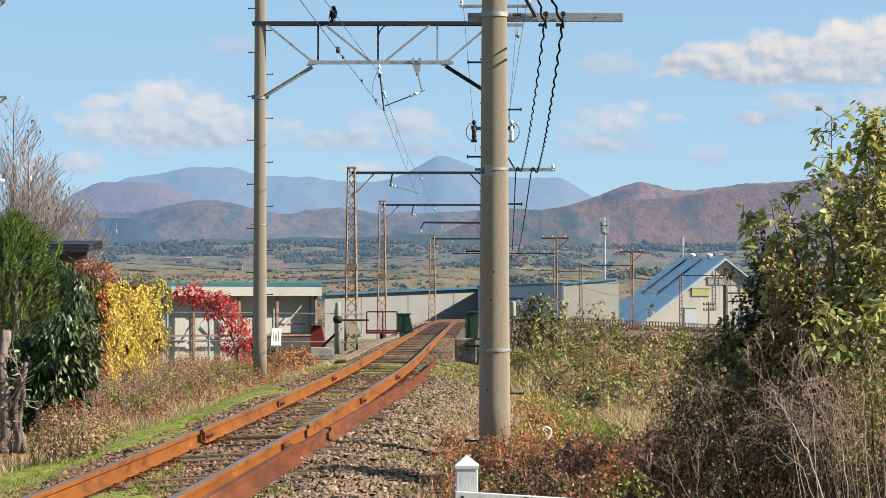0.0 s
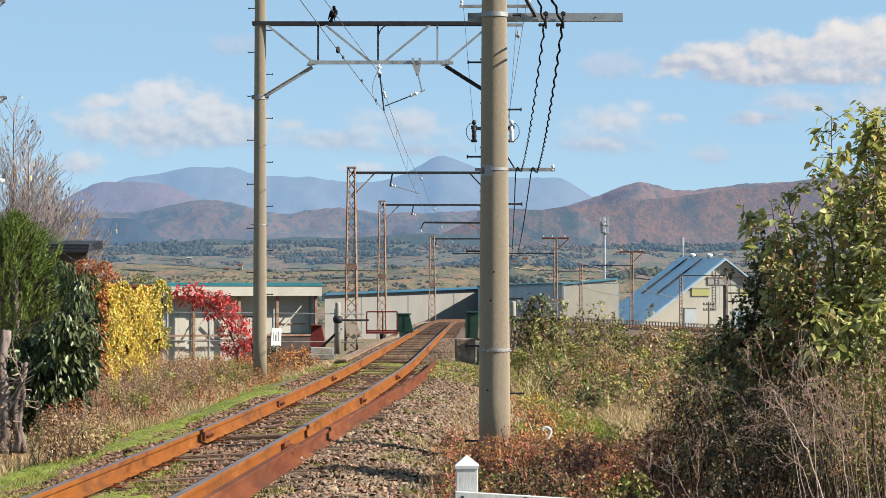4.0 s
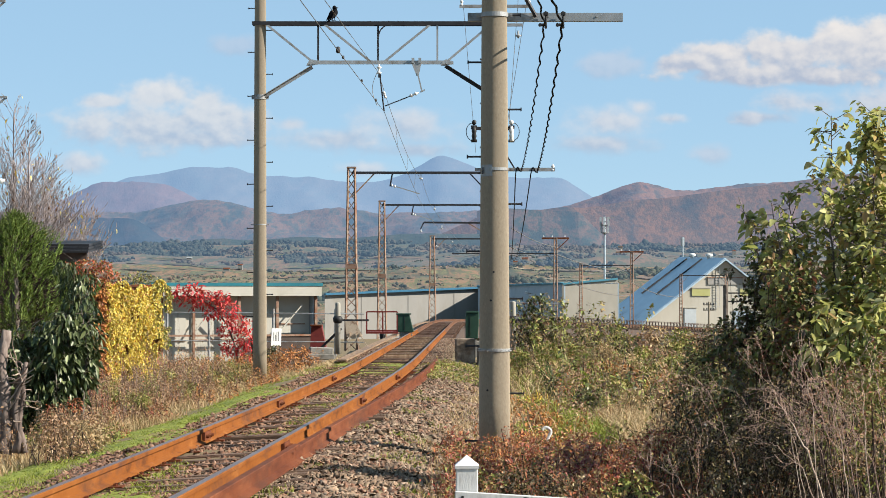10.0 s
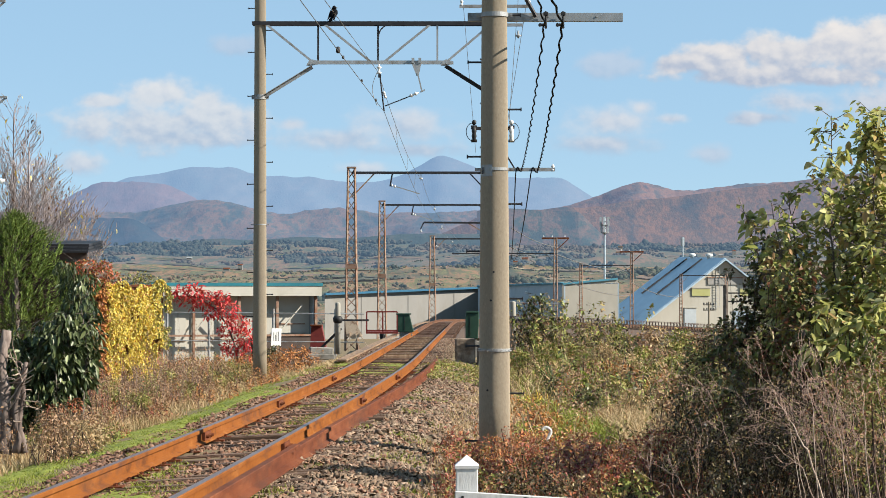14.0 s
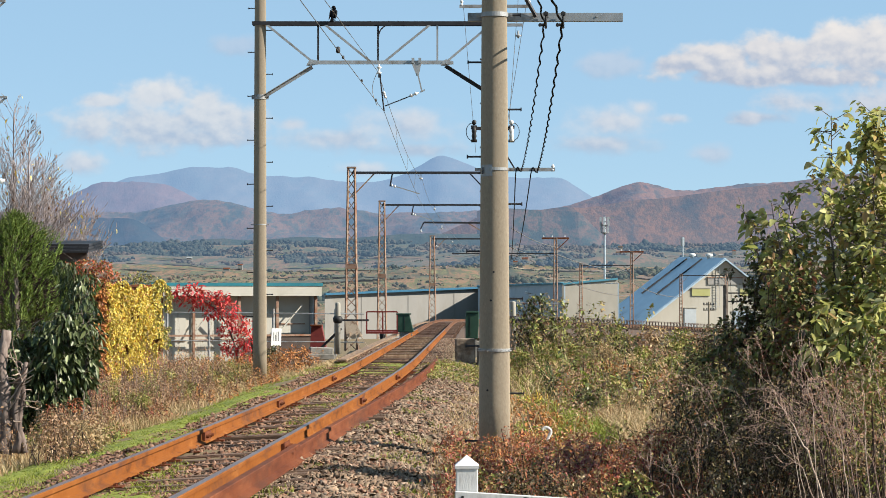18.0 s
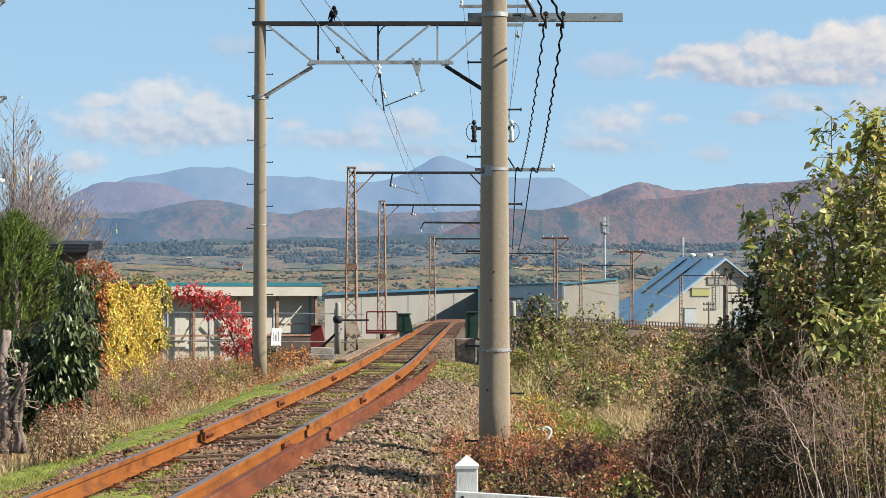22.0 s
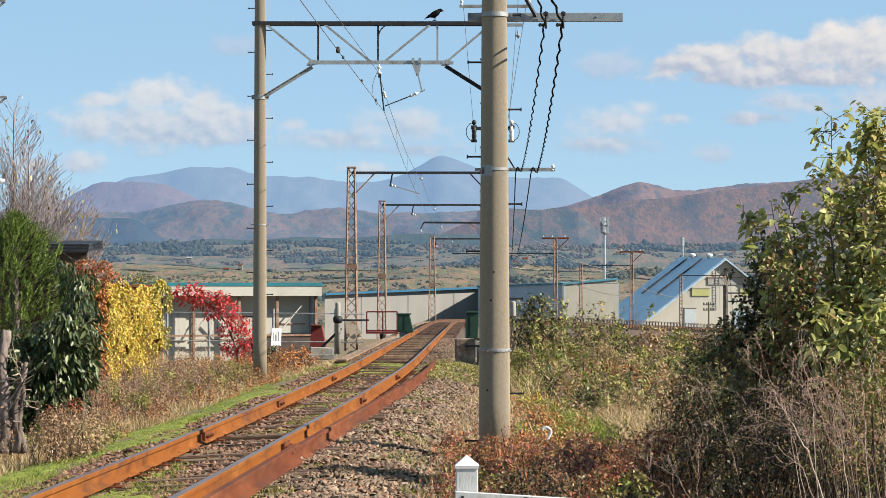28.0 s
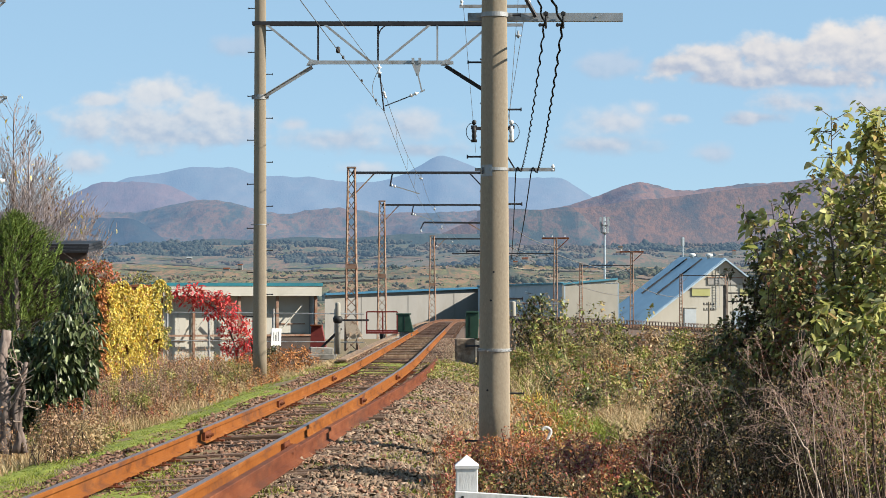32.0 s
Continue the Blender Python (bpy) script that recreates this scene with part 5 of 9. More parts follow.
part("bracket", beam(bmesh.new(), (0, 0, -0.06), (0.1, 0.2, -0.8), 0.14, 0.14), M_GALV_DARK, rf)


def green_cabinet(a0, a1, b0, b1, d, lean):
    k = d / S
    w, h = (a1 - a0) * k, (b1 - b0) * k
    t = thing("lineside_cabinet", ((a0 + a1) / 2 * k, d, EYE + b0 * k), "dark green steel cabinet beside the bridge", "cabinet", "lineside cabinets")
    bm = box(bmesh.new(), (0, 0.3, h / 2), (w, 0.6, h), bevel=0.02)
    for v in bm.verts:
        if v.co.z > h * 0.5:
            v.co.x += lean if v.co.x > 0 else 0
    part("body", bm, M_GREEN_PAINT, t)
    part("lid", box(bmesh.new(), (lean / 2, 0.3, h + 0.02), (w + lean * 0.2, 0.66, 0.05), bevel=0.01), M_GREEN_PAINT, t)
    part("door_seam", box(bmesh.new(), (-0.05, -0.006, h * 0.5), (0.015, 0.012, h * 0.8)), M_BLACK, t)
    part("foot", box(bmesh.new(), (0, 0.3, -0.25), (w * 0.8, 0.5, 0.5)), M_CONCRETE_OLD, t)


green_cabinet(704 - 784, 732 - 784, -58, -27, 90, -0.15)
green_cabinet(824 - 784, 846 - 784, -70, -24, 66, 0.03)

# red sheet-metal chute and wire fence with a notice
t = thing("red_metal_chute", (at(562 - 784, 0, 70).x, 70, EYE - 86 * 70 / S), "dull red sheet-metal trapezoid leaning at the abutment", "metal chute")
bm = bmesh.new()
kk = 70 / S
prism(bm, [(x * kk, 0, z * kk) for x, z in ((-13, 0), (15, 0), (7, 40), (-11, 40))], (0, 0.5, 0))
part("sheet", bm, M_RED_PAINT, t)
part("lip", box(bmesh.new(), (-2 * kk, -0.02, 40 * kk), (21 * kk, 0.56, 0.04)), M_RUST_DARK, t)


def cable_fence(label, a0, a1, d, b_list, posts, base_b):
    t = thing("cable_fence", (0, d, 0), label, "fence", "cable fences")
    k = d / S
    for b in b_list:
        part("cable", rod(bmesh.new(), (a0 * k, 0, EYE + b * k), (a1 * k, 0, EYE + (b - 3) * k), 0.014, sides=6), M_ARM, t)
    for a in posts:
        part("post", rod(bmesh.new(), (a * k, 0, EYE + base_b * k), (a * k, 0, EYE + (max(b_list) + 6) * k), 0.035, sides=8), M_ARM, t)


cable_fence("low wire cable fence below the embankment", -490, -140, 66, (-73, -23), (-488, -414, -300, -190), -112)
cable_fence("low wire cable fence beside the bridge end", 118, 215, 66, (-5, -76), (150, 212), -112)
t = thing("notice_board", at(489 - 784, -80, 59), "small white notice board on a post with unreadable lines", "sign")
part("board", box(bmesh.new(), (0, 0, 0.18), (0.26, 0.02, 0.42), Euler((0, 0.04, 0)).to_matrix()), M_PORCELAIN, t)
for i in range(4):
    part("text_bar", box(bmesh.new(), (0.055 - i * 0.045 * 0.9, -0.013, 0.20 - (0.04 if i == 2 else 0)), (0.011, 0.004, 0.22 if i != 2 else 0.14)), M_GALV_DARK, t)
part("post", rod(bmesh.new(), (0, 0.03, -0.75), (0, 0.03, 0.3), 0.025), M_ARM, t)
t.rotation_euler = (0, 0, 0.5)

t = thing("concrete_block", (at(568 - 784, 0, 61).x, 61, EYE - 104 * 61 / S), "weathered grey concrete block half sunk in dry grass", "concrete block")
part("block", box(bmesh.new(), (0, 0, 0.12), (0.58, 0.45, 0.30), Euler((0, 0.03, 0.15)).to_matrix(), bevel=0.025), M_CONCRETE_OLD, t)
part("kerb", box(bmesh.new(), (0.02, -0.28, 0.04), (0.66, 0.14, 0.14), Euler((0, 0.02, 0.12)).to_matrix(), bevel=0.02), M_CONCRETE_OLD, t)

# the white crossing post and board in the foreground
WD = 12.4
wk = WD / S
wp = at(826 - 784, 0, WD)
wp.z = 0.05
post = thing("crossing_fence", wp, "white-painted wooden post with a pointed top and a white rail", "fence")
hz = EYE - (825 - 530) * wk - wp.z
bm = box(bmesh.new(), (0, 0, hz / 2), (0.112, 0.112, hz), bevel=0.006)
part("post", bm, M_WHITE, post, "white post with pyramid top")
bm = bmesh.new()
r0 = 0.061
base = [bm.verts.new((sx * r0, sy * r0, hz + 0.006)) for sx, sy in ((-1, -1), (1, -1), (1, 1), (-1, 1))]
base0 = [bm.verts.new((sx * r0, sy * r0, hz - 0.008)) for sx, sy in ((-1, -1), (1, -1), (1, 1), (-1, 1))]
tip = bm.verts.new((0, 0, hz + 0.058))
bm.faces.new(base0[::-1])
for i in range(4):
    bm.faces.new((base[i], base[(i + 1) % 4], tip))
    bm.faces.new((base0[i], base0[(i + 1) % 4], base[(i + 1) % 4], base[i]))
part("cap", bm, M_WHITE, post)
bz = EYE - (863 - 530) * wk - wp.z
rl = 0.72
tilt = Euler((0, 0.062, 0)).to_matrix()
part("rail_board", box(bmesh.new(), (-0.065 + rl / 2, -0.078, bz - 0.095 - 0.022), (rl, 0.035, 0.17), tilt, bevel=0.004), M_WHITE, post, "white horizontal board")
part("bolt", rod(bmesh.new(), (-0.022, -0.095, bz - 0.04), (-0.022, -0.102, bz - 0.04), 0.008, sides=10), M_BLACK, post)
part("mark", box(bmesh.new(), (0.295, -0.098, bz - 0.085), (0.026, 0.006, 0.09), tilt), M_BLACK, post, "black painted mark")
t = thing("fence_post", (wp.x + 1.35, WD + 0.1, 0.05), "white-painted wooden fence post", "post")
part("shaft", box(bmesh.new(), (0, 0, 0.26), (0.112, 0.112, 0.52), bevel=0.006), M_WHITE, t)

# a small white hook of plastic pipe in the weeds
t = thing("white_hook", at(968 - 784, -252, 25.5), "bent piece of white plastic pipe in the weeds", "pipe")
bm = bmesh.new()
pts = [Vector(((px - 968) * 0.0059, 0, (782 - py) * 0.0059)) for px, py in ((959, 762), (963, 756), (970, 757), (975, 762), (974, 768), (969, 775), (967, 782))]
pts = [Vector((float(np.interp(u, range(7), [p.x for p in pts])), 0, float(np.interp(u, range(7), [p.z for p in pts])))) for u in np.linspace(0, 6, 40)]
pts = [sum((pts[min(39, max(0, i + k))] for k in range(-4, 5)), Vector()) / 9 for i in range(40)]
for p, q in zip(pts, pts[1:]):
    rod(bm, p, q, 0.017, sides=10)
part("tube", bm, M_WHITE, t, smooth=True)


# ---------------- buildings ----------------
def slab_wall(name, p, q, z0, z1, thick, mat, parent, label="", seam=0.0):
    """An upright wall from p to q (plan), with standing seams."""
    p, q = Vector((p[0], p[1], 0)), Vector((q[0], q[1], 0))
    t = (q - p).normalized()
    rot = Matrix.Rotation(math.atan2(t.y, t.x), 3, "Z")
    ln = (q - p).length
    mid = (p + q) / 2
    bm = box(bmesh.new(), (mid.x, mid.y, (z0 + z1) / 2), (ln, thick, z1 - z0), rot)
    w = part(name, bm, mat, parent, label)
    if seam:
        n = int(ln / seam)
        nrm = Vector((t.y, -t.x, 0))
        for i in range(1, n):
            c = p + t * (i * ln / n) + nrm * (thick / 2 + 0.01)
            part("seam", box(bmesh.new(), (c.x, c.y, (z0 + z1) / 2), (0.05, 0.03, z1 - z0 - 0.05), rot), mat, w)
    return w


# low workshop with teal roof edge
WK = 112.0
kw = WK / S
x0, x1 = (255 - 784) * kw, (570 - 784) * kw
zr, zb = EYE + 28 * kw, -2.1
shop = thing("workshop", (0, WK, 0), "low cream workshop with teal roof edge and wide fascia", "building")
part("roof", box(bmesh.new(), ((x0 + x1) / 2, 5.21, zr - 0.04), (x1 - x0 + 0.3, 11, 0.14)), M_TEAL, shop, "teal sheet roof edge")
part("fascia", box(bmesh.new(), ((x0 + x1) / 2, -0.2, zr - 0.34), (x1 - x0 + 0.2, 0.12, 0.46)), M_CREAM, shop)
part("soffit", box(bmesh.new(), ((x0 + x1) / 2, 0.40, zr - 0.54), (x1 - x0, 1.2, 0.06)), M_SIDING, shop)
slab_wall("wall", (x0, 0.72), (x1 - 0.22, 0.72), zb, zr - 0.55, 0.2, M_CREAM, shop)
slab_wall("wall", (x1 - 0.1, 0.12), (x1 - 0.1, 10), zb, zr - 0.1, 0.2, M_GREY_WALL, shop)
for px in (341, 424, 494, 566):
    part("pillar", box(bmesh.new(), ((px - 784) * kw, 0.0, (zb + zr - 0.55) / 2), (0.12, 0.12, zr - 0.55 - zb)), M_RUST_MAST, shop)
part("girt", box(bmesh.new(), ((x0 + x1) / 2, 0.05, EYE - 64 * kw), (x1 - x0, 0.10, 0.09)), M_RUST_MAST, shop, "rusty horizontal steel rail")
for pa, pb, za, zt, mt in ((308, 332, -112, -27, M_CREAM), (343, 420, -112, -24, M_CREAM), (436, 492, -110, -24, M_CREAM), (498, 552, -60, -20, M_CREAM)):
    xa, xb = (pa - 784) * kw, (pb - 784) * kw
    d = part("door_panel", box(bmesh.new(), ((xa + xb) / 2, 0.58, EYE + (za + zt) / 2 * kw), (xb - xa, 0.06, (zt - za) * kw)), mt, shop)
    part("rail", box(bmesh.new(), ((xa + xb) / 2, 0.53, EYE + (za + zt) / 2 * kw - 0.1), (xb - xa, 0.05, 0.05)), M_RUST_MAST, d)
for pa, pb, py0, py1 in ((345, 372, 588, 552), (500, 542, 588, 540), (420, 380, 600, 560)):
    part("brace", beam(bmesh.new(), ((pa - 784) * kw, 0.15, EYE + (530 - py0) * kw), ((pb - 784) * kw, 0.15, EYE + (530 - py1) * kw), 0.07, 0.05), M_CREAM, shop)
# concrete plinth; the dark colour paints the shadow under the bay
part("plinth", box(bmesh.new(), (((446 - 784) * kw + x1) / 2, 0.3, (zb + EYE - 66 * kw) / 2), (x1 - (446 - 784) * kw - 0.3, 0.5, EYE - 66 * kw - zb), bevel=0.02), M_GIRDER, shop, "concrete plinth with its shade put into a dark colour")

turn = Matrix.Rotation(0.36, 4, "Z")
mid = Vector(((x0 + x1) / 2, 0, 0))
shop.matrix_basis = Matrix.Translation(Vector((0, WK, 0)) + mid - turn @ mid) @ turn

# long white hall with blue eave
hall = thing("factory_hall", (0, 0, 0), "long white factory hall with a blue eave", "building")
pL, pR = at(575 - 784, 4, 318), at(862 - 784, 20, 330)
t = (pR - pL).normalized()
bm = bmesh.new()
for i, (u, v) in enumerate(((pL, pR),)):
    a, b = Vector((pL.x, pL.y - 0.3, EYE + 9 * 318 / S)), Vector((pR.x, pR.y - 0.3, EYE + 21 * 330 / S))
    beam(bm, a, b, 0.5, 0.26)
part("eave", bm, M_BLUE, hall, "blue sheet-metal eave")
bm = bmesh.new()
prism(bm, [(pL.x, pL.y, EYE + 8 * 318 / S - 0.1), (pR.x, pR.y, EYE + 20 * 330 / S), (pR.x, pR.y, -5), (pL.x, pL.y, -5)], (0, 0.2, 0))
part("wall", bm, M_SIDING_WHITE, hall, "white sheet wall")
for i in (3, 7, 11):
    c = pL.lerp(pR, i / 14)
    topz = EYE + (7 + 12 * i / 14) * (318 + 12 * i / 14) / S
    part("seam", box(bmesh.new(), (c.x + 0.1, c.y + 0.004, (topz - 3.2) / 2), (0.06, 0.014, topz + 3.0)), M_SIDING_WHITE, hall)

# grey hall whose corner stands nearer
hall2 = thing("grey_hall", (0, 0, 0), "factory hall with grey-blue side and pale end wall", "building")
c0p, c1p, c2p = at(846 - 784, 0, 324), at(996 - 784, 0, 285), at(1093 - 784, 0, 287)
zt = EYE + 29 * 285 / S
z0t, z1t, z2t = EYE + 22 * 324 / S, EYE + 27 * 285 / S, EYE + 36 * 287 / S
# the side's blue-grey colour includes its shade; the end wall is the lit one
for nm, p, q, za, zb2, mt, lb in (("side_wall", c0p, c1p, z0t, z1t, M_GREY_WALL, "side wall with its blue-grey shade put into the colour"), ("end_wall", c1p, c2p, z1t, z2t, M_SIDING, "pale end wall")):
    run = (q - p)
    inward = Vector((-run.y, run.x, 0)).normalized() * 0.3
    part(nm, prism(bmesh.new(), [(p.x, p.y, -5), (q.x, q.y, -5), (q.x, q.y, zb2), (p.x, p.y, za)], inward), mt, hall2, lb)
    part("eave_trim", beam(bmesh.new(), (p.x, p.y - 0.05, za + 0.02), (q.x, q.y - 0.05, zb2 + 0.02), 0.22, 0.22), M_EAVE, hall2, "blue-green sheet-metal eave")
for i in range(10):
    p = Vector((c0p.x, c0p.y, z0t)).lerp(Vector((c1p.x, c1p.y, z1t)), (i + 0.5) / 10)
    part("eave_scallop", box(bmesh.new(), (p.x, p.y, p.z + 0.12), (0.5, 3.4, 0.18), Matrix.Rotation(0.25, 3, "Z"), bevel=0.06), M_EAVE, hall2)
part("corner_post", box(bmesh.new(), (c1p.x, c1p.y - 0.06, (z1t - 5) / 2), (0.22, 0.12, z1t + 5)), M_SIDING, hall2)
slab_wall("back_wall", (c2p.x, c2p.y), (c0p.x + 8, c0p.y + 40), -5.0, zt, 0.3, M_GREY_WALL, hall2)
bm = bmesh.new()
prism(bm, [(c0p.x, c0p.y, zt - 0.3), (c1p.x, c1p.y, zt - 0.2), (c2p.x, c2p.y, zt - 0.1), (c0p.x + 8, c0p.y + 40, zt - 0.2)], (0, 0, 0.15))
part("roof", bm, M_ROOF_BLUE, hall2)
for px in (931, 938):
    p = at(px - 784, 12, 300)
    part("vent", lathe(bmesh.new(), [(0.05, 0), (0.2, 0.05), (0.2, 0.3), (0.05, 0.35)], (p.x, p.y - 0.5, p.z - 0.2), 10), M_WHITE, hall2)

# steep blue-roofed barn
BD = 345.0
bk = BD / S
barn = thing("gabled_warehouse", (0, BD, 0), "tall gabled warehouse with blue sheet roof and pale front", "building")


def B(px, py, dy=0.0):
    return Vector(((px - 784) * bk, dy, EYE + (530 - py) * bk))


ap, lf, rt = B(1281, 461), B(1106, 588), B(1456, 588)
bm = bmesh.new()
prism(bm, [lf - Vector((0, 0, 4)), rt - Vector((0, 0, 4)), rt, ap, lf], (0, 0.3, 0))
gable = part("gable_wall", bm, M_GABLE, barn, "pale cream gable wall")
back_v = Vector((0, 17.5, 0.4))
for sgn, foot, nm in ((-1, B(1097, 594), "left"), (1, B(1465, 594), "right")):
    bm = bmesh.new()
    f = Vector((0, -0.5, 0))
    prism(bm, [foot + f, ap + f + Vector((0, 0, 0.15)), ap + back_v + Vector((0, 0, 0.15)), foot + back_v], (0, 0, 0.2))
    part("roof_slope", bm, M_ROOF_BLUE, barn, "blue sheet roof slope")
    part("verge", beam(bmesh.new(), foot + f * 1.3, ap + f * 1.3 + Vector((0, 0, 0.12)), 0.35, 0.2), M_ROOF_BLUE, barn)
for u in (0.42, 0.76):
    o = back_v * u
    a = ap.lerp(B(1097, 594), 0.02) + o + Vector((-0.1, 0, 0.35))
    b = ap.lerp(B(1097, 594), 0.50) + o + Vector((-0.1, 0, 0.35))
    part("snow_guard", beam(bmesh.new(), a, b, 0.16, 0.22), M_GALV_DARK, barn, "dark snow guard along the roof")
for u in (0.32, 0.70):
    c = ap + back_v * u + Vector((0, 0, 0.2))
    v = part("ventilator", lathe(bmesh.new(), [(0.3, 0), (0.3, 0.3), (0.52, 0.35), (0.50, 0.6), (0.3, 0.72), (0.05, 0.76)], c, 14), M_WHITE, barn, "white round roof ventilator", True)
for px0, px1, py0, py1, mt, nm in ((1220, 1254, 511, 524, M_YELLOW_PANEL, "yellow_panel"), (1311, 1345, 511, 524, M_YELLOW_PANEL, "yellow_panel"), (1250, 1316, 492, 504, M_SIDING_WHITE, "signboard"), (1206, 1228, 546, 592, M_PALE_DOOR, "door"), (1300, 1340, 550, 592, M_GREY_WALL, "shutter")):
    a, b = B(px0, py1), B(px1, py0)
    w = part(nm, box(bmesh.new(), ((a.x + b.x) / 2, -0.05, (a.z + b.z) / 2), (b.x - a.x, 0.2, b.z - a.z)), mt, barn)
    part("frame", box(bmesh.new(), ((a.x + b.x) / 2, -0.10, b.z + 0.06), (b.x - a.x + 0.15, 0.25, 0.12)), M_RUST_MAST if nm == "signboard" else M_SIDING, w)
for px in (1265, 1272):
    part("ladder_rail", beam(bmesh.new(), B(px, 545, -0.25), B(px, 475, -0.25), 0.06, 0.06), M_GALV, barn)
for i in range(14):
    part("rung", beam(bmesh.new(), B(1265, 543 - i * 4.8, -0.25), B(1272, 543 - i * 4.8, -0.25), 0.04, 0.04), M_GALV, barn)

turn = Matrix.Rotation(0.27, 4, "Z")
pivot = Vector((ap.x, 0, 0))
barn.matrix_basis = Matrix.Translation(Vector((0, BD, 0)) + pivot - turn @ pivot) @ turn

# small utility poles by the barn
t = thing("utility_pole", B(1227, 592) + Vector((0, BD - 20, -1.5)), "slim grey utility pole with crossarms by the warehouse", "pole", "far poles")
part("shaft", rod(bmesh.new(), (0, 0, 0), (0, 0, 6.1), 0.16, 0.11), M_CONCRETE, t)
for z in (5.7, 5.0):
    c = part("crossarm", box(bmesh.new(), (0, 0, z), (1.5, 0.12, 0.12)), M_GALV_DARK, t)
    for sx in (-0.65, -0.25, 0.25, 0.65):
        part("insulator", lathe(bmesh.new(), [(0.05, 0), (0.10, 0.08), (0.05, 0.25)], (sx, 0, z + 0.06), 8), M_GALV_DARK, c)
t = thing("utility_pole", (at(1284 - 784, 0, 150).x, 150, -3.4), "stout grey pole with side arms behind the shrubs", "pole", "far poles")
k = 150 / S
part("shaft", rod(bmesh.new(), (0, 0, 0), (0, 0, EYE + 25 * k + 3.4), 0.17, 0.15, 16), M_BARK, t)
for bb in (11, -4):
    part("side_arm", box(bmesh.new(), (1.1, 0, EYE + bb * k + 3.4), (2.2, 0.10, 0.08)), M_GALV_DARK, t)

# telecom masts
def telecom(a, b0, b1, d, big):
    p = at(a, b0, d)
    k = d / S
    h = (b1 - b0) * k
    t = thing("telecom_mast", p, "pale telecom mast with antenna panels on the far hillside", "mast", "telecom masts")
    part("shaft", rod(bmesh.new(), (0, 0, -6), (0, 0, h), 2.2 * k if big else 1.4 * k, 1.6 * k), M_GREY_WALL, t)
    for level, n, rr, ph in (((h - 8 * k, 6, 8, 15), (h - 21 * k, 6, 6.5, 13)) if big else ((h - 8 * k, 3, 2.6, 14),)):
        for i in range(n):
            ang = i * 6.283 / n + 0.3
            p = part("antenna_panel", box(bmesh.new(), (rr * k * math.cos(ang), rr * k * math.sin(ang), level), (2.6 * k, 1.6 * k, ph * k)), M_PALE_DOOR, t)
            part("arm", beam(bmesh.new(), (0, 0, level), (rr * k * math.cos(ang), rr * k * math.sin(ang), level), 0.7 * k, 0.7 * k), M_ARM, p)
    if big:
        for level in (29, 15):
            part("platform", lathe(bmesh.new(), [(1 * k, h - (level + 1) * k), (7 * k, h - level * k), (7 * k, h - (level - 1.4) * k), (1 * k, h - (level - 1.6) * k)], seg=12), M_ARM, t)
        part("head_frame", box(bmesh.new(), (4 * k, 0, h - 1 * k), (26 * k, 1 * k, 1.2 * k)), M_ARM, t)


telecom(1070 - 784, 32, 146, 480, True)
telecom(1208 - 784, 70, 110, 620, False)

# dark eaves of a house behind the hedge
HD = 52.0
hk = HD / S
hx = (158 - 784) * hk
house = thing("house", (hx, HD, -0.2), "brown timber house half hidden by shrubs", "house")
part("wall", box(bmesh.new(), (-3.4, 3.0, 1.35), (6.0, 5.0, 2.7)), M_BROWN_WOOD, house)
ez = EYE + 101 * hk
part("fascia", box(bmesh.new(), (-3.3, -0.35, ez - 0.12), (6.6, 0.06, 0.26)), M_BROWN_WOOD, house)
bm = bmesh.new()
for i in range(3):
    box(bm, (-3.3 - 0.03 * i, 0.6 + i * 0.25, ez + 0.06 + 0.07 * i), (6.7, 2.2, 0.05), Euler((0.06, 0, 0)).to_matrix())
part("roof", bm, M_GALV_DARK, house, "dark brown layered roof edge")
part("soffit", box(bmesh.new(), (-3.3, 0.1, ez - 0.26), (6.4, 0.9, 0.04)), M_SIDING, house)

# rust-red shed wall under the ivy
SD = 45.0
sk = SD / S
shed = thing("ivy_shed", ((184 - 784) * sk, SD, 0.0), "small rust-red shed grown over with yellow ivy", "shed")
sw, sh = 1.24, EYE + 24 * sk
part("wall", box(bmesh.new(), (sw / 2 - 0.17, 0.45, sh / 2), (sw + 0.34, 0.9, sh - 0.06), bevel=0.01), M_BRICKRED, shed, "rust-red sheet wall")
part("roof", box(bmesh.new(), (sw / 2 - 0.17, 0.45, sh), (sw + 0.40, 0.96, 0.05)), M_RUST_DARK, shed)
shed.rotation_euler = (0, 0, 0.62)


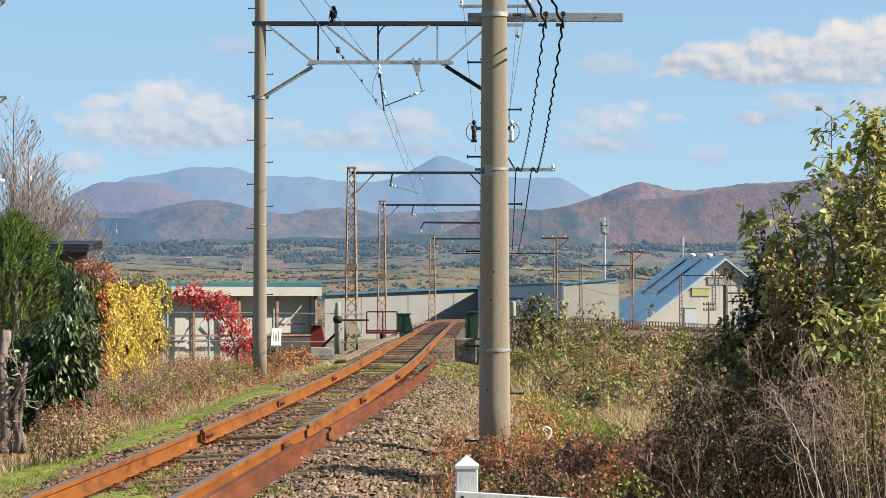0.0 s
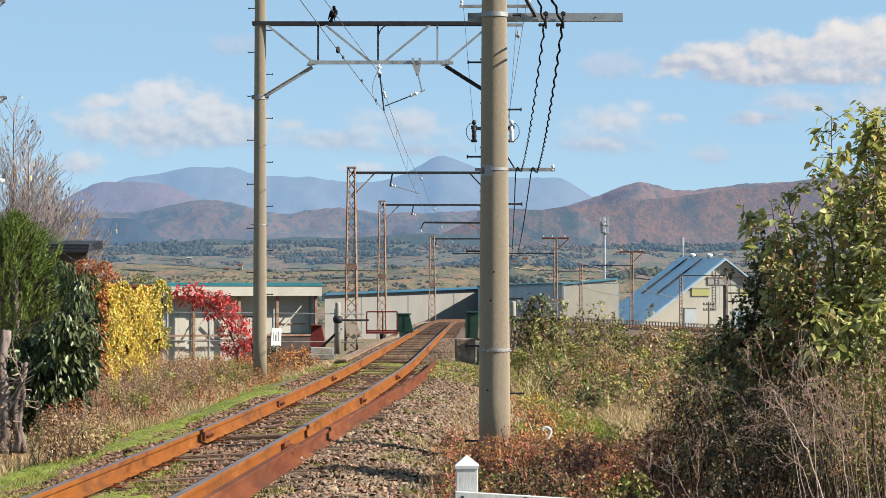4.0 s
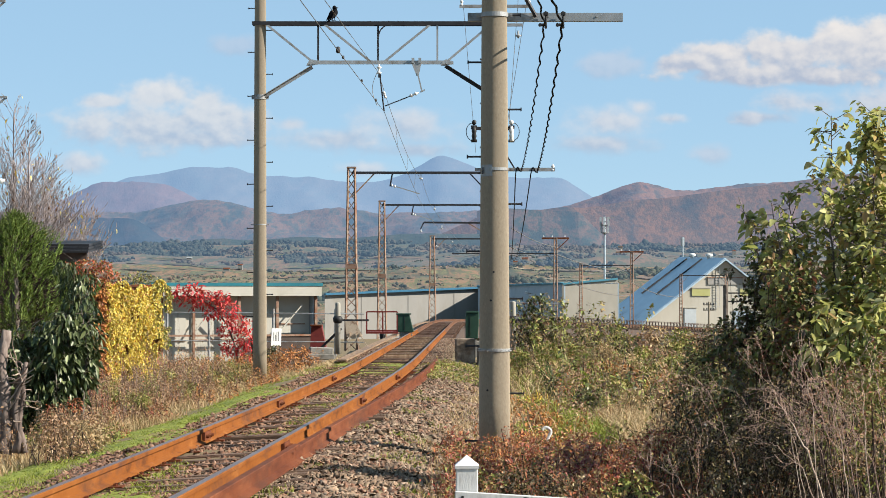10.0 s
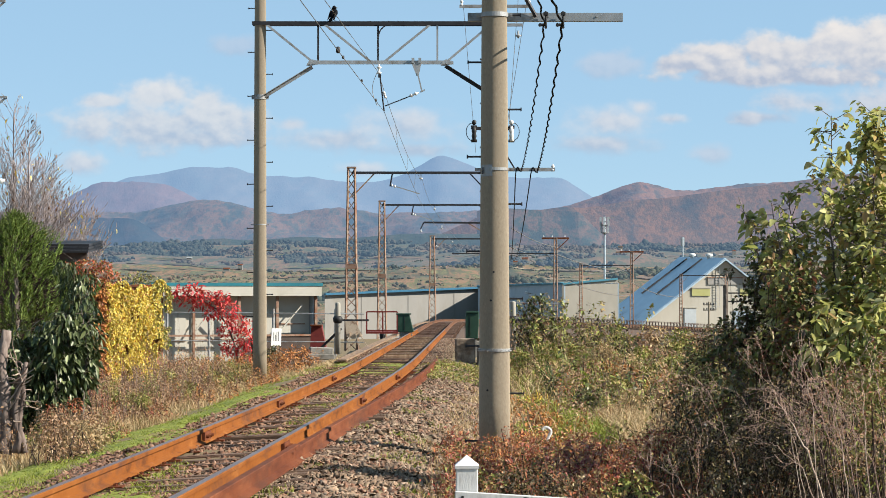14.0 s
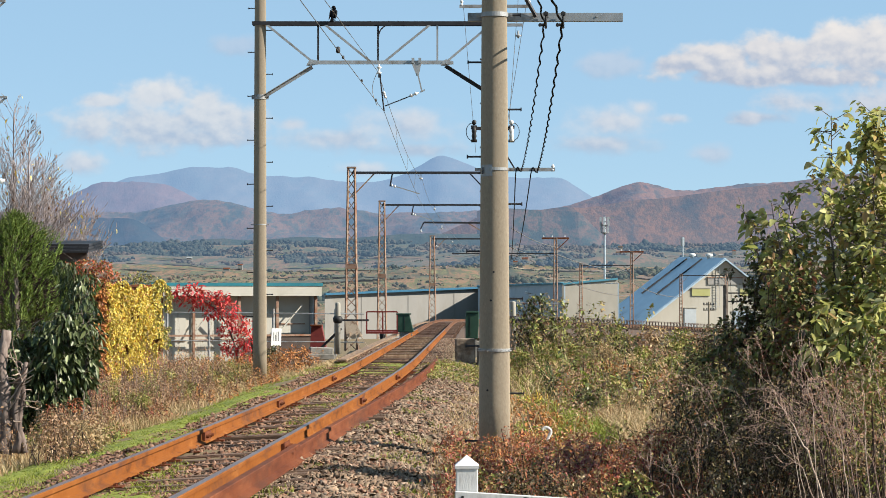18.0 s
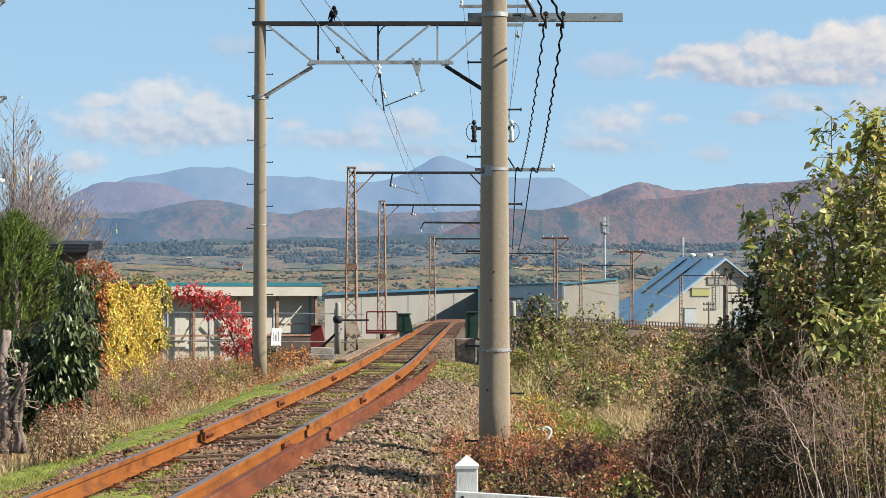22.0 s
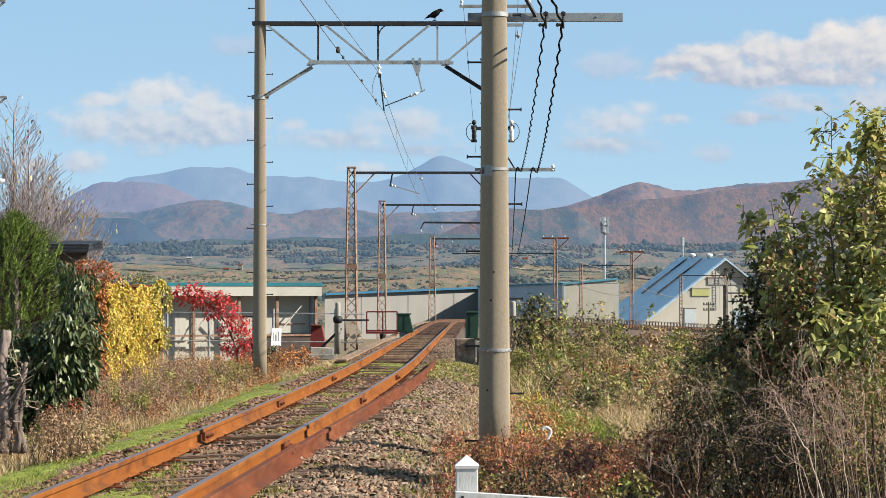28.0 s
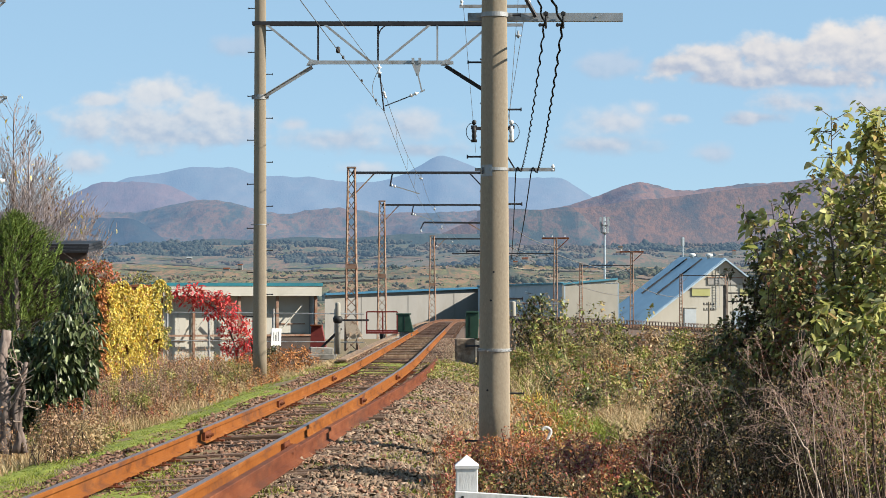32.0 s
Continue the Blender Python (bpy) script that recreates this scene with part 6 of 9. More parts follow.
# ---------------- plants ----------------
def grow(base, h, spread, levels, kids, rng_seed, up=0.6, r0=0.05, seglen=0.35, curve=0.25):
    """A branching skeleton: segments (p, q, r0, r1) and twig ends."""
    rn = random.Random(rng_seed)
    segs, tips = [], []

    def shoot(p, d, length, r, lev):
        n = max(2, int(length / seglen))
        for i in range(n):
            d2 = (d + Vector((rn.gauss(0, curve), rn.gauss(0, curve), rn.gauss(0, curve) + up * 0.12))).normalized()
            q = p + d2 * (length / n)
            rq = r * (1 - 0.55 / n)
            segs.append((p, q, r, rq))
            if lev < levels and i >= (1 if lev else n * 0.25):
                for _ in range(rn.randint(*kids)):
                    dd = (d2 * 0.55 + Vector((rn.gauss(0, 0.7) * spread, rn.gauss(0, 0.7) * spread, rn.uniform(-0.1, 0.8)))).normalized()
                    shoot(q, dd, length * rn.uniform(0.35, 0.62), rq * 0.55, lev + 1)
            p, d, r = q, d2, rq
            if lev >= levels - 1:
                tips.append((p.copy(), d.copy()))
        tips.append((p.copy(), d.copy()))

    shoot(Vector(base), Vector((0, 0, 1)), h, r0, 0)
    return segs, tips


def wood(name, segs, mat, parent, sides=5, minr=0.003):
    p = np.array([tuple(s[0]) for s in segs])
    q = np.array([tuple(s[1]) for s in segs])
    a = np.maximum(np.array([s[2] for s in segs]), minr)
    b = np.maximum(np.array([s[3] for s in segs]), minr)
    v, f = tube_arrays(p, q, a, b, sides)
    return raw_mesh(name, v, f, mat, parent)


def crown(name, tips, per, length, width, mat, parent, spread=0.12, hang=0.2, droop=0.3):
    base = np.repeat(np.array([tuple(t[0]) for t in tips]), per, 0)
    d = np.repeat(np.array([tuple(t[1]) for t in tips]), per, 0)
    n = len(base)
    base = base + rng.normal(0, spread, (n, 3))
    ax = d * 0.5 + rng.normal(0, 0.6, (n, 3)) - np.array([[0, 0, hang]])
    L = length * rng.uniform(0.6, 1.2, n)
    v, f = leaf_arrays(base, ax, L, L * width / length, 0.22, droop)
    return raw_mesh(name, v, f, mat, parent)


def ground_many(x, y):
    return np.array([ground_z(float(a), float(b)) for a, b in zip(x, y)])


def weeds(name, label, area, n, h, leaves, leaf_len, mat, stem_mat=None, group="", keep=None, up=0.25, tall_pow=1.0, wide=0.45, rise=None):
    """A stand of weeds: stems with many small leaves over an area (x0, x1, y0, y1)."""
    x = rng.uniform(area[0], area[1], n)
    y = area[2] * (area[3] / area[2]) ** rng.uniform(0, 1, n)
    if keep is not None:
        ok = np.array([keep(float(a), float(b)) for a, b in zip(x, y)])
        x, y = x[ok], y[ok]
    n = len(x)
    z = ground_many(x, y)
    H = (h[0] + (h[1] - h[0]) * rng.uniform(0, 1, n) ** tall_pow)
    clump = np.array([max(0.25, 0.72 + 1.25 * noise.noise(Vector((a * 1.7, b * 0.5, n * 0.01)))) for a, b in zip(x, y)])
    H = H * clump
    if rise:
        H = H * np.array([rise(float(a), float(b)) for a, b in zip(x, y)])
    base = np.stack([x, y, z - 0.02], 1)
    lean = rng.normal(0, 0.22, (n, 3)) * np.array([[1, 1, 0]])
    top = base + (np.array([[0, 0, 1.0]]) + lean) * H[:, None]
    arrs = []
    t = thing(name, (0, 0, 0), label, "weeds", group, "stuff")
    u = rng.uniform(0.12, 1.0, (n, leaves)) ** 0.8
    P = (base[:, None, :] + (top - base)[:, None, :] * u[..., None]).reshape(-1, 3)
    P = P + rng.normal(0, 0.03, P.shape)
    m = len(P)
    ax = rng.normal(0, 1, (m, 3)) + np.array([[0, 0, up]])
    L = leaf_len * (0.45 + 1.2 * rng.uniform(0, 1, m) ** 2)
    v, f = leaf_arrays(P, ax, L, L * wide * 1.15, 0.0, 0.35, leaf_len < 0.1)
    raw_mesh("leaf", v, f, mat, t)
    v, f = tube_arrays(base, top, 0.004, 0.0015, 3)
    raw_mesh("stem", v, f, stem_mat or M_TWIG, t)
    return t


def grass(name, label, area, n, h, w, mat, keep=None):
    x = rng.uniform(area[0], area[1], n)
    y = area[2] * (area[3] / area[2]) ** rng.uniform(0, 1, n)
    if keep is not None:
        ok = np.array([keep(float(a), float(b)) for a, b in zip(x, y)])
        x, y = x[ok], y[ok]
    n = len(x)
    z = ground_many(x, y)
    lean = rng.normal(0, 0.45, (n, 3)) * np.array([[1, 1, 0]])
    v, f = blade_arrays(np.stack([x, y, z - 0.01], 1), lean, rng.uniform(h[0], h[1], n), w)
    return tagged(raw_mesh(name, v, f, mat), label, "grass", kind="stuff")


def off_line(x, y):
    return x - line_x(y)


# grass verges
grass("verge_grass", "short bright green grass along the ballast edge", (-8, -1.2, 17, 60), 190000, (0.012, 0.042), 0.008, L_GRASS,
      lambda x, y: -3.0 + 0.5 * noise.noise(Vector((y * 0.25, 1, 1))) < off_line(x, y) < -1.4 + 0.35 * noise.noise(Vector((y * 0.8, 2, 1))) and noise.noise(Vector((x * 1.2, y * 0.5, 5))) > -0.32 + 0.30 * smooth01((y - 24) / 6))
grass("straw_grass", "dry straw-coloured grass behind the verge", (-9, -2.0, 18, 60), 80000, (0.04, 0.18), 0.012, L_STRAW,
      lambda x, y: -5.0 < off_line(x, y) < -2.3 and noise.noise(Vector((x * 0.8, y * 0.3, 9))) > -0.35)
grass("straw_strip", "flattened pale straw between the weeds and the green verge", (-7, -1.6, 20, 58), 42000, (0.02, 0.09), 0.010, L_STRAW,
      lambda x, y: -3.1 < off_line(x, y) < -2.35 + 0.4 * noise.noise(Vector((y * 0.3, 8, 2))) and noise.noise(Vector((x * 1.3, y * 0.35, 19))) > -0.25)
grass("bridge_end_grass", "dry and green grass at the bridge end", (-4.2, -1.4, 50, 63), 9000, (0.03, 0.14), 0.014, L_STRAW,
      lambda x, y: -3.2 < off_line(x, y) < -1.3 and noise.noise(Vector((x * 1.6, y * 0.5, 41))) > -0.1)
grass("ballast_grass", "tufts of green grass between the sleepers", (-4, 1.2, 17, 58), 80000, (0.02, 0.075), 0.008, L_GRASS,
      lambda x, y: -1.6 < off_line(x, y) < 2.1 and abs(abs(off_line(x, y)) - 0.5655) > 0.1 and noise.noise(Vector((x * 1.5, y * 0.45, 15))) > (0.26 if off_line(x, y) < 0.6 else 0.42))
grass("ballast_tufts", "small green tufts rooted in the ballast shoulder", (-2.5, 3.0, 17, 46), 200000, (0.012, 0.055), 0.008, L_GRASS,
      lambda x, y: 0.9 < off_line(x, y) < 2.5 and noise.noise(Vector((x * 3.0, y * 1.0, 63))) > 0.50)
grass("shoulder_straw", "dry straw creeping over the ballast edge", (-2.0, 3.2, 19, 46), 30000, (0.02, 0.12), 0.010, L_STRAW,
      lambda x, y: 1.75 < off_line(x, y) < 2.6 and noise.noise(Vector((x * 1.9, y * 0.5, 47))) > 0.06)
grass("deck_grass", "band of grass before the bridge deck", (-3.2, 1.6, 48.5, 58.6), 24000, (0.015, 0.055), 0.014, L_GRASS,
      lambda x, y: -1.9 < off_line(x, y) < 2.6 and abs(abs(off_line(x, y)) - 0.5655) > 0.09 and noise.noise(Vector((x * 0.7, y * 0.6, 81))) > -0.22)
grass("shoulder_grass", "mixed dry grass on the track shoulder", (-3, 6, 18, 70), 26000, (0.04, 0.18), 0.012, L_STRAW,
      lambda x, y: 2.0 < off_line(x, y) < 4.2 and noise.noise(Vector((x * 0.9, y * 0.3, 21))) > -0.1)
grass("field_grass", "green and straw grass in the overgrown field", (0.2, 10, 26, 75), 40000, (0.08, 0.28), 0.016, L_GRASS,
      lambda x, y: off_line(x, y) > 2.4 and noise.noise(Vector((x * 1.5, y * 0.45, 31))) > 0.24)

def moss(name, label, o0, o1, y0, y1, keep):
    """Low cushions that follow the ground, ragged at the edge."""
    no, ny = int((o1 - o0) / 0.045), int((y1 - y0) / 0.12)
    idx, V, F = {}, [], []

    def vert(i, j):
        if (i, j) not in idx:
            y, o = y0 + j * 0.12, o0 + i * 0.045
            x = line_x(y) + o + 0.02 * noise.noise(Vector((i * 0.7, j * 0.7, 3)))
            k = keep(o, y)
            idx[(i, j)] = len(V)
            V.append((x, y, ground_z(x, y) - 0.01 + min(0.035, 0.12 * k) + 0.012 * noise.noise(Vector((x * 14, y * 9, 1)))))
        return idx[(i, j)]

    for j in range(ny):
        for i in range(no):
            if keep(o0 + (i + 0.5) * 0.045, y0 + (j + 0.5) * 0.12) > 0:
                F.append((vert(i, j), vert(i + 1, j), vert(i + 1, j + 1), vert(i, j + 1)))
    tagged(raw_mesh(name, np.array(V), np.array(F), M_MOSS, smooth=True), label, "moss", kind="stuff")


moss("moss", "soft yellow-green moss along the rail", -2.7, -0.68, 17, 58, lambda o, y: noise.noise(Vector((o * 0.9, y * 0.33, 6))) + 0.4 * noise.noise(Vector((o * 5, y * 2, 8))) - 0.03 - 0.22 * smooth01((y - 24) / 6) + 0.3 * (o < -1.5) - 0.8 * max(0.0, -2.3 - o))
moss("moss", "patches of moss between the rails", -0.5, 0.5, 18, 57, lambda o, y: noise.noise(Vector((o * 1.1, y * 0.45, 16))) + 0.4 * noise.noise(Vector((o * 5, y * 2, 9))) - 0.31 + 0.5 * smooth01((y - 49) / 3))
n = 60000
cy = 17 * (58 / 17) ** rng.uniform(0, 1, n)
co = np.where(rng.uniform(0, 1, n) < 0.8, rng.uniform(-2.8, -0.75, n), rng.uniform(-0.5, 0.5, n))
ok = np.array([(noise.noise(Vector((a * 1.1, b * 0.45, 16))) > 0.25) if a > -0.6 else noise.noise(Vector((a * 0.9, b * 0.33, 6))) > 0.03 - 0.3 * (a < -1.5) + 0.25 * smooth01((b - 24) / 6) for a, b in zip(co, cy)])
cy, co = cy[ok], co[ok]
cx = np.array([line_x(float(b)) for b in cy]) + co
cz = ground_many(cx, cy) + rng.uniform(0.004, 0.045, len(cx))
cv, cf = leaf_arrays(np.stack([cx, cy, cz], 1), rng.normal(0, 1, (len(cx), 3)) * np.array([[1, 1, 0.35]]), rng.uniform(0.010, 0.022, len(cx)), 0.012, 0.0, 0.1, True)
tagged(raw_mesh("clover", cv, cf, L_GRASS), "mat of clover and moss along the rail", "ground cover", kind="stuff")


def leaf_tuft(p, n, h, w, mat, label, seed):
    g = np.random.default_rng(seed)
    b = np.stack([g.normal(p[0], 0.05, n), g.normal(p[1], 0.05, n), np.full(n, ground_z(p[0], p[1]))], 1)
    v, f = blade_arrays(b, g.normal(0, 0.6, (n, 3)) * np.array([[1, 1, 0]]), g.uniform(0.6, 1.0, n) * h, w)
    tagged(raw_mesh("leaf_tuft", v, f, mat), label, "plant", "leaf tufts")


for k, (a, d, h, mt) in enumerate(((144, 45, 0.42, L_GRASS), (169, 37, 0.40, L_YELLOW), (150, 41, 0.3, L_GRASS), (240, 34, 0.45, L_GRASS), (225, 29, 0.3, L_GRASS), (175, 52, 0.4, L_GRASS), (285, 42, 0.5, L_GRASS))):
    leaf_tuft((a * d / S, d), 34, h, 0.030, mt, "tuft of long strap leaves in the grass", 900 + k)
tuft = random.Random(33)
for k in range(30):
    d = 33 * (64 / 33) ** tuft.random()
    a = tuft.uniform(185, 440)
    kind = (L_GRASS, L_BLADE, L_BLADE, L_STRAW)[k % 4]
    leaf_tuft((a * d / S, d), 22, tuft.uniform(0.5, 1.0) * (0.45 + 0.55 * smooth01((d - 30) / 18)), tuft.uniform(0.026, 0.045), kind, "tuft of withered strap leaves in the field" if kind is L_STRAW else "tuft of long green blades in the field", 1000 + k)

# weed stands
def hedge_foot(x, y):
    """Weeds grow between the straw strip and the hedge, hardly any in the evergreen's shade."""
    return off_line(x, y) < -2.85 - 0.25 * noise.noise(Vector((y * 0.4, 3, 0))) and not (x < -0.152 * y and 28.5 < y < 38 and noise.noise(Vector((x * 9, y * 5, 2))) < 0.3)


def in_field(x, y):
    """Past the open strip beside the pole."""
    return off_line(x, y) > 2.7 and (y > 58 or x > 1.95 + 0.3 * noise.noise(Vector((y * 0.4, 4, 4))))


def field_rise(x, y):
    """The weeds stay low near the pole and grow tall farther into the field."""
    return 0.22 + 0.78 * smooth01((y - 27) / 16 + max(0.0, x - 1.8) * 0.35)


weeds("dry_weeds", "brown dried weeds along the hedge foot", (-9, -2, 21, 58), 1700, (0.20, 0.62), 34, 0.034, L_DRY, keep=lambda x, y: -5.8 < off_line(x, y) and hedge_foot(x, y))
weeds("dry_weeds", "brown and orange weeds below the portal pole", (-9, -1.5, 40, 64), 650, (0.14, 0.44), 40, 0.04, L_RUSTIVY, keep=lambda x, y: -6.5 < off_line(x, y) < -1.9)
weeds("dead_weeds", "dark brown withered weeds below the portal pole", (-9, -1.5, 38, 64), 800, (0.12, 0.42), 40, 0.04, L_DEAD, keep=lambda x, y: -6.5 < off_line(x, y) < -2.2)
weeds("side_weeds", "olive-yellow weeds along the hedge", (-7.5, -2.0, 22, 60), 2200, (0.16, 0.6), 34, 0.038, L_OLIVE, keep=lambda x, y: -5.4 < off_line(x, y) and hedge_foot(x, y) and noise.noise(Vector((x * 1.0, y * 0.25, 27))) > -0.05)
weeds("red_weeds", "red-brown feathery weeds along the hedge", (-7.5, -2.2, 22, 58), 1100, (0.25, 0.66), 34, 0.032, L_REDWEED, keep=lambda x, y: -5.6 < off_line(x, y) and hedge_foot(x, y) and noise.noise(Vector((x * 1.2, y * 0.3, 71))) > -0.1)
weeds("dry_weeds", "tall feathery brown weeds before the shed", (-6.6, -3.0, 26, 46), 1500, (0.45, 1.05), 40, 0.032, L_DRY, keep=lambda x, y: -4.2 < off_line(x, y) and hedge_foot(x, y))
weeds("red_weeds", "low red-brown weeds round the pole foot", (0.0, 2.6, 18.5, 27.5), 1500, (0.10, 0.40), 30, 0.046, L_REDWEED, wide=0.30, stem_mat=M_RUST_MAST, keep=lambda x, y: off_line(x, y) > 1.9 + 0.3 * noise.noise(Vector((y, 1, 8))) and noise.noise(Vector((x * 2.0, y * 0.7, 18))) > -0.12)
weeds("low_weeds", "low green weeds among the red ones", (0.0, 2.8, 18.5, 26), 900, (0.08, 0.32), 26, 0.032, L_OLIVE, keep=lambda x, y: off_line(x, y) > 1.9 and noise.noise(Vector((x * 2.0, y * 0.7, 18))) < -0.02)
weeds("low_weeds", "low withered dark weeds", (0.2, 2.8, 18, 23), 500, (0.08, 0.30), 30, 0.03, L_DARK, keep=lambda x, y: off_line(x, y) > 1.9)
weeds("field_weeds", "olive and brown weeds in the overgrown field", (0.6, 16, 27, 78), 1500, (0.4, 1.0), 44, 0.052, L_OLIVE, keep=in_field, rise=field_rise)
weeds("field_weeds", "tall brown weeds in the overgrown field", (0.8, 16, 28, 80), 1000, (0.6, 1.2), 44, 0.05, L_DRY, keep=lambda x, y: in_field(x, y) and noise.noise(Vector((x * 0.4, y * 0.12, 3))) > 0.0, rise=field_rise)
grass("straw_patch", "pale dry grass patch in the field", (2.05, 2.75, 25.5, 32), 5500, (0.12, 0.46), 0.012, L_STRAW, lambda x, y: noise.noise(Vector((x * 0.9, y * 0.25, 77))) > -0.15 and off_line(x, y) > 3)
weeds("red_weeds", "patches of reddening weeds in the field", (0.7, 14, 27, 70), 700, (0.25, 0.8), 34, 0.045, L_DRY, keep=lambda x, y: in_field(x, y) and noise.noise(Vector((x * 0.9, y * 0.22, 44))) > 0.12, rise=field_rise)
grass("field_straw", "tufts of tall straw in the field", (0.5, 14, 26, 75), 30000, (0.15, 0.62), 0.014, L_STRAW, lambda x, y: off_line(x, y) > 2.5 and noise.noise(Vector((x * 1.8, y * 0.5, 55))) > 0.25)
weeds("broad_weeds", "clumps of large-leaved yellow-green weeds", (0.9, 14, 29, 78), 800, (0.3, 0.95), 24, 0.14, L_GRASS, keep=lambda x, y: in_field(x, y) and noise.noise(Vector((x * 1.1, y * 0.3, 61))) > 0.12, rise=field_rise, up=0.9, wide=0.2)
grass("fresh_patch", "patch of fresh green grass in the open strip", (1.45, 2.1, 27.5, 36), 4200, (0.10, 0.36), 0.014, L_GRASS, lambda x, y: noise.noise(Vector((x * 2.4, y * 0.5, 17))) > -0.1)
weeds("rusty_weeds", "orange and tan low weeds in the open strip", (0.5, 3.2, 25, 40), 2600, (0.06, 0.26), 26, 0.040, L_RUSTIVY, keep=lambda x, y: off_line(x, y) > 2.5 and noise.noise(Vector((x * 2.2, y * 0.6, 38))) > -0.15)
weeds("russet_weeds", "feathery russet weeds standing in the field", (0.8, 9, 30, 64), 1300, (0.35, 0.95), 44, 0.034, L_REDWEED, keep=lambda x, y: off_line(x, y) > 3.2 and noise.noise(Vector((x * 0.9, y * 0.24, 66))) > 0.02, rise=field_rise, wide=0.35)
weeds("leafy_weeds", "dark green leafy weeds with yellowing tops", (1.6, 11, 34, 64), 900, (0.4, 1.0), 34, 0.075, L_HEDGE, keep=lambda x, y: in_field(x, y) and noise.noise(Vector((x * 0.8, y * 0.2, 29))) > 0.02, rise=field_rise, up=0.5)
weeds("dark_weeds", "dark drying weeds between the grasses", (0.9, 14, 29, 78), 650, (0.3, 0.9), 34, 0.07, L_DARK, keep=lambda x, y: in_field(x, y) and noise.noise(Vector((x * 1.1, y * 0.3, 91))) > 0.05, rise=field_rise)
weeds("low_weeds", "low tan and rusty weeds beside the pole", (0.5, 2.4, 26, 60), 900, (0.06, 0.22), 24, 0.04, L_DRY, keep=lambda x, y: off_line(x, y) > 2.3)
weeds("low_weeds", "low green weeds beside the pole", (0.5, 2.4, 26, 60), 1100, (0.06, 0.26), 22, 0.06, L_OLIVE, keep=lambda x, y: off_line(x, y) > 2.3 and noise.noise(Vector((x * 2, y * 0.5, 12))) > 0)
weeds("brambles", "dark tangled brambles at the field edge", (1.4, 5.5, 16.8, 24), 480, (0.35, 1.0), 60, 0.028, L_DARK, stem_mat=M_STEM, keep=lambda x, y: x > 1.75 + 0.085 * (y - 18) + 0.25 * noise.noise(Vector((y * 0.8, 5, 5))))
weeds("low_weeds", "low green weeds before the bridge end", (-1, 3.2, 45, 58), 1500, (0.03, 0.14), 18, 0.05, L_OLIVE, keep=lambda x, y: 0.95 < off_line(x, y) < 3.0)
weeds("abutment_scrub", "leafy scrub beside the bridge end", (2.0, 4.5, 58, 70), 220, (0.7, 1.7), 60, 0.09, L_OLIVE)
weeds("abutment_scrub", "dark scrub beside the bridge end", (2.2, 4.2, 58, 70), 220, (0.6, 1.6), 60, 0.08, L_DARK)


def shoots(t, stems, leaf_len, leaf_w, density, mat, bark, seed, hang=0.2, droop=0.3, r0=0.02, fine=False):
    """Upright stems with short side twigs, leafy along their length.
    stems: (x, y, lean x, lean y, height, bush radius, lowest leaf). Returns places of leaves."""
    g = np.random.default_rng(seed)
    P, Q, R0, R1, LP, LA = [], [], [], [], [], []
    for (x, y, lx, ly, h, rad, low, *thin) in stems:
        n = max(5, int(h / 0.16))
        pts = []
        wob = np.cumsum(g.normal(0, 0.018, (n + 1, 2)), 0)
        for i in range(n + 1):
            u = i / n
            pts.append(np.array([x + lx * u ** 1.3 + wob[i, 0], y + ly * u ** 1.3 + wob[i, 1], h * u]))
        for i in range(n):
            P.append(pts[i]); Q.append(pts[i + 1])
            R0.append(r0 * (1 - 0.85 * i / n)); R1.append(r0 * (1 - 0.85 * (i + 1) / n))
        k = int(density * (h - low) * (thin[0] if thin else 1.0)) + 3
        for _ in range(k):
            u = g.uniform(low / h, 1.0)
            i = min(n - 1, int(u * n))
            b = pts[i] + (pts[i + 1] - pts[i]) * (u * n - i)
            prof = rad * (0.25 + 0.9 * math.sin(math.pi * min(1, 0.15 + 0.85 * (1 - u))) ** 0.8)
            az = g.uniform(0, 6.283)
            tl = prof * g.uniform(0.3, 1.0)
            d = np.array([math.cos(az), math.sin(az), g.uniform(-0.1, 0.9)])
            e = b + d * tl
            P.append(b); Q.append(e); R0.append(r0 * 0.22); R1.append(r0 * 0.1)
            m = g.integers(4, 8)
            for w in range(m):
                q = b + (e - b) * (0.35 + 0.65 * (w + 1) / m)
                LP.append(q + g.normal(0, 0.02, 3))
                LA.append(d * 0.6 + g.normal(0, 0.6, 3) - np.array([0, 0, hang]))
    v, f = tube_arrays(np.array(P), np.array(Q), np.maximum(np.array(R0), 0.0025), np.maximum(np.array(R1), 0.0018), 5)
    tagged(raw_mesh("branch", v, f, bark, t), kind="stuff")
    LP, LA = np.array(LP), np.array(LA)
    L = leaf_len * g.uniform(0.55, 1.2, len(LP))
    v, f = fine_leaf_arrays(LP, LA, L, L * leaf_w / leaf_len, 0.16, droop) if fine else leaf_arrays(LP, LA, L, L * leaf_w / leaf_len, 0.22, droop)
    tagged(raw_mesh("crown", v, f, mat, t), kind="stuff")
    return LP


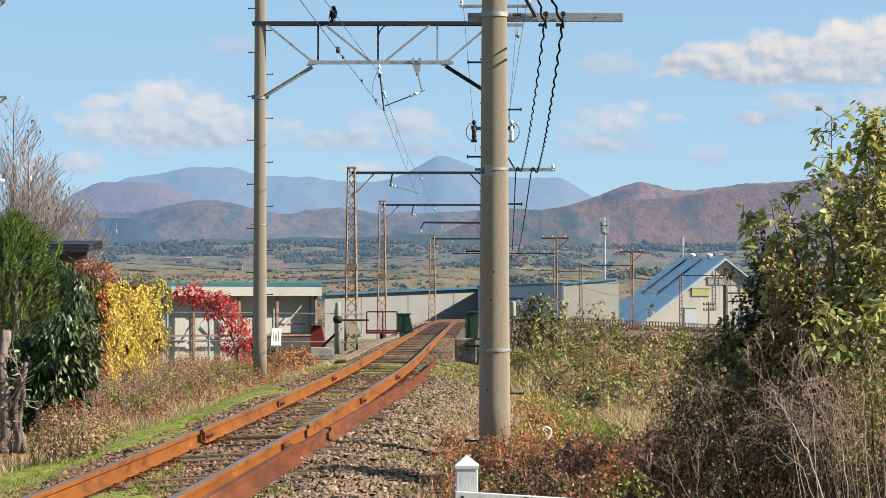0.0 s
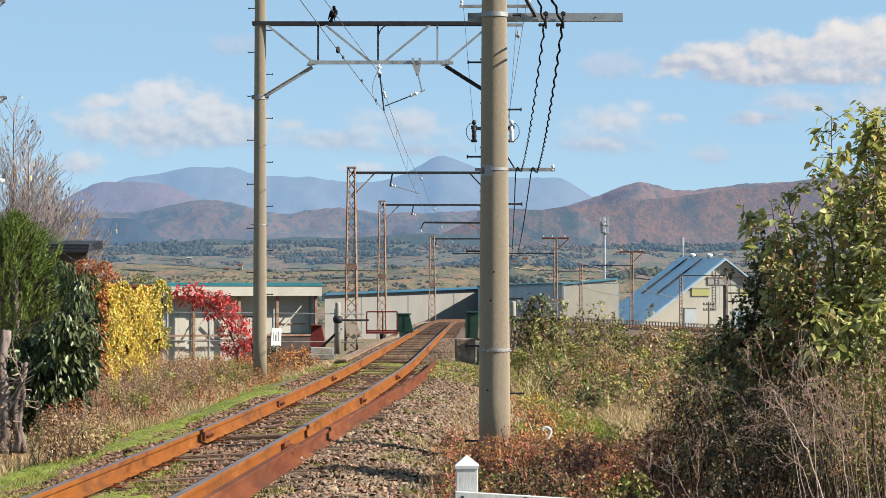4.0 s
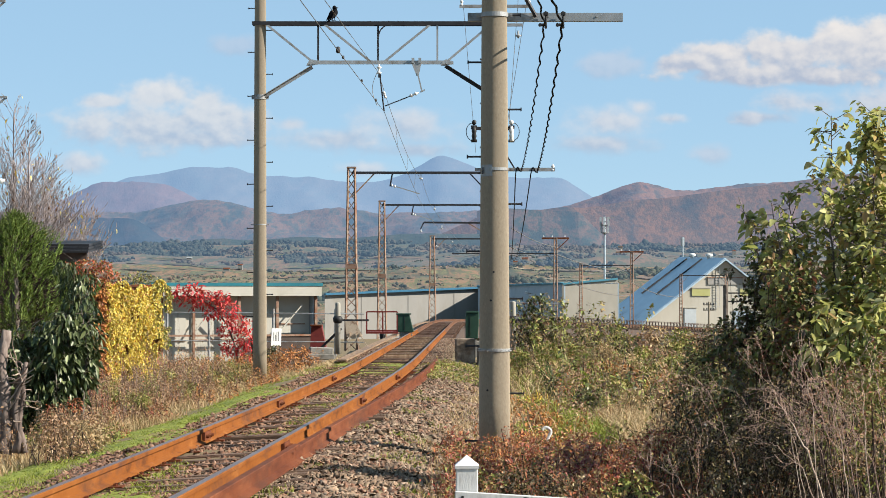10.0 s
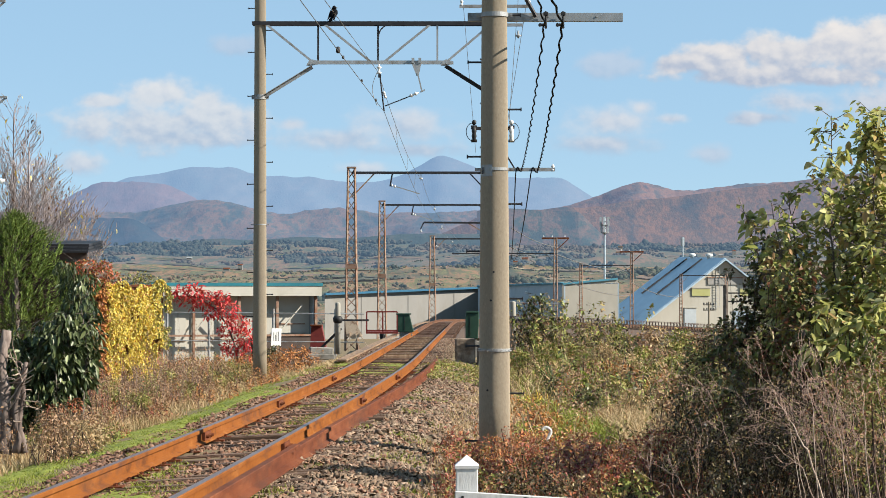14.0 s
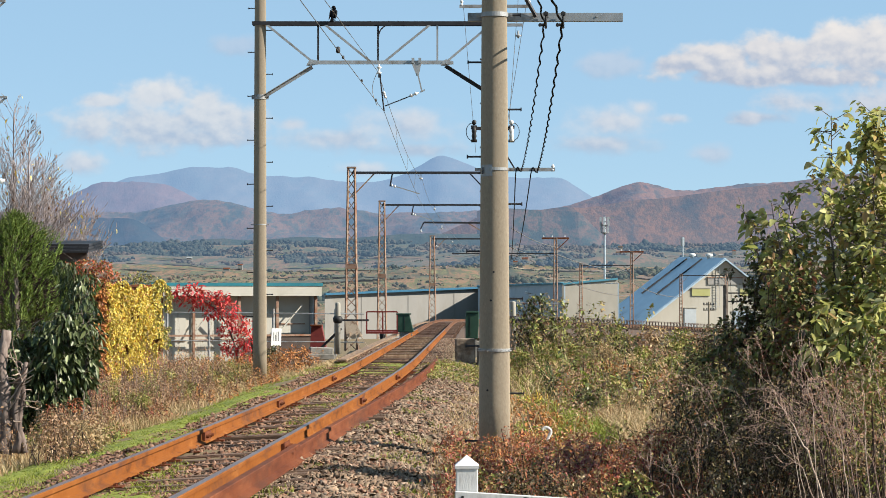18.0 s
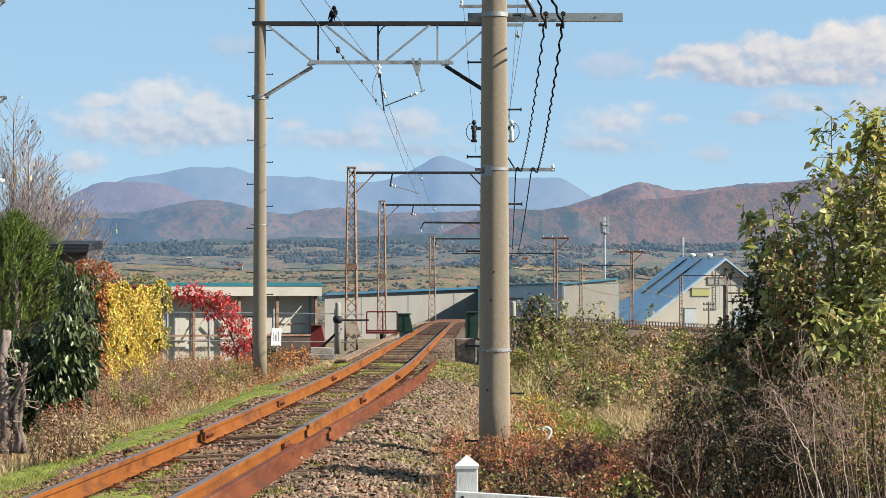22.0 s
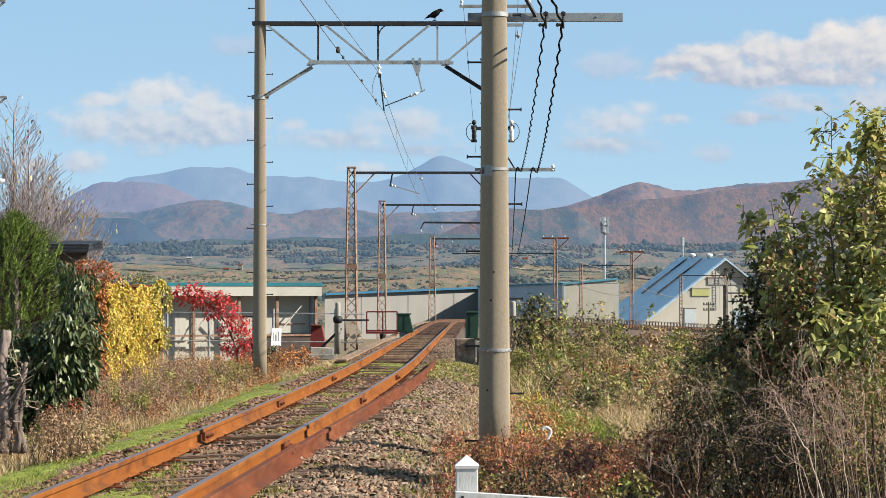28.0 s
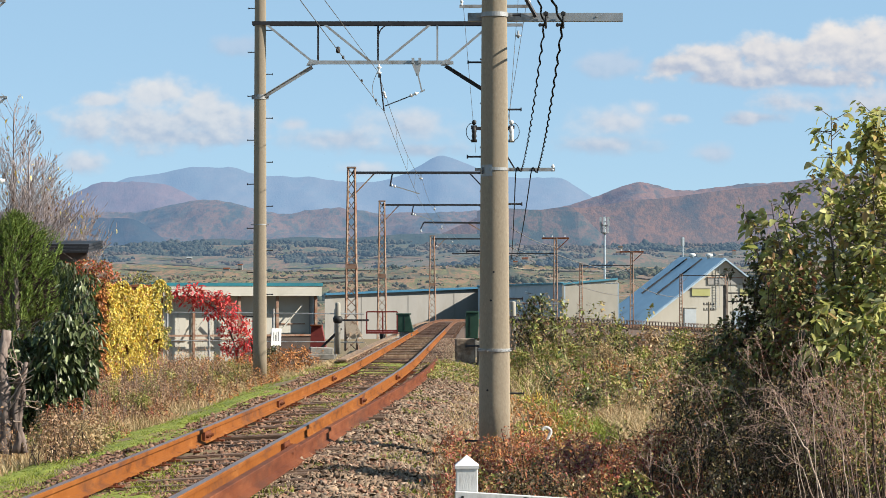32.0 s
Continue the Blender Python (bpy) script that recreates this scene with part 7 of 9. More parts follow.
# the large leafy shrub tree
def shrub_tree():
    t = thing("leafy_tree", (3.42, 20.7, 0.02), "young broadleaf tree turning from green to yellow", "tree")
    stems = [(-0.16, 0, -0.02, 0, 3.24, 0.22, 1.5, 0.8), (0.16, 0.2, 0.04, 0, 3.16, 0.20, 1.5, 0.8), (-0.22, 0.15, -0.16, 0, 2.62, 0.22, 1.4, 0.6), (0.34, 0.1, 0.10, 0.1, 3.28, 0.22, 1.3, 1.1), (0.02, 0.3, 0.02, 0.1, 2.75, 0.30, 0.9, 1.0),
             (-0.2, -0.1, -0.24, 0, 2.50, 0.18, 1.4, 0.50), (-0.25, 0.1, -0.62, 0, 2.56, 0.09, 1.45, 0.36), (-0.32, 0.2, -0.36, 0, 2.20, 0.18, 1.2, 0.50),
             (0.25, -0.25, 0.05, -0.1, 2.3, 0.34, 0.8), (0.42, 0.05, 0.05, 0.1, 2.6, 0.32, 0.8), (0.42, -0.1, 0.1, -0.2, 2.8, 0.32, 0.7), (0.4, 0.3, 0.15, 0, 2.9, 0.32, 0.7),
             (0.2, -0.3, 0.05, -0.3, 2.1, 0.38, 0.7), (0.5, -0.4, 0.2, -0.3, 2.3, 0.38, 0.7), (-0.1, 0.4, -0.1, 0.3, 2.0, 0.36, 0.7),
             (0.45, -0.5, 0.1, -0.2, 1.9, 0.34, 0.5), (0.30, -0.9, 0.05, -0.2, 1.5, 0.34, 0.3), (0.1, -0.8, 0.05, -0.3, 1.35, 0.34, 0.3), (0.25, -0.7, 0.1, -0.35, 1.6, 0.38, 0.45),
             (0.05, 0.1, 0.0, 0.1, 2.35, 0.34, 0.7)]
    spots = shoots(t, stems, 0.090, 0.050, 56, L_TREE, M_BARK, 11, 0.20, 0.30, fine=True)
    meshes = []
    for k in range(3):
        v, f = fine_leaf_arrays(np.array([[0.0, 0, 0]]), np.array([[1.0, 0.05 * k, 0.1]]), 0.125, 0.056 + 0.006 * k, 0.16, 0.25 + 0.1 * k)
        ob = raw_mesh("leaf", v, f, L_TREE)
        meshes.append(ob.data)
        bpy.data.objects.remove(ob)
    rn = random.Random(5)
    for p in rn.sample(list(spots), 280):
        m = Matrix.Translation(Vector(p) + Vector((rn.gauss(0, 0.04), rn.gauss(0, 0.04) - 0.05, rn.gauss(0, 0.04)))) @ Euler((rn.uniform(-1, 1), rn.uniform(-0.4, 1.1), rn.uniform(0, 6.28))).to_matrix().to_4x4()
        piece("leaf", rn.choice(meshes), t, m)
    return t


shrub_tree()
# shaded left stems of the young tree, given darker leaves of their own
t = thing("dark_leaved_tree", (3.42, 20.6, 0.02), "small drooping tree with leaves darkened for the young tree's shaded side", "tree")
shoots(t, [(-0.3, -0.1, -0.36, -0.1, 1.90, 0.20, 0.7), (-0.3, -0.3, -0.3, -0.2, 1.5, 0.34, 0.4),
           (-0.5, 0.2, -0.6, 0.2, 1.35, 0.26, 0.5), (-0.65, -0.1, -0.3, 0, 1.05, 0.30, 0.3)], 0.078, 0.042, 30, L_HEDGE, M_BARK, 13, 0.35)


def thicket(x0, x1, y0, y1, n, h, mat, leaf, seed, label):
    t = thing("thicket", ((x0 + x1) / 2, (y0 + y1) / 2, ground_z((x0 + x1) / 2, (y0 + y1) / 2) - 0.03), label, "shrub", "thickets")
    g = random.Random(seed)
    w, d = (x1 - x0) / 2, (y1 - y0) / 2
    stems = [(g.uniform(-w, w), g.uniform(-d, d), g.gauss(-0.05, 0.2), g.gauss(0, 0.15), h * g.uniform(0.55, 1.0), 0.20, 0.08) for _ in range(n)]
    shoots(t, stems, leaf * 0.65, leaf * 0.32, 30, mat, M_STEM, seed, 0.1, 0.3, r0=0.008)


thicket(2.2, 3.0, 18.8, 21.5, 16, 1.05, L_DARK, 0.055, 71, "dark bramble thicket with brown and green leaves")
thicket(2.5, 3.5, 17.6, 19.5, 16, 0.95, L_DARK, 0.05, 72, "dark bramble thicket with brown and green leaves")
thicket(3.2, 4.1, 17.4, 19.5, 16, 1.05, L_OLIVE, 0.06, 73, "tangled leafy thicket below the tree")
thicket(1.9, 2.5, 19.5, 22.0, 12, 0.70, L_OLIVE, 0.055, 74, "low leafy thicket at the field edge")


def bare_tree(base, h, seed, label, reach, dry, lean=0.0, trunk_r=0.04):
    """A leafless tree: an upright leader, steep limbs that fork into fine upright twigs, and some last leaves."""
    t = thing("bare_tree", base, label, "tree", "bare trees")
    g = np.random.default_rng(seed)
    P, Q, A, B, ends = [], [], [], [], []

    def limb(p, d, ln, r, lev):
        k = max(3, int(ln / 0.15))
        for i in range(k):
            d = d + g.normal(0, 0.07 if lev else 0.025, 3) + np.array([0, 0, 0.075])
            d = d / np.linalg.norm(d)
            q = p + d * ln / k
            P.append(p); Q.append(q); A.append(r * (1 - 0.75 * i / k)); B.append(r * (1 - 0.75 * (i + 1) / k))
            if lev < 3 and i >= (1 if lev else k * 0.22) and (lev < 2 or g.random() < 0.5):
                for _ in range(2 if lev == 0 else 1):
                    az = g.uniform(0, 6.283)
                    tilt = g.uniform(0.55, 0.95) if lev == 0 else g.uniform(0.35, 0.75)
                    e = d + np.array([math.cos(az), math.sin(az), 0.0]) * tilt * 1.15
                    far = (ln * (1 - i / k) * reach + 0.35) if lev == 0 else ln * g.uniform(0.30, 0.55) * (1.2 - 0.6 * i / k)
                    if far > 0.10:
                        limb(q, e / np.linalg.norm(e), far * g.uniform(0.75, 1.1), r * (1 - 0.7 * i / k) * 0.5, lev + 1)
            p = q
        ends.append(p)

    limb(np.zeros(3), np.array([lean, 0.0, 1.0]), h, trunk_r, 0)
    v, f = tube_arrays(np.array(P), np.array(Q), np.maximum(np.array(A), 0.0056), np.maximum(np.array(B), 0.0042), 4)
    tagged(raw_mesh("branch", v, f, M_TWIG_GREY, t), kind="stuff")
    ends = np.array(ends)
    for name, mat, n, size in (("dry_leaf", L_DEAD, dry, 0.08), ("yellow_leaf", L_YELLOW, dry // 4, 0.10)):
        e = ends[g.choice(len(ends), n)] + g.normal(0, 0.03, (n, 3))
        L = g.uniform(0.5, 1.1, n) * size
        v, f = leaf_arrays(e, g.normal(0, 0.4, e.shape) - np.array([[0, 0, 1.0]]), L, L * 0.5, 0.2, 0.3)
        tagged(raw_mesh(name, v, f, mat, t), kind="stuff")


def clumps(name, label, blobs, leaf, mat, seed, per=2300, category="shrub", group="", out=0.7, plain=True, hang=0.0, wide=0.5, stem=0.006):
    """A leafy shrub of clumps; blobs: (bearing, level, metres ahead, radius) as seen from the tripod, radius in metres.
    """
    g = np.random.default_rng(seed)
    C = [Vector(at(a - 784, 530 - b, d)) for (a, b, d, r) in blobs]
    fx, fy = sum(c.x for c in C) / len(C), sum(c.y for c in C) / len(C)
    o = Vector((fx, fy, ground_z(fx, fy)))
    t = thing(name, o, label, category, group)
    P, A, sp, sq = [], [], [], []
    for c, (a, b, d, r) in zip(C, blobs):
        n = max(40, int(per * 12.57 * r * r))
        q = g.normal(0, 1, (n, 3))
        q = q / np.linalg.norm(q, axis=1, keepdims=True)
        rad = r * g.uniform(0.35, 1.15, (n, 1)) ** 0.6 * np.array([[1.15, 1.0, 0.9]])
        keep = np.array([noise.noise(Vector(v) * 2.6 + c * 3) > -0.22 for v in q])
        P.append((np.array(tuple(c - o)) + q * rad)[keep])
        A.append((q * out + g.normal(0, 0.6, (n, 3)) - np.array([[0, 0, hang]]))[keep])
        for _ in range(3):
            foot = np.array([c.x - o.x + g.normal(0, 0.10), c.y - o.y + g.normal(0, 0.10), 0.0])
            foot[2] = ground_z(o.x + foot[0], o.y + foot[1]) - o.z - 0.02
            end = np.array(tuple(c - o)) + g.normal(0, r * 0.45, 3)
            mid = (foot + end) / 2 + g.normal(0, 0.05, 3)
            sp += [foot, mid]
            sq += [mid, end]
    P, A = np.concatenate(P), np.concatenate(A)
    L = leaf * g.uniform(0.5, 1.3, len(P))
    v, f = leaf_arrays(P, A, L, L * wide, 0.1, 0.25, plain)
    tagged(raw_mesh("crown", v, f, mat, t), kind="stuff")
    v, f = tube_arrays(np.array(sp), np.array(sq), stem, stem * 0.5, 4)
    tagged(raw_mesh("stem", v, f, M_STEM, t), kind="stuff")
    return t


# small-leaved shrub; its dark colour also carries the shade of this corner
clumps("dark_shrub", "dense small-leaved shrub with the young tree's shade put into its dark leaves", [
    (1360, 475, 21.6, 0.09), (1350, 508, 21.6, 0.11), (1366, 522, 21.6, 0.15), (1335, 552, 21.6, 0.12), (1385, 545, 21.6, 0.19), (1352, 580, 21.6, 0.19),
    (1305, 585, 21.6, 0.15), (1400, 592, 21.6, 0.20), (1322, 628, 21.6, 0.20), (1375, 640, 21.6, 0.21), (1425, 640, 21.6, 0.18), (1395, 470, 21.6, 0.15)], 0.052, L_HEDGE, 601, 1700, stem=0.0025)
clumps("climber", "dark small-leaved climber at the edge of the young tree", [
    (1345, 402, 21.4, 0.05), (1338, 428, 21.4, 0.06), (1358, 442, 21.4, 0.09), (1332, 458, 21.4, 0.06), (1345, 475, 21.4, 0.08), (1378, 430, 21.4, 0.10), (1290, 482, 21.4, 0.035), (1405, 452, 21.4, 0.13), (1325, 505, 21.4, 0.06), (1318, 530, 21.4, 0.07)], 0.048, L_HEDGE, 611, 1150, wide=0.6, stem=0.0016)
# inner leaves of the young tree, its shade put into their colour
clumps("dark_shrub", "reddish and green inner leaves darkened for the tree's shaded interior", [
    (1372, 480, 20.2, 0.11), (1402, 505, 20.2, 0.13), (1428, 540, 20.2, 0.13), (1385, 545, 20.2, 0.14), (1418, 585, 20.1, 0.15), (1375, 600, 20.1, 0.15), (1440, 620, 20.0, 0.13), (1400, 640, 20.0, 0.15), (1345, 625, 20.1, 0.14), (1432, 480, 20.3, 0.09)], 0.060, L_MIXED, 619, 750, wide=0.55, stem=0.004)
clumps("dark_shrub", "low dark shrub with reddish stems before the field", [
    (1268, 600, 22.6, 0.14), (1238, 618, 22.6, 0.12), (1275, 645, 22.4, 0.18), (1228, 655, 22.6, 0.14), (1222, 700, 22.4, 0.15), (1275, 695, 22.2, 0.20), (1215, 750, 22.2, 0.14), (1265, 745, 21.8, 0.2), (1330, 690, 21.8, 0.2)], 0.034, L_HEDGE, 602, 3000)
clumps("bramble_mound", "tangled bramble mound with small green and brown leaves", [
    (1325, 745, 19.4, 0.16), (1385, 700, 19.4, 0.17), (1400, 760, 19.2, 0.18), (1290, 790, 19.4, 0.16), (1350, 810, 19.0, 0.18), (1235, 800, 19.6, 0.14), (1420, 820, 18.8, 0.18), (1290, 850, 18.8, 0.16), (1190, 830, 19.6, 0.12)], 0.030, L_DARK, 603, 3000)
clumps("bramble_mound", "sunlit tangle of drying bramble leaves", [
    (1480, 690, 18.8, 0.16), (1540, 680, 18.8, 0.19), (1500, 745, 18.6, 0.17), (1560, 755, 18.6, 0.18), (1450, 750, 18.6, 0.15), (1470, 820, 18.4, 0.18), (1535, 830, 18.4, 0.19), (1575, 620, 19.2, 0.16)], 0.042, L_MIXED, 604, 1500)
clumps("bramble_mound", "pale dry seed heads among the brambles", [(1500, 700, 17.9, 0.12), (1550, 720, 17.9, 0.14), (1470, 760, 17.8, 0.12), (1540, 790, 17.8, 0.14), (1500, 830, 17.7, 0.12), (1450, 690, 18.0, 0.1)], 0.026, L_DRY, 608, 1300)
clumps("bramble_mound", "low drying weeds at the shrub foot", [(1182, 700, 23.4, 0.12), (1202, 728, 23.0, 0.13), (1172, 760, 22.6, 0.12), (1205, 680, 23.4, 0.1), (1190, 790, 21.5, 0.12)], 0.04, L_DRY, 609, 1500)
clumps("bramble_mound", "low mound of reddening bramble beside the white fence", [
    (1130, 800, 20.0, 0.13), (1090, 830, 19.6, 0.12), (1165, 780, 20.4, 0.12), (1060, 850, 19.0, 0.10)], 0.036, L_REDWEED, 605, 2400)
clumps("red_weed_clump", "red-brown twiggy weeds round the pole foot", [(866, 788, 24.2, 0.11), (900, 800, 24.0, 0.12), (845, 805, 23.6, 0.11), (930, 806, 23.5, 0.10), (880, 830, 22.5, 0.12), (960, 830, 22.0, 0.11), (1010, 815, 22.0, 0.12), (1040, 790, 23.0, 0.11)], 0.044, L_REDWEED, 610, 1300, "weeds", wide=0.32)
clumps("orange_weed_clump", "orange-red wiry weeds round the pole foot", [(876, 792, 23.6, 0.10), (905, 788, 23.4, 0.10), (925, 806, 23.0, 0.09), (890, 815, 22.6, 0.10), (858, 812, 22.8, 0.08), (932, 830, 22.2, 0.07)], 0.05, L_RUSTIVY, 612, 1500, "weeds", wide=0.18, out=1.2)
clumps("green_weed_clump", "fresh green leafy weeds beside the white fence", [(1095, 862, 18.6, 0.07), (1120, 850, 18.6, 0.08), (1145, 868, 18.5, 0.07), (1075, 875, 18.5, 0.06), (858, 845, 20.5, 0.06), (880, 852, 20.4, 0.06)], 0.045, L_OLIVE, 613, 1300, "weeds", wide=0.5)
clumps("burgundy_weed_clump", "burgundy-leaved weeds among the brambles", [(985, 800, 21.6, 0.11), (1020, 795, 21.6, 0.11), (1055, 806, 21.4, 0.11), (1000, 826, 21.0, 0.10), (1040, 832, 21.0, 0.10)], 0.04, L_BURGUNDY, 614, 1300, "weeds", wide=0.4)
clumps("withered_weed_clump", "pale withered stalks beside the white fence", [(1020, 858, 19.0, 0.07), (1045, 845, 19.0, 0.08), (1000, 868, 18.8, 0.06), (1065, 790, 22.5, 0.10), (1100, 770, 23.5, 0.12)], 0.06, L_STRAW, 615, 900, "weeds", wide=0.22, hang=-0.8)
# a pocket of shade behind the fence, put in as near-black leaves
clumps("dark_weed_clump", "near-black weeds filling in for the shade behind the fence", [(895, 852, 18.4, 0.07), (925, 846, 18.4, 0.08), (955, 848, 18.4, 0.08), (983, 850, 18.3, 0.07), (910, 870, 18.2, 0.08), (945, 870, 18.2, 0.08), (978, 872, 18.2, 0.08)], 0.03, L_DARK, 616, 3600, "weeds")
rn = random.Random(71)
for k in range(22):
    d = rn.uniform(26, 42)
    x = rn.uniform(925, 1090)
    gz = ground_z((x - 784) * d / S, d)
    bl = [(x + rn.uniform(-14, 14), 530 - (gz + rn.uniform(0.05, 0.22) - EYE) * S / d, d + rn.uniform(-0.3, 0.3), rn.uniform(0.07, 0.14)) for i in range(3)]
    clumps("herb_clump", ("bright green herb tuft in the open strip", "orange-brown herb tuft in the open strip", "yellowing herb tuft in the open strip")[k % 3], bl, 0.06, (L_GRASS, L_RUSTIVY, L_STRAW)[k % 3], 900 + k, 700, "weeds", "herb tufts", out=0.6, hang=-0.5, wide=0.35)
clumps("leafy_sapling", "sunlit sapling with long pale green leaves", [
    (1465, 560, 19.7, 0.14), (1520, 595, 19.6, 0.16), (1555, 555, 19.7, 0.16), (1500, 640, 19.5, 0.15), (1562, 640, 19.5, 0.16), (1450, 620, 19.6, 0.12), (1540, 680, 19.4, 0.14)], 0.11, L_TREE, 607, 330, "shrub", out=0.5, plain=False, hang=0.3, wide=0.4)
rn = random.Random(67)
for k in range(12):
    a = 1000 + k * 27
    clumps("bank_scrub", "scrub growing up the bank below the bridge", [(a + rn.uniform(-12, 12), 600 + rn.uniform(-8, 8), 66, 0.26), (a + rn.uniform(-12, 12), 624, 65.5, 0.3), (a + rn.uniform(-10, 10), 650, 65, 0.3)], 0.10, (L_OLIVE, L_DRY, L_STRAW, L_OLIVE)[k % 4], 640 + k, 420, "shrub", "bank scrub")
clumps("rusty_scrub", "rust-brown withered scrub beside the portal pole", [
    (490, 638, 57, 0.20), (506, 628, 57, 0.18), (526, 622, 57.5, 0.18), (542, 632, 57.5, 0.18), (515, 642, 56.5, 0.22), (420, 650, 57, 0.20), (395, 644, 57, 0.22), (365, 650, 57, 0.20), (335, 648, 57, 0.22), (436, 640, 57, 0.17)], 0.075, L_RUSTIVY, 617, 520, "shrub", wide=0.4)
clumps("green_scrub", "small dark green shrub beside the portal pole", [(478, 626, 58, 0.15), (486, 618, 58, 0.09), (474, 634, 58, 0.15)], 0.08, L_HEDGE, 618, 700)
clumps("bridge_end_shrub", "small dark leafy shrub at the bridge end", [
    (933, 548, 60, 0.17), (950, 538, 60, 0.19), (966, 560, 60, 0.22), (940, 575, 60, 0.24), (976, 584, 60, 0.2), (957, 528, 60, 0.10), (926, 600, 60, 0.2), (987, 600, 60, 0.18), (955, 600, 60, 0.25)], 0.11, L_HEDGE, 606, 330)
rn = random.Random(61)
FIELD = ((L_OLIVE, 0.07, "olive-leaved weed clump in the field"), (L_HEDGE, 0.06, "dark green weed clump in the field"), (L_RUSTIVY, 0.05, "rust-leaved weed clump in the field"),
         (L_STRAW, 0.05, "pale withered grass clump in the field"), (L_DRY, 0.055, "dry tan weed clump in the field"), (L_OLIVE, 0.085, "broad-leaved yellow-green weed clump in the field"))
for k in range(44):
    d = 29 * (60 / 29) ** rn.random()
    x = 784 + max((2.05 if d < 56 else 2.8) + rn.uniform(-0.4, 0.2), rn.uniform(920, 1330) * d / S - 784 * d / S) * S / d
    mt, lf, lab = FIELD[k % 6]
    gz = ground_z((x - 784) * d / S, d)
    h = rn.uniform(0.45, 1.0) * field_rise((x - 784) * d / S, d)
    bl = []
    for i in range(rn.randint(3, 5)):
        r = rn.uniform(0.10, 0.22)
        zc = gz + max(r * 0.8, h * rn.uniform(0.35, 1.0) - r)
        bl.append((x + rn.gauss(0, 0.25) * S / d, 530 - (zc - EYE) * S / d, d + rn.gauss(0, 0.25), r))
    clumps("weed_clump", lab, bl, lf, mt, 700 + k, 1100 if lf < 0.1 else 420, "weeds", "weed clumps", 0.5)


SIDE = ((L_OLIVE, 0.036, "yellow-green feathery weed clump along the hedge"), (L_DRY, 0.038, "dry tan weed clump along the hedge"), (L_OLIVE, 0.045, "olive weed clump along the hedge"),
        (L_REDWEED, 0.036, "red-brown weed clump along the hedge"), (L_DRY, 0.034, "dry tan weed clump along the hedge"), (L_STRAW, 0.04, "straw-coloured weed clump along the hedge"))
for k in range(46):
    d = 25 * (58 / 25) ** rn.random()
    x = max(line_x(d) - rn.uniform(2.9, 4.5), -0.150 * d)
    mt, lf, lab = SIDE[k % 6]
    gz = ground_z(x, d)
    h = rn.uniform(0.30, 0.62)
    bl = []
    for i in range(rn.randint(3, 4)):
        r = rn.uniform(0.08, 0.17)
        zc = gz + max(r * 0.8, h * rn.uniform(0.3, 1.0) - r)
        bl.append((784 + (x + rn.gauss(0, 0.2)) * S / d, 530 - (zc - EYE) * S / d, d + rn.gauss(0, 0.3), r))
    clumps("weed_clump", lab, bl, lf, mt, 800 + k, 1500, "weeds", "weed clumps", 0.4)


def arching_canes(label, canes, seed):
    """Pale arching canes with sprays of fine reddish twigs; canes: metres ahead, radius, points (bearing, level)."""
    g = np.random.default_rng(seed)
    a0, b0 = canes[0][2][0]
    d0 = canes[0][0]
    x0 = (a0 - 784) * d0 / S
    o = Vector((x0, d0, ground_z(x0, d0)))
    t = thing("bare_shrub", o, label, "shrub", "bare shrubs")
    P, Q, A, B = [], [], [], []
    TP, TQ, thick = [], [], []

    def twig(p, d, ln, lev):
        k = 4
        for i in range(k):
            d = d + g.normal(0, 0.16, 3)
            d = d / np.linalg.norm(d)
            q = p + d * ln / k
            TP.append(p); TQ.append(q)
            if lev < 2:
                for _ in range(g.integers(0, 2) + (g.random() < 0.25)):
                    e = d + g.normal(0, 0.55, 3)
                    twig(q, e / np.linalg.norm(e), ln * g.uniform(0.3, 0.55), lev + 1)
            p = q

    for (d, r, pts) in canes:
        w = [np.array(tuple(at(a - 784, 530 - b, d + 0.1 * i) - o)) for i, (a, b) in enumerate(pts)]
        w[0][2] = min(w[0][2], 0.05)
        n = 7
        line = []
        for p, q in zip(w, w[1:]):
            for i in range(n):
                line.append(p + (q - p) * i / n + g.normal(0, 0.005, 3))
        line.append(w[-1])
        m = len(line) - 1
        for i in range(m):
            thick.append(r)
            P.append(line[i]); Q.append(line[i + 1]); A.append(r * (1 - 0.75 * i / m)); B.append(r * (1 - 0.75 * (i + 1) / m))
            if i > m * 0.3:
                dr = line[i + 1] - line[i]
                dr = dr / np.linalg.norm(dr)
                for _ in range(g.integers(0, 2)):
                    e = dr * 0.8 + g.normal(0, 0.5, 3) + np.array([0, 0, 0.2])
                    twig(line[i], e / np.linalg.norm(e), g.uniform(0.10, 0.32), 0)
    v, f = tube_arrays(np.array(P), np.array(Q), np.array(A), np.array(B), 5)
    ob = raw_mesh("cane", v, f, M_CANE, t)
    ob.data.materials.append(M_TWIG_RED)
    slim = np.repeat(np.array(thick) < 0.0035, len(f) // len(P))
    ob.data.polygons.foreach_set("material_index", slim.astype(np.int32))
    tagged(ob, kind="stuff")
    v, f = tube_arrays(np.array(TP), np.array(TQ), 0.0014, 0.0010, 3)
    tagged(raw_mesh("twig", v, f, M_TWIG_RED, t), kind="stuff")


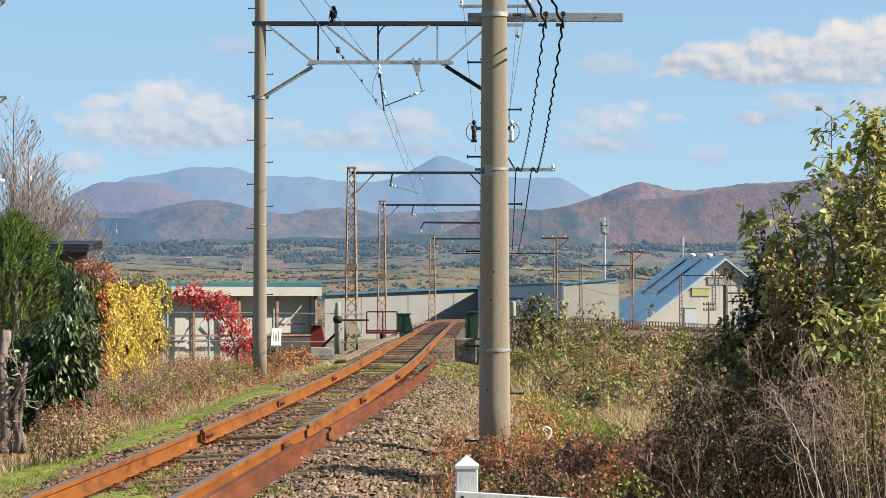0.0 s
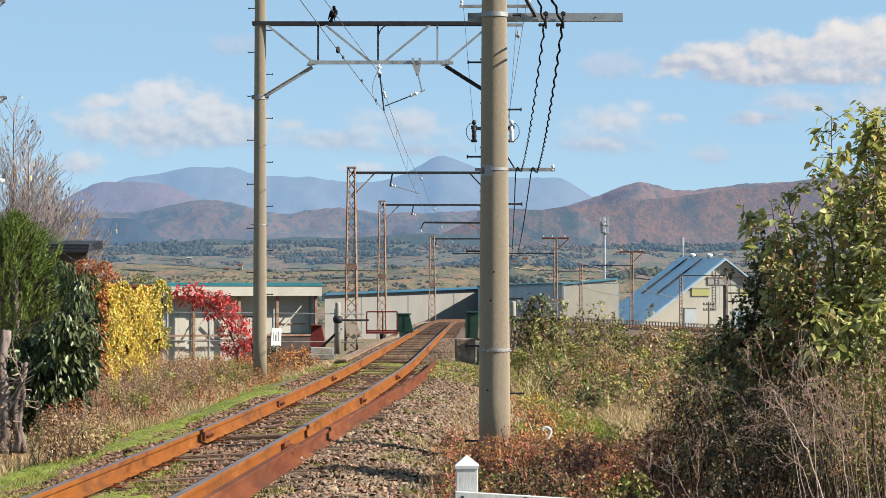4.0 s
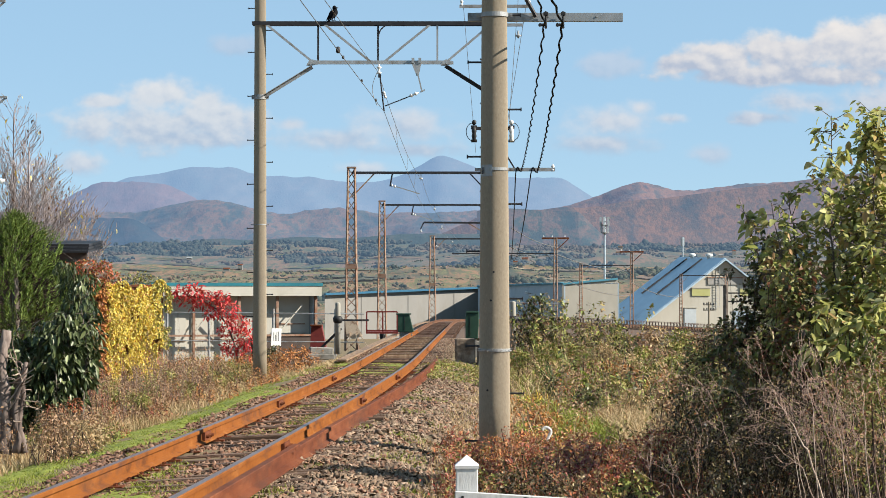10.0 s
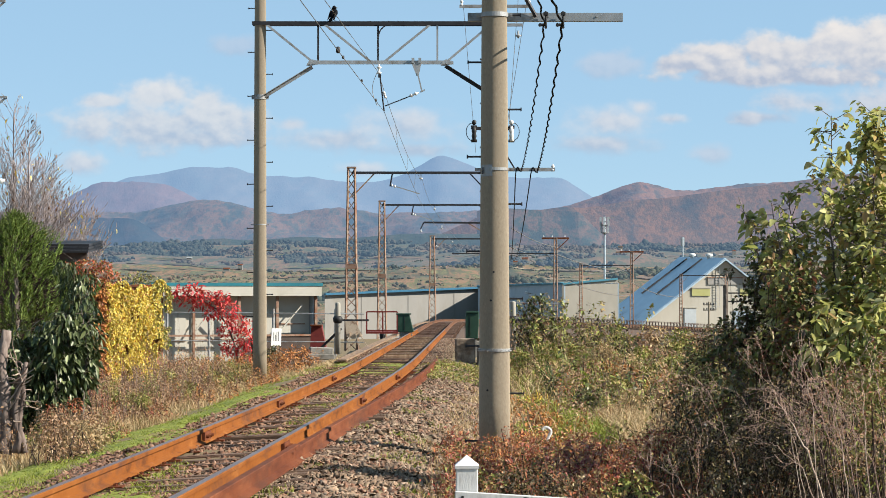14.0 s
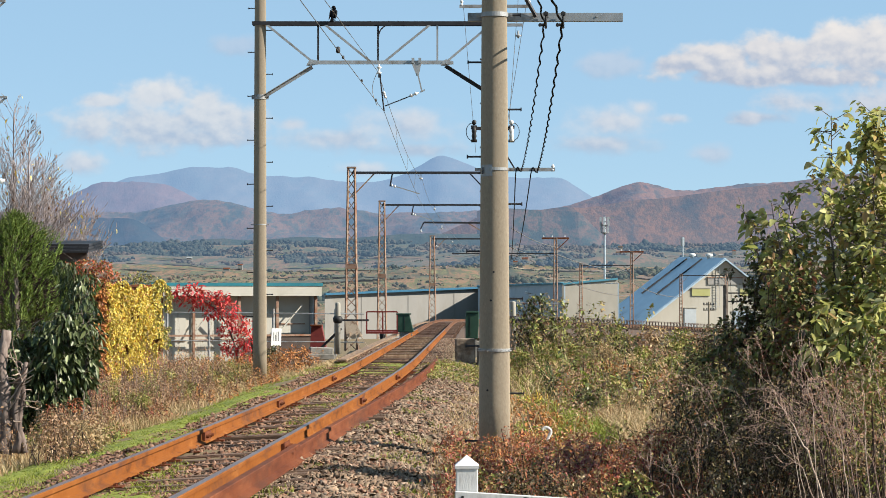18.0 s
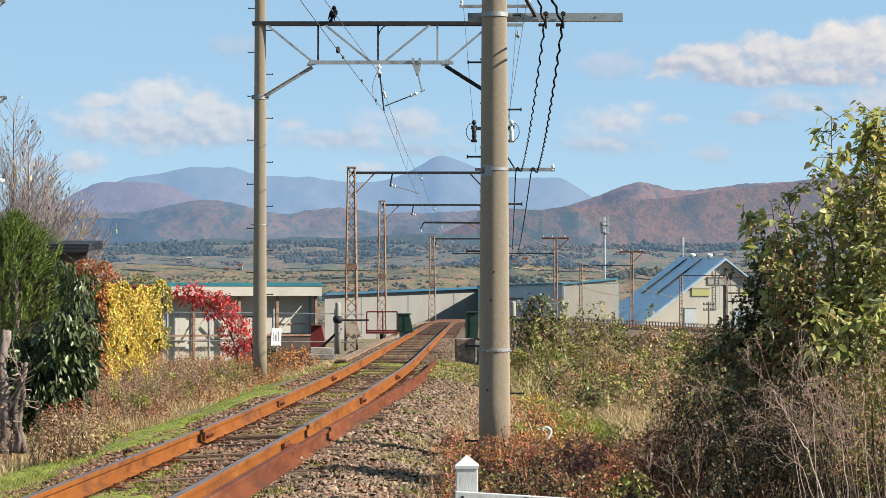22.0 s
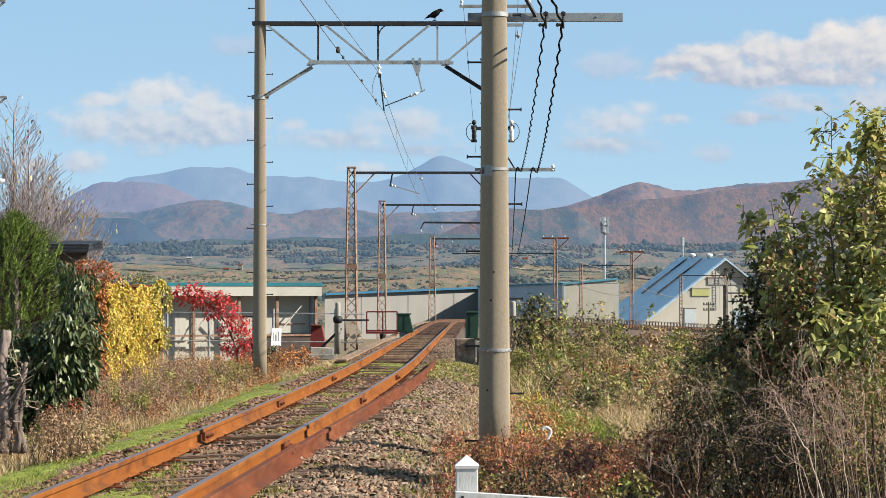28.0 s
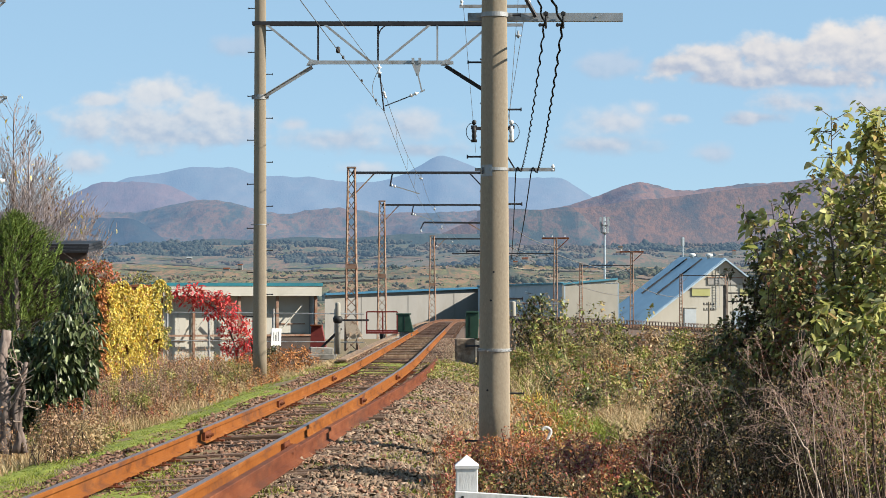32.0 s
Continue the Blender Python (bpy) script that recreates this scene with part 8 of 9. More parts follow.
arching_canes("leaning pale cane shrub with fine reddish twigs", [
    (17.0, 0.008, [(1478, 900), (1433, 808), (1395, 740), (1366, 690)]), (17.1, 0.004, [(1470, 890), (1420, 830), (1375, 790), (1330, 775)]),
    (17.0, 0.004, [(1450, 850), (1440, 740), (1425, 660), (1410, 625)]), (17.2, 0.003, [(1440, 820), (1400, 760), (1340, 735), (1300, 700)]),
    (17.1, 0.003, [(1430, 800), (1390, 720), (1350, 650)])], 81)
arching_canes("upright pale cane shrub with fine reddish twigs", [
    (17.3, 0.0055, [(1505, 900), (1490, 785), (1468, 710), (1450, 640)]), (17.3, 0.004, [(1545, 900), (1530, 770), (1528, 690), (1520, 630)]),
    (17.4, 0.003, [(1520, 890), (1510, 760), (1500, 650)]), (17.2, 0.003, [(1560, 890), (1566, 760), (1550, 660)]), (17.4, 0.004, [(1535, 880), (1490, 760), (1478, 680)])], 82)
arching_canes("low arching bramble canes over the weeds", [
    (18.0, 0.0035, [(1245, 900), (1200, 845), (1160, 822), (1125, 805)]), (18.2, 0.003, [(1230, 890), (1236, 810), (1243, 760)]),
    (18.2, 0.003, [(1330, 880), (1290, 790), (1270, 730), (1250, 690)]), (18.0, 0.0035, [(1225, 890), (1180, 858), (1120, 830)])], 83)
# a fan of fine canes leaning towards the track
fan = random.Random(84)
for n in range(2):
    fine = []
    for k in range(4):
        a0 = 1490 + 70 * n + fan.uniform(-30, 30)
        lean = fan.uniform(0.5, 1.3)
        high = fan.uniform(190, 300)
        d = 17.2 + 0.12 * k
        fine.append((d, fan.uniform(0.0018, 0.0034), [(a0, 900), (a0 - 0.30 * lean * high * 0.5, 900 - 0.4 * high), (a0 - 0.36 * lean * high, 900 - 0.75 * high), (a0 - 0.62 * lean * high, 900 - high)]))
    arching_canes("leaning fine-twigged shrub with grey-pink canes", fine, 90 + n)


# left side: conifer, evergreen, bare tree, ivy, red bush, red maple
def conifer():
    t = thing("conifer", at(26 - 784, 0, 35) + Vector((0, 0, -EYE)), "dense green conifer with feathery upright sprays", "tree")
    wood("trunk", [(Vector((0, 0, 0)), Vector((0.02, 0, 1.4)), 0.08, 0.06), (Vector((0.02, 0, 1.4)), Vector((0, 0, 2.9)), 0.06, 0.01)], M_BARK, t, 8)
    g = np.random.default_rng(4)
    LP, LA, LL, P, Q = [], [], [], [], []
    for i in range(1150):
        u = g.uniform(0, 1)
        z = 1.12 + 1.88 * u
        big = 0.98 * min(1.0, ((1 - u) / 0.55)) ** 0.55 * (1 - 0.35 * max(0.0, 0.25 - u) / 0.25)
        az = g.uniform(0, 6.283)
        rad = big * g.uniform(0.45, 1.0) ** 0.6 * (1 + 0.55 * noise.noise(Vector((math.cos(az) * 2.6, math.sin(az) * 2.6, z * 4.0))))
        out = np.array([math.cos(az), math.sin(az), 0.0])
        tip = out * rad + np.array([0, 0, z])
        d = unit((out * g.uniform(0.4, 0.9) + np.array([0, 0, 1.0]) + g.normal(0, 0.2, 3))[None])[0]
        ln = g.uniform(0.16, 0.30)
        root = tip - d * ln
        P.append(root * np.array([0.4, 0.4, 1.0])); Q.append(tip)
        side = unit(np.cross(d, g.normal(0, 1, 3))[None])[0]
        m = 34
        for k in range(m):
            w = (k + 0.5) / m
            LP.append(root + d * ln * w)
            LA.append(d * 0.9 + side * (1 if k % 2 else -1) * (1.0 - 0.5 * w) + g.normal(0, 0.22, 3))
            LL.append(0.060 * (1.15 - 0.75 * w) * g.uniform(0.7, 1.2))
    v, f = tube_arrays(np.array(P), np.array(Q), 0.006, 0.002, 3)
    tagged(raw_mesh("branch", v, f, M_STEM, t), kind="stuff")
    LP, LA, LL = np.array(LP), np.array(LA), np.array(LL)
    v, f = leaf_arrays(LP, LA, LL, LL * 0.26, 0.1, -0.1, True)
    tagged(raw_mesh("crown", v, f, L_CONIFER, t), kind="stuff")


conifer()


def evergreen():
    t = thing("evergreen_shrub", at(92 - 784, 0, 31) + Vector((0, 0, -EYE + 0.02)), "dark glossy evergreen shrub with long drooping leaves", "shrub")
    g = random.Random(8)
    stems = []
    for i in range(38):
        x = g.uniform(-0.42, 0.46)
        top = 1.34 + 0.66 * smooth01((x + 0.02) / 0.16) - 0.2 * max(0.0, x - 0.3)
        stems.append((x * 0.9, g.uniform(-0.3, 0.4), x * 0.15, g.uniform(-0.2, 0.2), top * g.uniform(0.55, 1.0), 0.19, 0.10 + 1.15 * max(0.0, x)))
    spots = shoots(t, stems, 0.100, 0.047, 38, L_EVERGREEN, M_BARK, 31, 0.95, 0.35, r0=0.016, fine=True)
    meshes = []
    for k in range(3):
        v, f = fine_leaf_arrays(np.array([[0.0, 0, 0]]), np.array([[0.5, 0.1 * k, -1.0]]), 0.120, 0.054 + 0.005 * k, 0.16, 0.2)
        ob = raw_mesh("leaf", v, f, L_EVERGREEN)
        meshes.append(ob.data)
        bpy.data.objects.remove(ob)
    for p in g.sample(list(spots), 160):
        piece("leaf", g.choice(meshes), t, Matrix.Translation(Vector(p) + Vector((g.gauss(0, 0.04), g.gauss(0, 0.04) - 0.06, g.gauss(0, 0.04)))) @ Euler((g.uniform(-0.7, 0.7), g.uniform(-0.7, 0.7), g.uniform(0, 6.28))).to_matrix().to_4x4())


evergreen()


bare_tree(at(17 - 784, 0, 55) + Vector((0, 0, -EYE)), 5.9, 300, "leafless garden tree with steep grey limbs and last leaves", 0.42, 120)
bare_tree(at(38 - 784, 0, 54) + Vector((0, 0, -EYE)), 5.2, 341, "leafless garden tree with upright grey twigs", 0.40, 80)
bare_tree(at(62 - 784, 0, 56) + Vector((0, 0, -EYE)), 4.6, 312, "leafless garden tree with fine twigs and dead leaves", 0.50, 110, 0.03)
bare_tree(at(-40 - 784, 0, 57) + Vector((0, 0, -EYE)), 4.6, 318, "leafless garden tree with fine grey twigs", 0.50, 90)
bare_tree(at(122 - 784, 0, 58) + Vector((0, 0, -EYE)), 3.7, 330, "low leafless garden tree with a few dry leaves", 0.58, 110, 0.05, 0.03)

bare_tree(at(96 - 784, 0, 57) + Vector((0, 0, -EYE)), 4.3, 352, "leafless garden tree with spreading reddish twigs", 0.62, 120, 0.04, 0.034)

# the gnarled trunks in front of the hedge
def tube_path(bm, pts, radii, seg=10, lump=0.0, seed=0.0):
    rings = []
    for i, (p, r) in enumerate(zip(pts, radii)):
        d = (pts[min(len(pts) - 1, i + 1)] - pts[max(0, i - 1)]).normalized()
        u = d.orthogonal().normalized()
        w = d.cross(u)
        ring = []
        for k in range(seg):
            a = 6.28318 * k / seg
            q = u * math.cos(a) + w * math.sin(a)
            ring.append(bm.verts.new(p + q * r * (1 + lump * noise.noise(p * 6 + q * 1.3 + Vector((seed, 0, 0))))))
        rings.append(ring)
    for a, b in zip(rings, rings[1:]):
        for k in range(seg):
            bm.faces.new((a[k], a[(k + 1) % seg], b[(k + 1) % seg], b[k]))
    bm.faces.new(rings[0][::-1])
    bm.faces.new(rings[-1])
    bmesh.ops.recalc_face_normals(bm, faces=bm.faces[:])
    return bm


t = thing("old_trunk", at(10 - 784, 0, 27) + Vector((0, 0, -EYE + 0.02)), "gnarled grey-brown trunks with bare suckers", "tree trunk")
rn = random.Random(9)
for k, (bx, lean, h, r) in enumerate(((-0.03, 0.03, 1.35, 0.075), (0.10, 0.10, 1.0, 0.045), (0.19, -0.02, 0.8, 0.03))):
    pts, rad = [], []
    for i in range(14):
        u = i / 13
        pts.append(Vector((bx + lean * u + 0.03 * math.sin(u * 7 + k), 0.03 * math.cos(u * 5), h * u)))
        rad.append(r * (1.25 - 0.6 * u))
    part("trunk", tube_path(bmesh.new(), pts, rad, 12, 0.9, k * 3.0), M_TRUNK, t, smooth=True)
for k in range(34):
    b = Vector((rn.uniform(-0.05, 0.22), rn.uniform(-0.08, 0.05), rn.uniform(0.3, 1.1)))
    d = Vector((rn.uniform(-0.3, 0.8), rn.uniform(-0.6, 0.2), rn.uniform(-0.2, 0.9)))
    pts = [b + d * (0.09 * i) + Vector((0.012 * math.sin(i * 1.7 + k), 0, 0.012 * math.cos(i + k))) for i in range(5)]
    part("sucker", tube_path(bmesh.new(), pts, [0.009, 0.008, 0.007, 0.005, 0.003], 5), M_CANE if k % 3 else M_TWIG, t)

# ivy on the shed
def ivy():
    t = thing("ivy", shed.location, "curtain of yellow ivy leaves hanging over the shed", "ivy")
    t.rotation_euler = (0, 0, 0.62)

    def smooth_up(u):
        return np.clip((u - 0.3) / 0.7, 0.0, 1.0)

    def sheet(name, n, x0, x1, low, mat, size, face):
        """Leaves hanging on one face: 0 the front, 1 the side."""
        x = rng.uniform(x0, x1, n)
        z = sh * (1 - rng.uniform(0, 1, n) ** 1.25 * (1 - low + 0.12 * np.sin(x * 11) + 0.06 * np.sin(x * 29)))
        edge = np.array([noise.noise(Vector((a * 5.0, 2.0, len(name)))) for a in x])
        z = z + np.maximum(0.0, 0.30 + 0.5 * edge - z) * rng.uniform(0.3, 1.0, n)
        bare = np.array([noise.noise(Vector((a * 4.5, b * 3.2, 1.7))) + 0.5 * noise.noise(Vector((a * 13, b * 9, 5.2))) for a, b in zip(x, z)])
        ok = bare > -0.50 + rng.uniform(-0.15, 0.15, n) + 0.5 * np.maximum(0.0, x - 0.95 - 0.15 * z / sh) * 4
        x, z, edge = x[ok], z[ok], edge[ok]
        n = len(x)
        out = -0.03 - rng.uniform(0, 0.07, n) - 0.022 * np.sin(x * 9 + z * 5) - 0.015 * np.sin(x * 23 - z * 13)
        z = z + 0.02 + (0.06 * np.sin(x * 7) + 0.05 * np.sin(x * 17 + 1) + 0.08 * edge) * smooth_up(z / sh)
        push = rng.normal(-0.45, 0.4, n)
        along = rng.normal(0, 0.8, n)
        P = np.stack([x, out, z], 1) if face == 0 else np.stack([out * 0.5, x, z], 1)
        ax = np.stack([along, push, -np.ones(n)], 1) if face == 0 else np.stack([push, along, -np.ones(n)], 1)
        L = rng.uniform(0.5, 1.25, n) * size
        v, f = leaf_arrays(P, ax, L, L * 0.8, 0.12, 0.1)
        tagged(raw_mesh(name, v, f, mat, t), kind="stuff")

    sheet("yellow_leaf", 33000, 0.0, 1.18, 0.06, L_YELLOW, 0.034, 0)
    sheet("orange_leaf", 1500, 0.0, 1.1, 0.06, L_RUSTIVY, 0.044, 0)
    sheet("green_leaf", 2400, 1.0, 1.36, 0.15, L_OLIVE, 0.048, 0)
    sheet("yellow_leaf", 1500, 1.0, 1.36, 0.15, L_YELLOW, 0.044, 0)
    shapes = []
    for k in range(3):
        v, f = fine_leaf_arrays(np.array([[0.0, 0, 0]]), np.array([[0.25 * (k - 1), -0.5, -1.0]]), 0.042, 0.036, 0.12, 0.1)
        ob = raw_mesh("leaf", v, f, L_YELLOW)
        shapes.append(ob.data)
        bpy.data.objects.remove(ob)
    lf = random.Random(12)
    for k in range(260):
        piece("leaf", shapes[k % 3], t, Matrix.Translation((lf.uniform(0.02, 1.16), -0.10 - lf.uniform(0, 0.03), sh * (1.0 - 0.8 * lf.random() ** 1.25))) @ Euler((lf.uniform(-0.4, 0.4), lf.uniform(-0.7, 0.7), lf.uniform(-0.5, 0.5))).to_matrix().to_4x4())
    sheet("rusty_leaf", 3200, -0.40, 0.06, 0.02, L_RUSTIVY, 0.055, 0)


ivy()


def leaf_cloud(name, label, c, radii, n, leaf_len, mat, stem_h, category="shrub", gaps=0.0, wide=0.5):
    t = thing(name, (c[0], c[1], c[2]), label, category)
    th, u, w = rng.uniform(0, 6.283, n), rng.uniform(-1, 1, n), rng.uniform(0.3, 1, n) ** 0.5
    r = np.sqrt(1 - u * u)
    P = np.stack([radii[0] * w * r * np.cos(th), radii[1] * w * r * np.sin(th), stem_h + radii[2] * w * u], 1)
    ok = np.array([noise.noise(Vector(p) * 3.2) > gaps for p in P])
    P = P[ok]
    n = len(P)
    ax = rng.normal(0, 1, (n, 3)) - np.array([[0, 0, 0.3]])
    L = leaf_len * rng.uniform(0.6, 1.2, n)
    v, f = leaf_arrays(P, ax, L, L * wide, 0.2, 0.3)
    raw_mesh("crown", v, f, mat, t)
    segs, _ = grow((0, 0, 0), stem_h + radii[2] * 0.6, 0.6, 2, (0, 1), int(abs(c[0]) * 100), 0.6, 0.025, 0.25, 0.15)
    wood("branch", segs, M_BARK, t, 4)
    return t


leaf_cloud("garden_bush", "rusty autumn bush above the ivy", at(185 - 784, 0, 47) + Vector((0, 0, -EYE)), (0.26, 0.3, 0.12), 500, 0.06, L_REDBUSH, 2.02, gaps=-0.1)


sumac = clumps("red_sumac", "slender drooping shrub with bright red leaves", [
    (320, 522, 61, 0.22), (345, 514, 61, 0.20), (365, 530, 61, 0.24), (390, 528, 61, 0.20), (402, 550, 61, 0.26), (422, 572, 61, 0.24), (400, 585, 61, 0.18), (434, 598, 61, 0.24), (408, 616, 61, 0.20), (372, 556, 61, 0.14), (438, 626, 61, 0.16), (340, 540, 61, 0.12)], 0.105, L_RED, 620, 380, "tree", out=0.4, plain=False, wide=0.38, stem=0.0012)
sumac_foot = sumac.location.copy()
for line, r in ((((424, 650), (416, 610), (402, 575), (384, 548), (352, 528), (322, 520)), 0.030), (((416, 650), (424, 612), (436, 590), (428, 565)), 0.022), (((402, 575), (376, 545), (372, 524), (380, 512)), 0.014)):
    way = [at(a - 784, 530 - b, 61.05) - sumac_foot for a, b in line]
    part("trunk", tube_path(bmesh.new(), way, [r * (1 - 0.7 * i / (len(way) - 1)) for i in range(len(way))], 7), M_BARK, sumac, "thin grey-brown arching stem", True)
clumps("hanging_evergreen", "long drooping glossy leaves between hedge and shed", [
    (128, 505, 33, 0.16), (148, 500, 33, 0.15), (135, 540, 33, 0.17), (152, 545, 33, 0.14), (140, 580, 33, 0.16), (158, 590, 33, 0.12), (135, 620, 33, 0.16), (118, 475, 33, 0.14)], 0.10, L_EVERGREEN, 621, 800, "shrub", out=0.2, plain=False, hang=1.5, wide=0.24)
clumps("red_bush", "red and green nandina-like bush behind the hedge", [
    (128, 482, 47, 0.20), (155, 474, 47, 0.18), (178, 484, 47, 0.20), (200, 494, 47, 0.15), (150, 496, 47, 0.20), (186, 470, 47, 0.10)], 0.065, L_REDBUSH, 622, 800, "shrub", stem=0.004)
clumps("garden_bush", "thin yellowing bush behind the shed", [(232, 496, 50, 0.14), (252, 488, 50, 0.12), (268, 498, 50, 0.14), (245, 505, 50, 0.16)], 0.06, L_OLIVE, 623, 500, "shrub", stem=0.004)


# woods and houses of the valley
def far_woods(name, label, spots, mat):
    """Crowns with lumpy outlines, one mesh for woods that nobody could count."""
    bm = bmesh.new()
    bmesh.ops.create_icosphere(bm, subdivisions=1, radius=1.0)
    tmpl = np.array([tuple(v.co) for v in bm.verts])
    tri = np.array([[v.index for v in f.verts] for f in bm.faces])
    bm.free()
    V, F = [], []
    for n, (x, y, s) in enumerate(spots):
        z = ground_z(x, y)
        for k in range(4):
            lump = rng.uniform(0.55, 1.4, (len(tmpl), 1))
            r = s * rng.uniform(0.42, 0.8)
            v = tmpl * lump * np.array([[r * rng.uniform(0.8, 1.3), r, r * rng.uniform(0.7, 1.2)]])
            V.append(v + np.array([[x + rng.normal(0, s * 0.75), y + rng.normal(0, s), z + r * rng.uniform(0.2, 1.0)]]))
            F.append(tri + len(F) * len(tmpl))
    return tagged(raw_mesh(name, np.concatenate(V), np.concatenate(F), mat), label, "woods", kind="stuff")


# last triple of each: haze over the woods, painted as emission
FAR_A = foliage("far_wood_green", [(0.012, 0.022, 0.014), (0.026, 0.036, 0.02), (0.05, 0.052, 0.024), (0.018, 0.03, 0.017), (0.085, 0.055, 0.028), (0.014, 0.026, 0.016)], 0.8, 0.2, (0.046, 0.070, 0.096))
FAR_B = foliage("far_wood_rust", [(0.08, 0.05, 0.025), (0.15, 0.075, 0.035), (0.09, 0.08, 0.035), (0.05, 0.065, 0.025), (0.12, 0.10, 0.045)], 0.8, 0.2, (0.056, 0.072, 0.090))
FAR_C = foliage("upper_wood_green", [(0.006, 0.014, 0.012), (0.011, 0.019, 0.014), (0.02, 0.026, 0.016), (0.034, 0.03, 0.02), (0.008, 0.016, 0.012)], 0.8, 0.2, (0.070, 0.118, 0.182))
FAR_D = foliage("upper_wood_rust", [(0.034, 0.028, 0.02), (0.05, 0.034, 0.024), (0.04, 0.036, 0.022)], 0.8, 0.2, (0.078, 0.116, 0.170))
rn = random.Random(77)


def wood_spots(n, d0, d1, thresh, seed, size):
    out = []
    while len(out) < n:
        y = d0 * (d1 / d0) ** rn.random()
        x = rn.uniform(-0.2, 0.2) * y
        c = noise.noise(Vector((x * 0.010, y * 0.0045, seed))) + 0.6 * noise.noise(Vector((x * 0.045, y * 0.014, seed))) + 0.35 * noise.noise(Vector((x * 0.16, y * 0.05, seed)))
        if c > thresh:
            out.append((x, y, size * rn.uniform(0.45, 1.0) * (1 + 1.1 * min(0.6, c - thresh))))
    return out


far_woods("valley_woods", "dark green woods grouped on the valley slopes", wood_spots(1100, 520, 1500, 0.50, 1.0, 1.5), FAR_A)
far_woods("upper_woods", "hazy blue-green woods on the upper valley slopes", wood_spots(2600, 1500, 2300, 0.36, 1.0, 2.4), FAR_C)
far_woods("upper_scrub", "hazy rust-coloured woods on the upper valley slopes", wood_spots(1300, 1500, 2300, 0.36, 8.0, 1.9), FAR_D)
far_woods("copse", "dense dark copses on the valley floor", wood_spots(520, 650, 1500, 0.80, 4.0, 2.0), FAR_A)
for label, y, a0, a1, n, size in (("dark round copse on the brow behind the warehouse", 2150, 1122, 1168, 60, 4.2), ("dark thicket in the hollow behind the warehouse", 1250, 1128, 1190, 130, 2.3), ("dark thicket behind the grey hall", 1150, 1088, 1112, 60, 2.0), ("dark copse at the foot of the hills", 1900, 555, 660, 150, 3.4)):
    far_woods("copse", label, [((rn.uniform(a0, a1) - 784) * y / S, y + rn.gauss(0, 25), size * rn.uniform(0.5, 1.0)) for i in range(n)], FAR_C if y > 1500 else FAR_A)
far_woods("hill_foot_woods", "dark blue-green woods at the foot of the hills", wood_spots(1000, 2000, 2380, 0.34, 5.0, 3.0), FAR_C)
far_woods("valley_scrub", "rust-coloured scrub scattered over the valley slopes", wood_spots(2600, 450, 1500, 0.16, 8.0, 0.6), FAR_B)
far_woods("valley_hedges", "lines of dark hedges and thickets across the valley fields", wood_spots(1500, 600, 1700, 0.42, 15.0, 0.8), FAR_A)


def terrace(x, y, w, d, col):
    """A field that lies on the valley slope, narrow and slightly bowed."""
    V, F, n = [], [], 10
    bow = rn.uniform(-0.25, 0.25)
    for j in range(4):
        for i in range(n + 1):
            u = i / n * 2 - 1
            px, py = x + u * w / 2, y + (j / 3 - 0.5) * d * (1 - 0.6 * u * u) + bow * w * u
            V.append((px, py, ground_z(px, py) + 0.7))
    for j in range(3):
        for i in range(n):
            F.append((j * (n + 1) + i, j * (n + 1) + i + 1, (j + 1) * (n + 1) + i + 1, (j + 1) * (n + 1) + i))
    tagged(raw_mesh("field", np.array(V), np.array(F), col), "small farmed field on the far valley slope", "field", "valley fields", "structure")


# the farmed fields carry the same painted haze glow as the valley
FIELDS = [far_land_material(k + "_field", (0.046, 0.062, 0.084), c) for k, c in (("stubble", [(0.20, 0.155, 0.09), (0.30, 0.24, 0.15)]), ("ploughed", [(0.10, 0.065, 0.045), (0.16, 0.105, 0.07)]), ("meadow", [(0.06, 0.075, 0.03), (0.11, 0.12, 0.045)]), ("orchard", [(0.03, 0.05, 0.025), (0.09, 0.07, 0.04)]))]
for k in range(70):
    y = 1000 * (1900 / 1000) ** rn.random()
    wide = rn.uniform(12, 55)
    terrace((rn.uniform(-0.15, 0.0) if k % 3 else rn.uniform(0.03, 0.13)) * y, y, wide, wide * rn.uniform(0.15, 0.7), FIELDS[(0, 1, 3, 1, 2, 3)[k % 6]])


def far_house(x, y, w, col):
    z = ground_z(x, y)
    t = thing("farmhouse", (x, y, z - 0.6), "small pale farmhouse far off in the valley", "house", "valley houses")
    part("wall", box(bmesh.new(), (0, 0, 1.6), (w, w * 0.7, 3.2)), M_SIDING_WHITE, t)
    bm = bmesh.new()
    h = w * 0.22
    vs = [bm.verts.new(p) for p in ((-w * 0.55, -w * 0.4, 3.2), (w * 0.55, -w * 0.4, 3.2), (w * 0.55, w * 0.4, 3.2), (-w * 0.55, w * 0.4, 3.2), (-w * 0.55, 0, 3.2 + h), (w * 0.55, 0, 3.2 + h))]
    for q in ((0, 1, 5, 4), (2, 3, 4, 5), (0, 4, 3), (1, 2, 5), (3, 2, 1, 0)):
        bm.faces.new([vs[i] for i in q])
    part("roof", bm, col, t)


for i in range(20):
    y = rn.uniform(1100, 2100)
    far_house(rn.uniform(-0.18, 0.17) * y, y, rn.uniform(2.2, 4.0), rn.choice((M_GALV, M_RUST_DARK, M_GALV_DARK, M_BROWN_WOOD)))


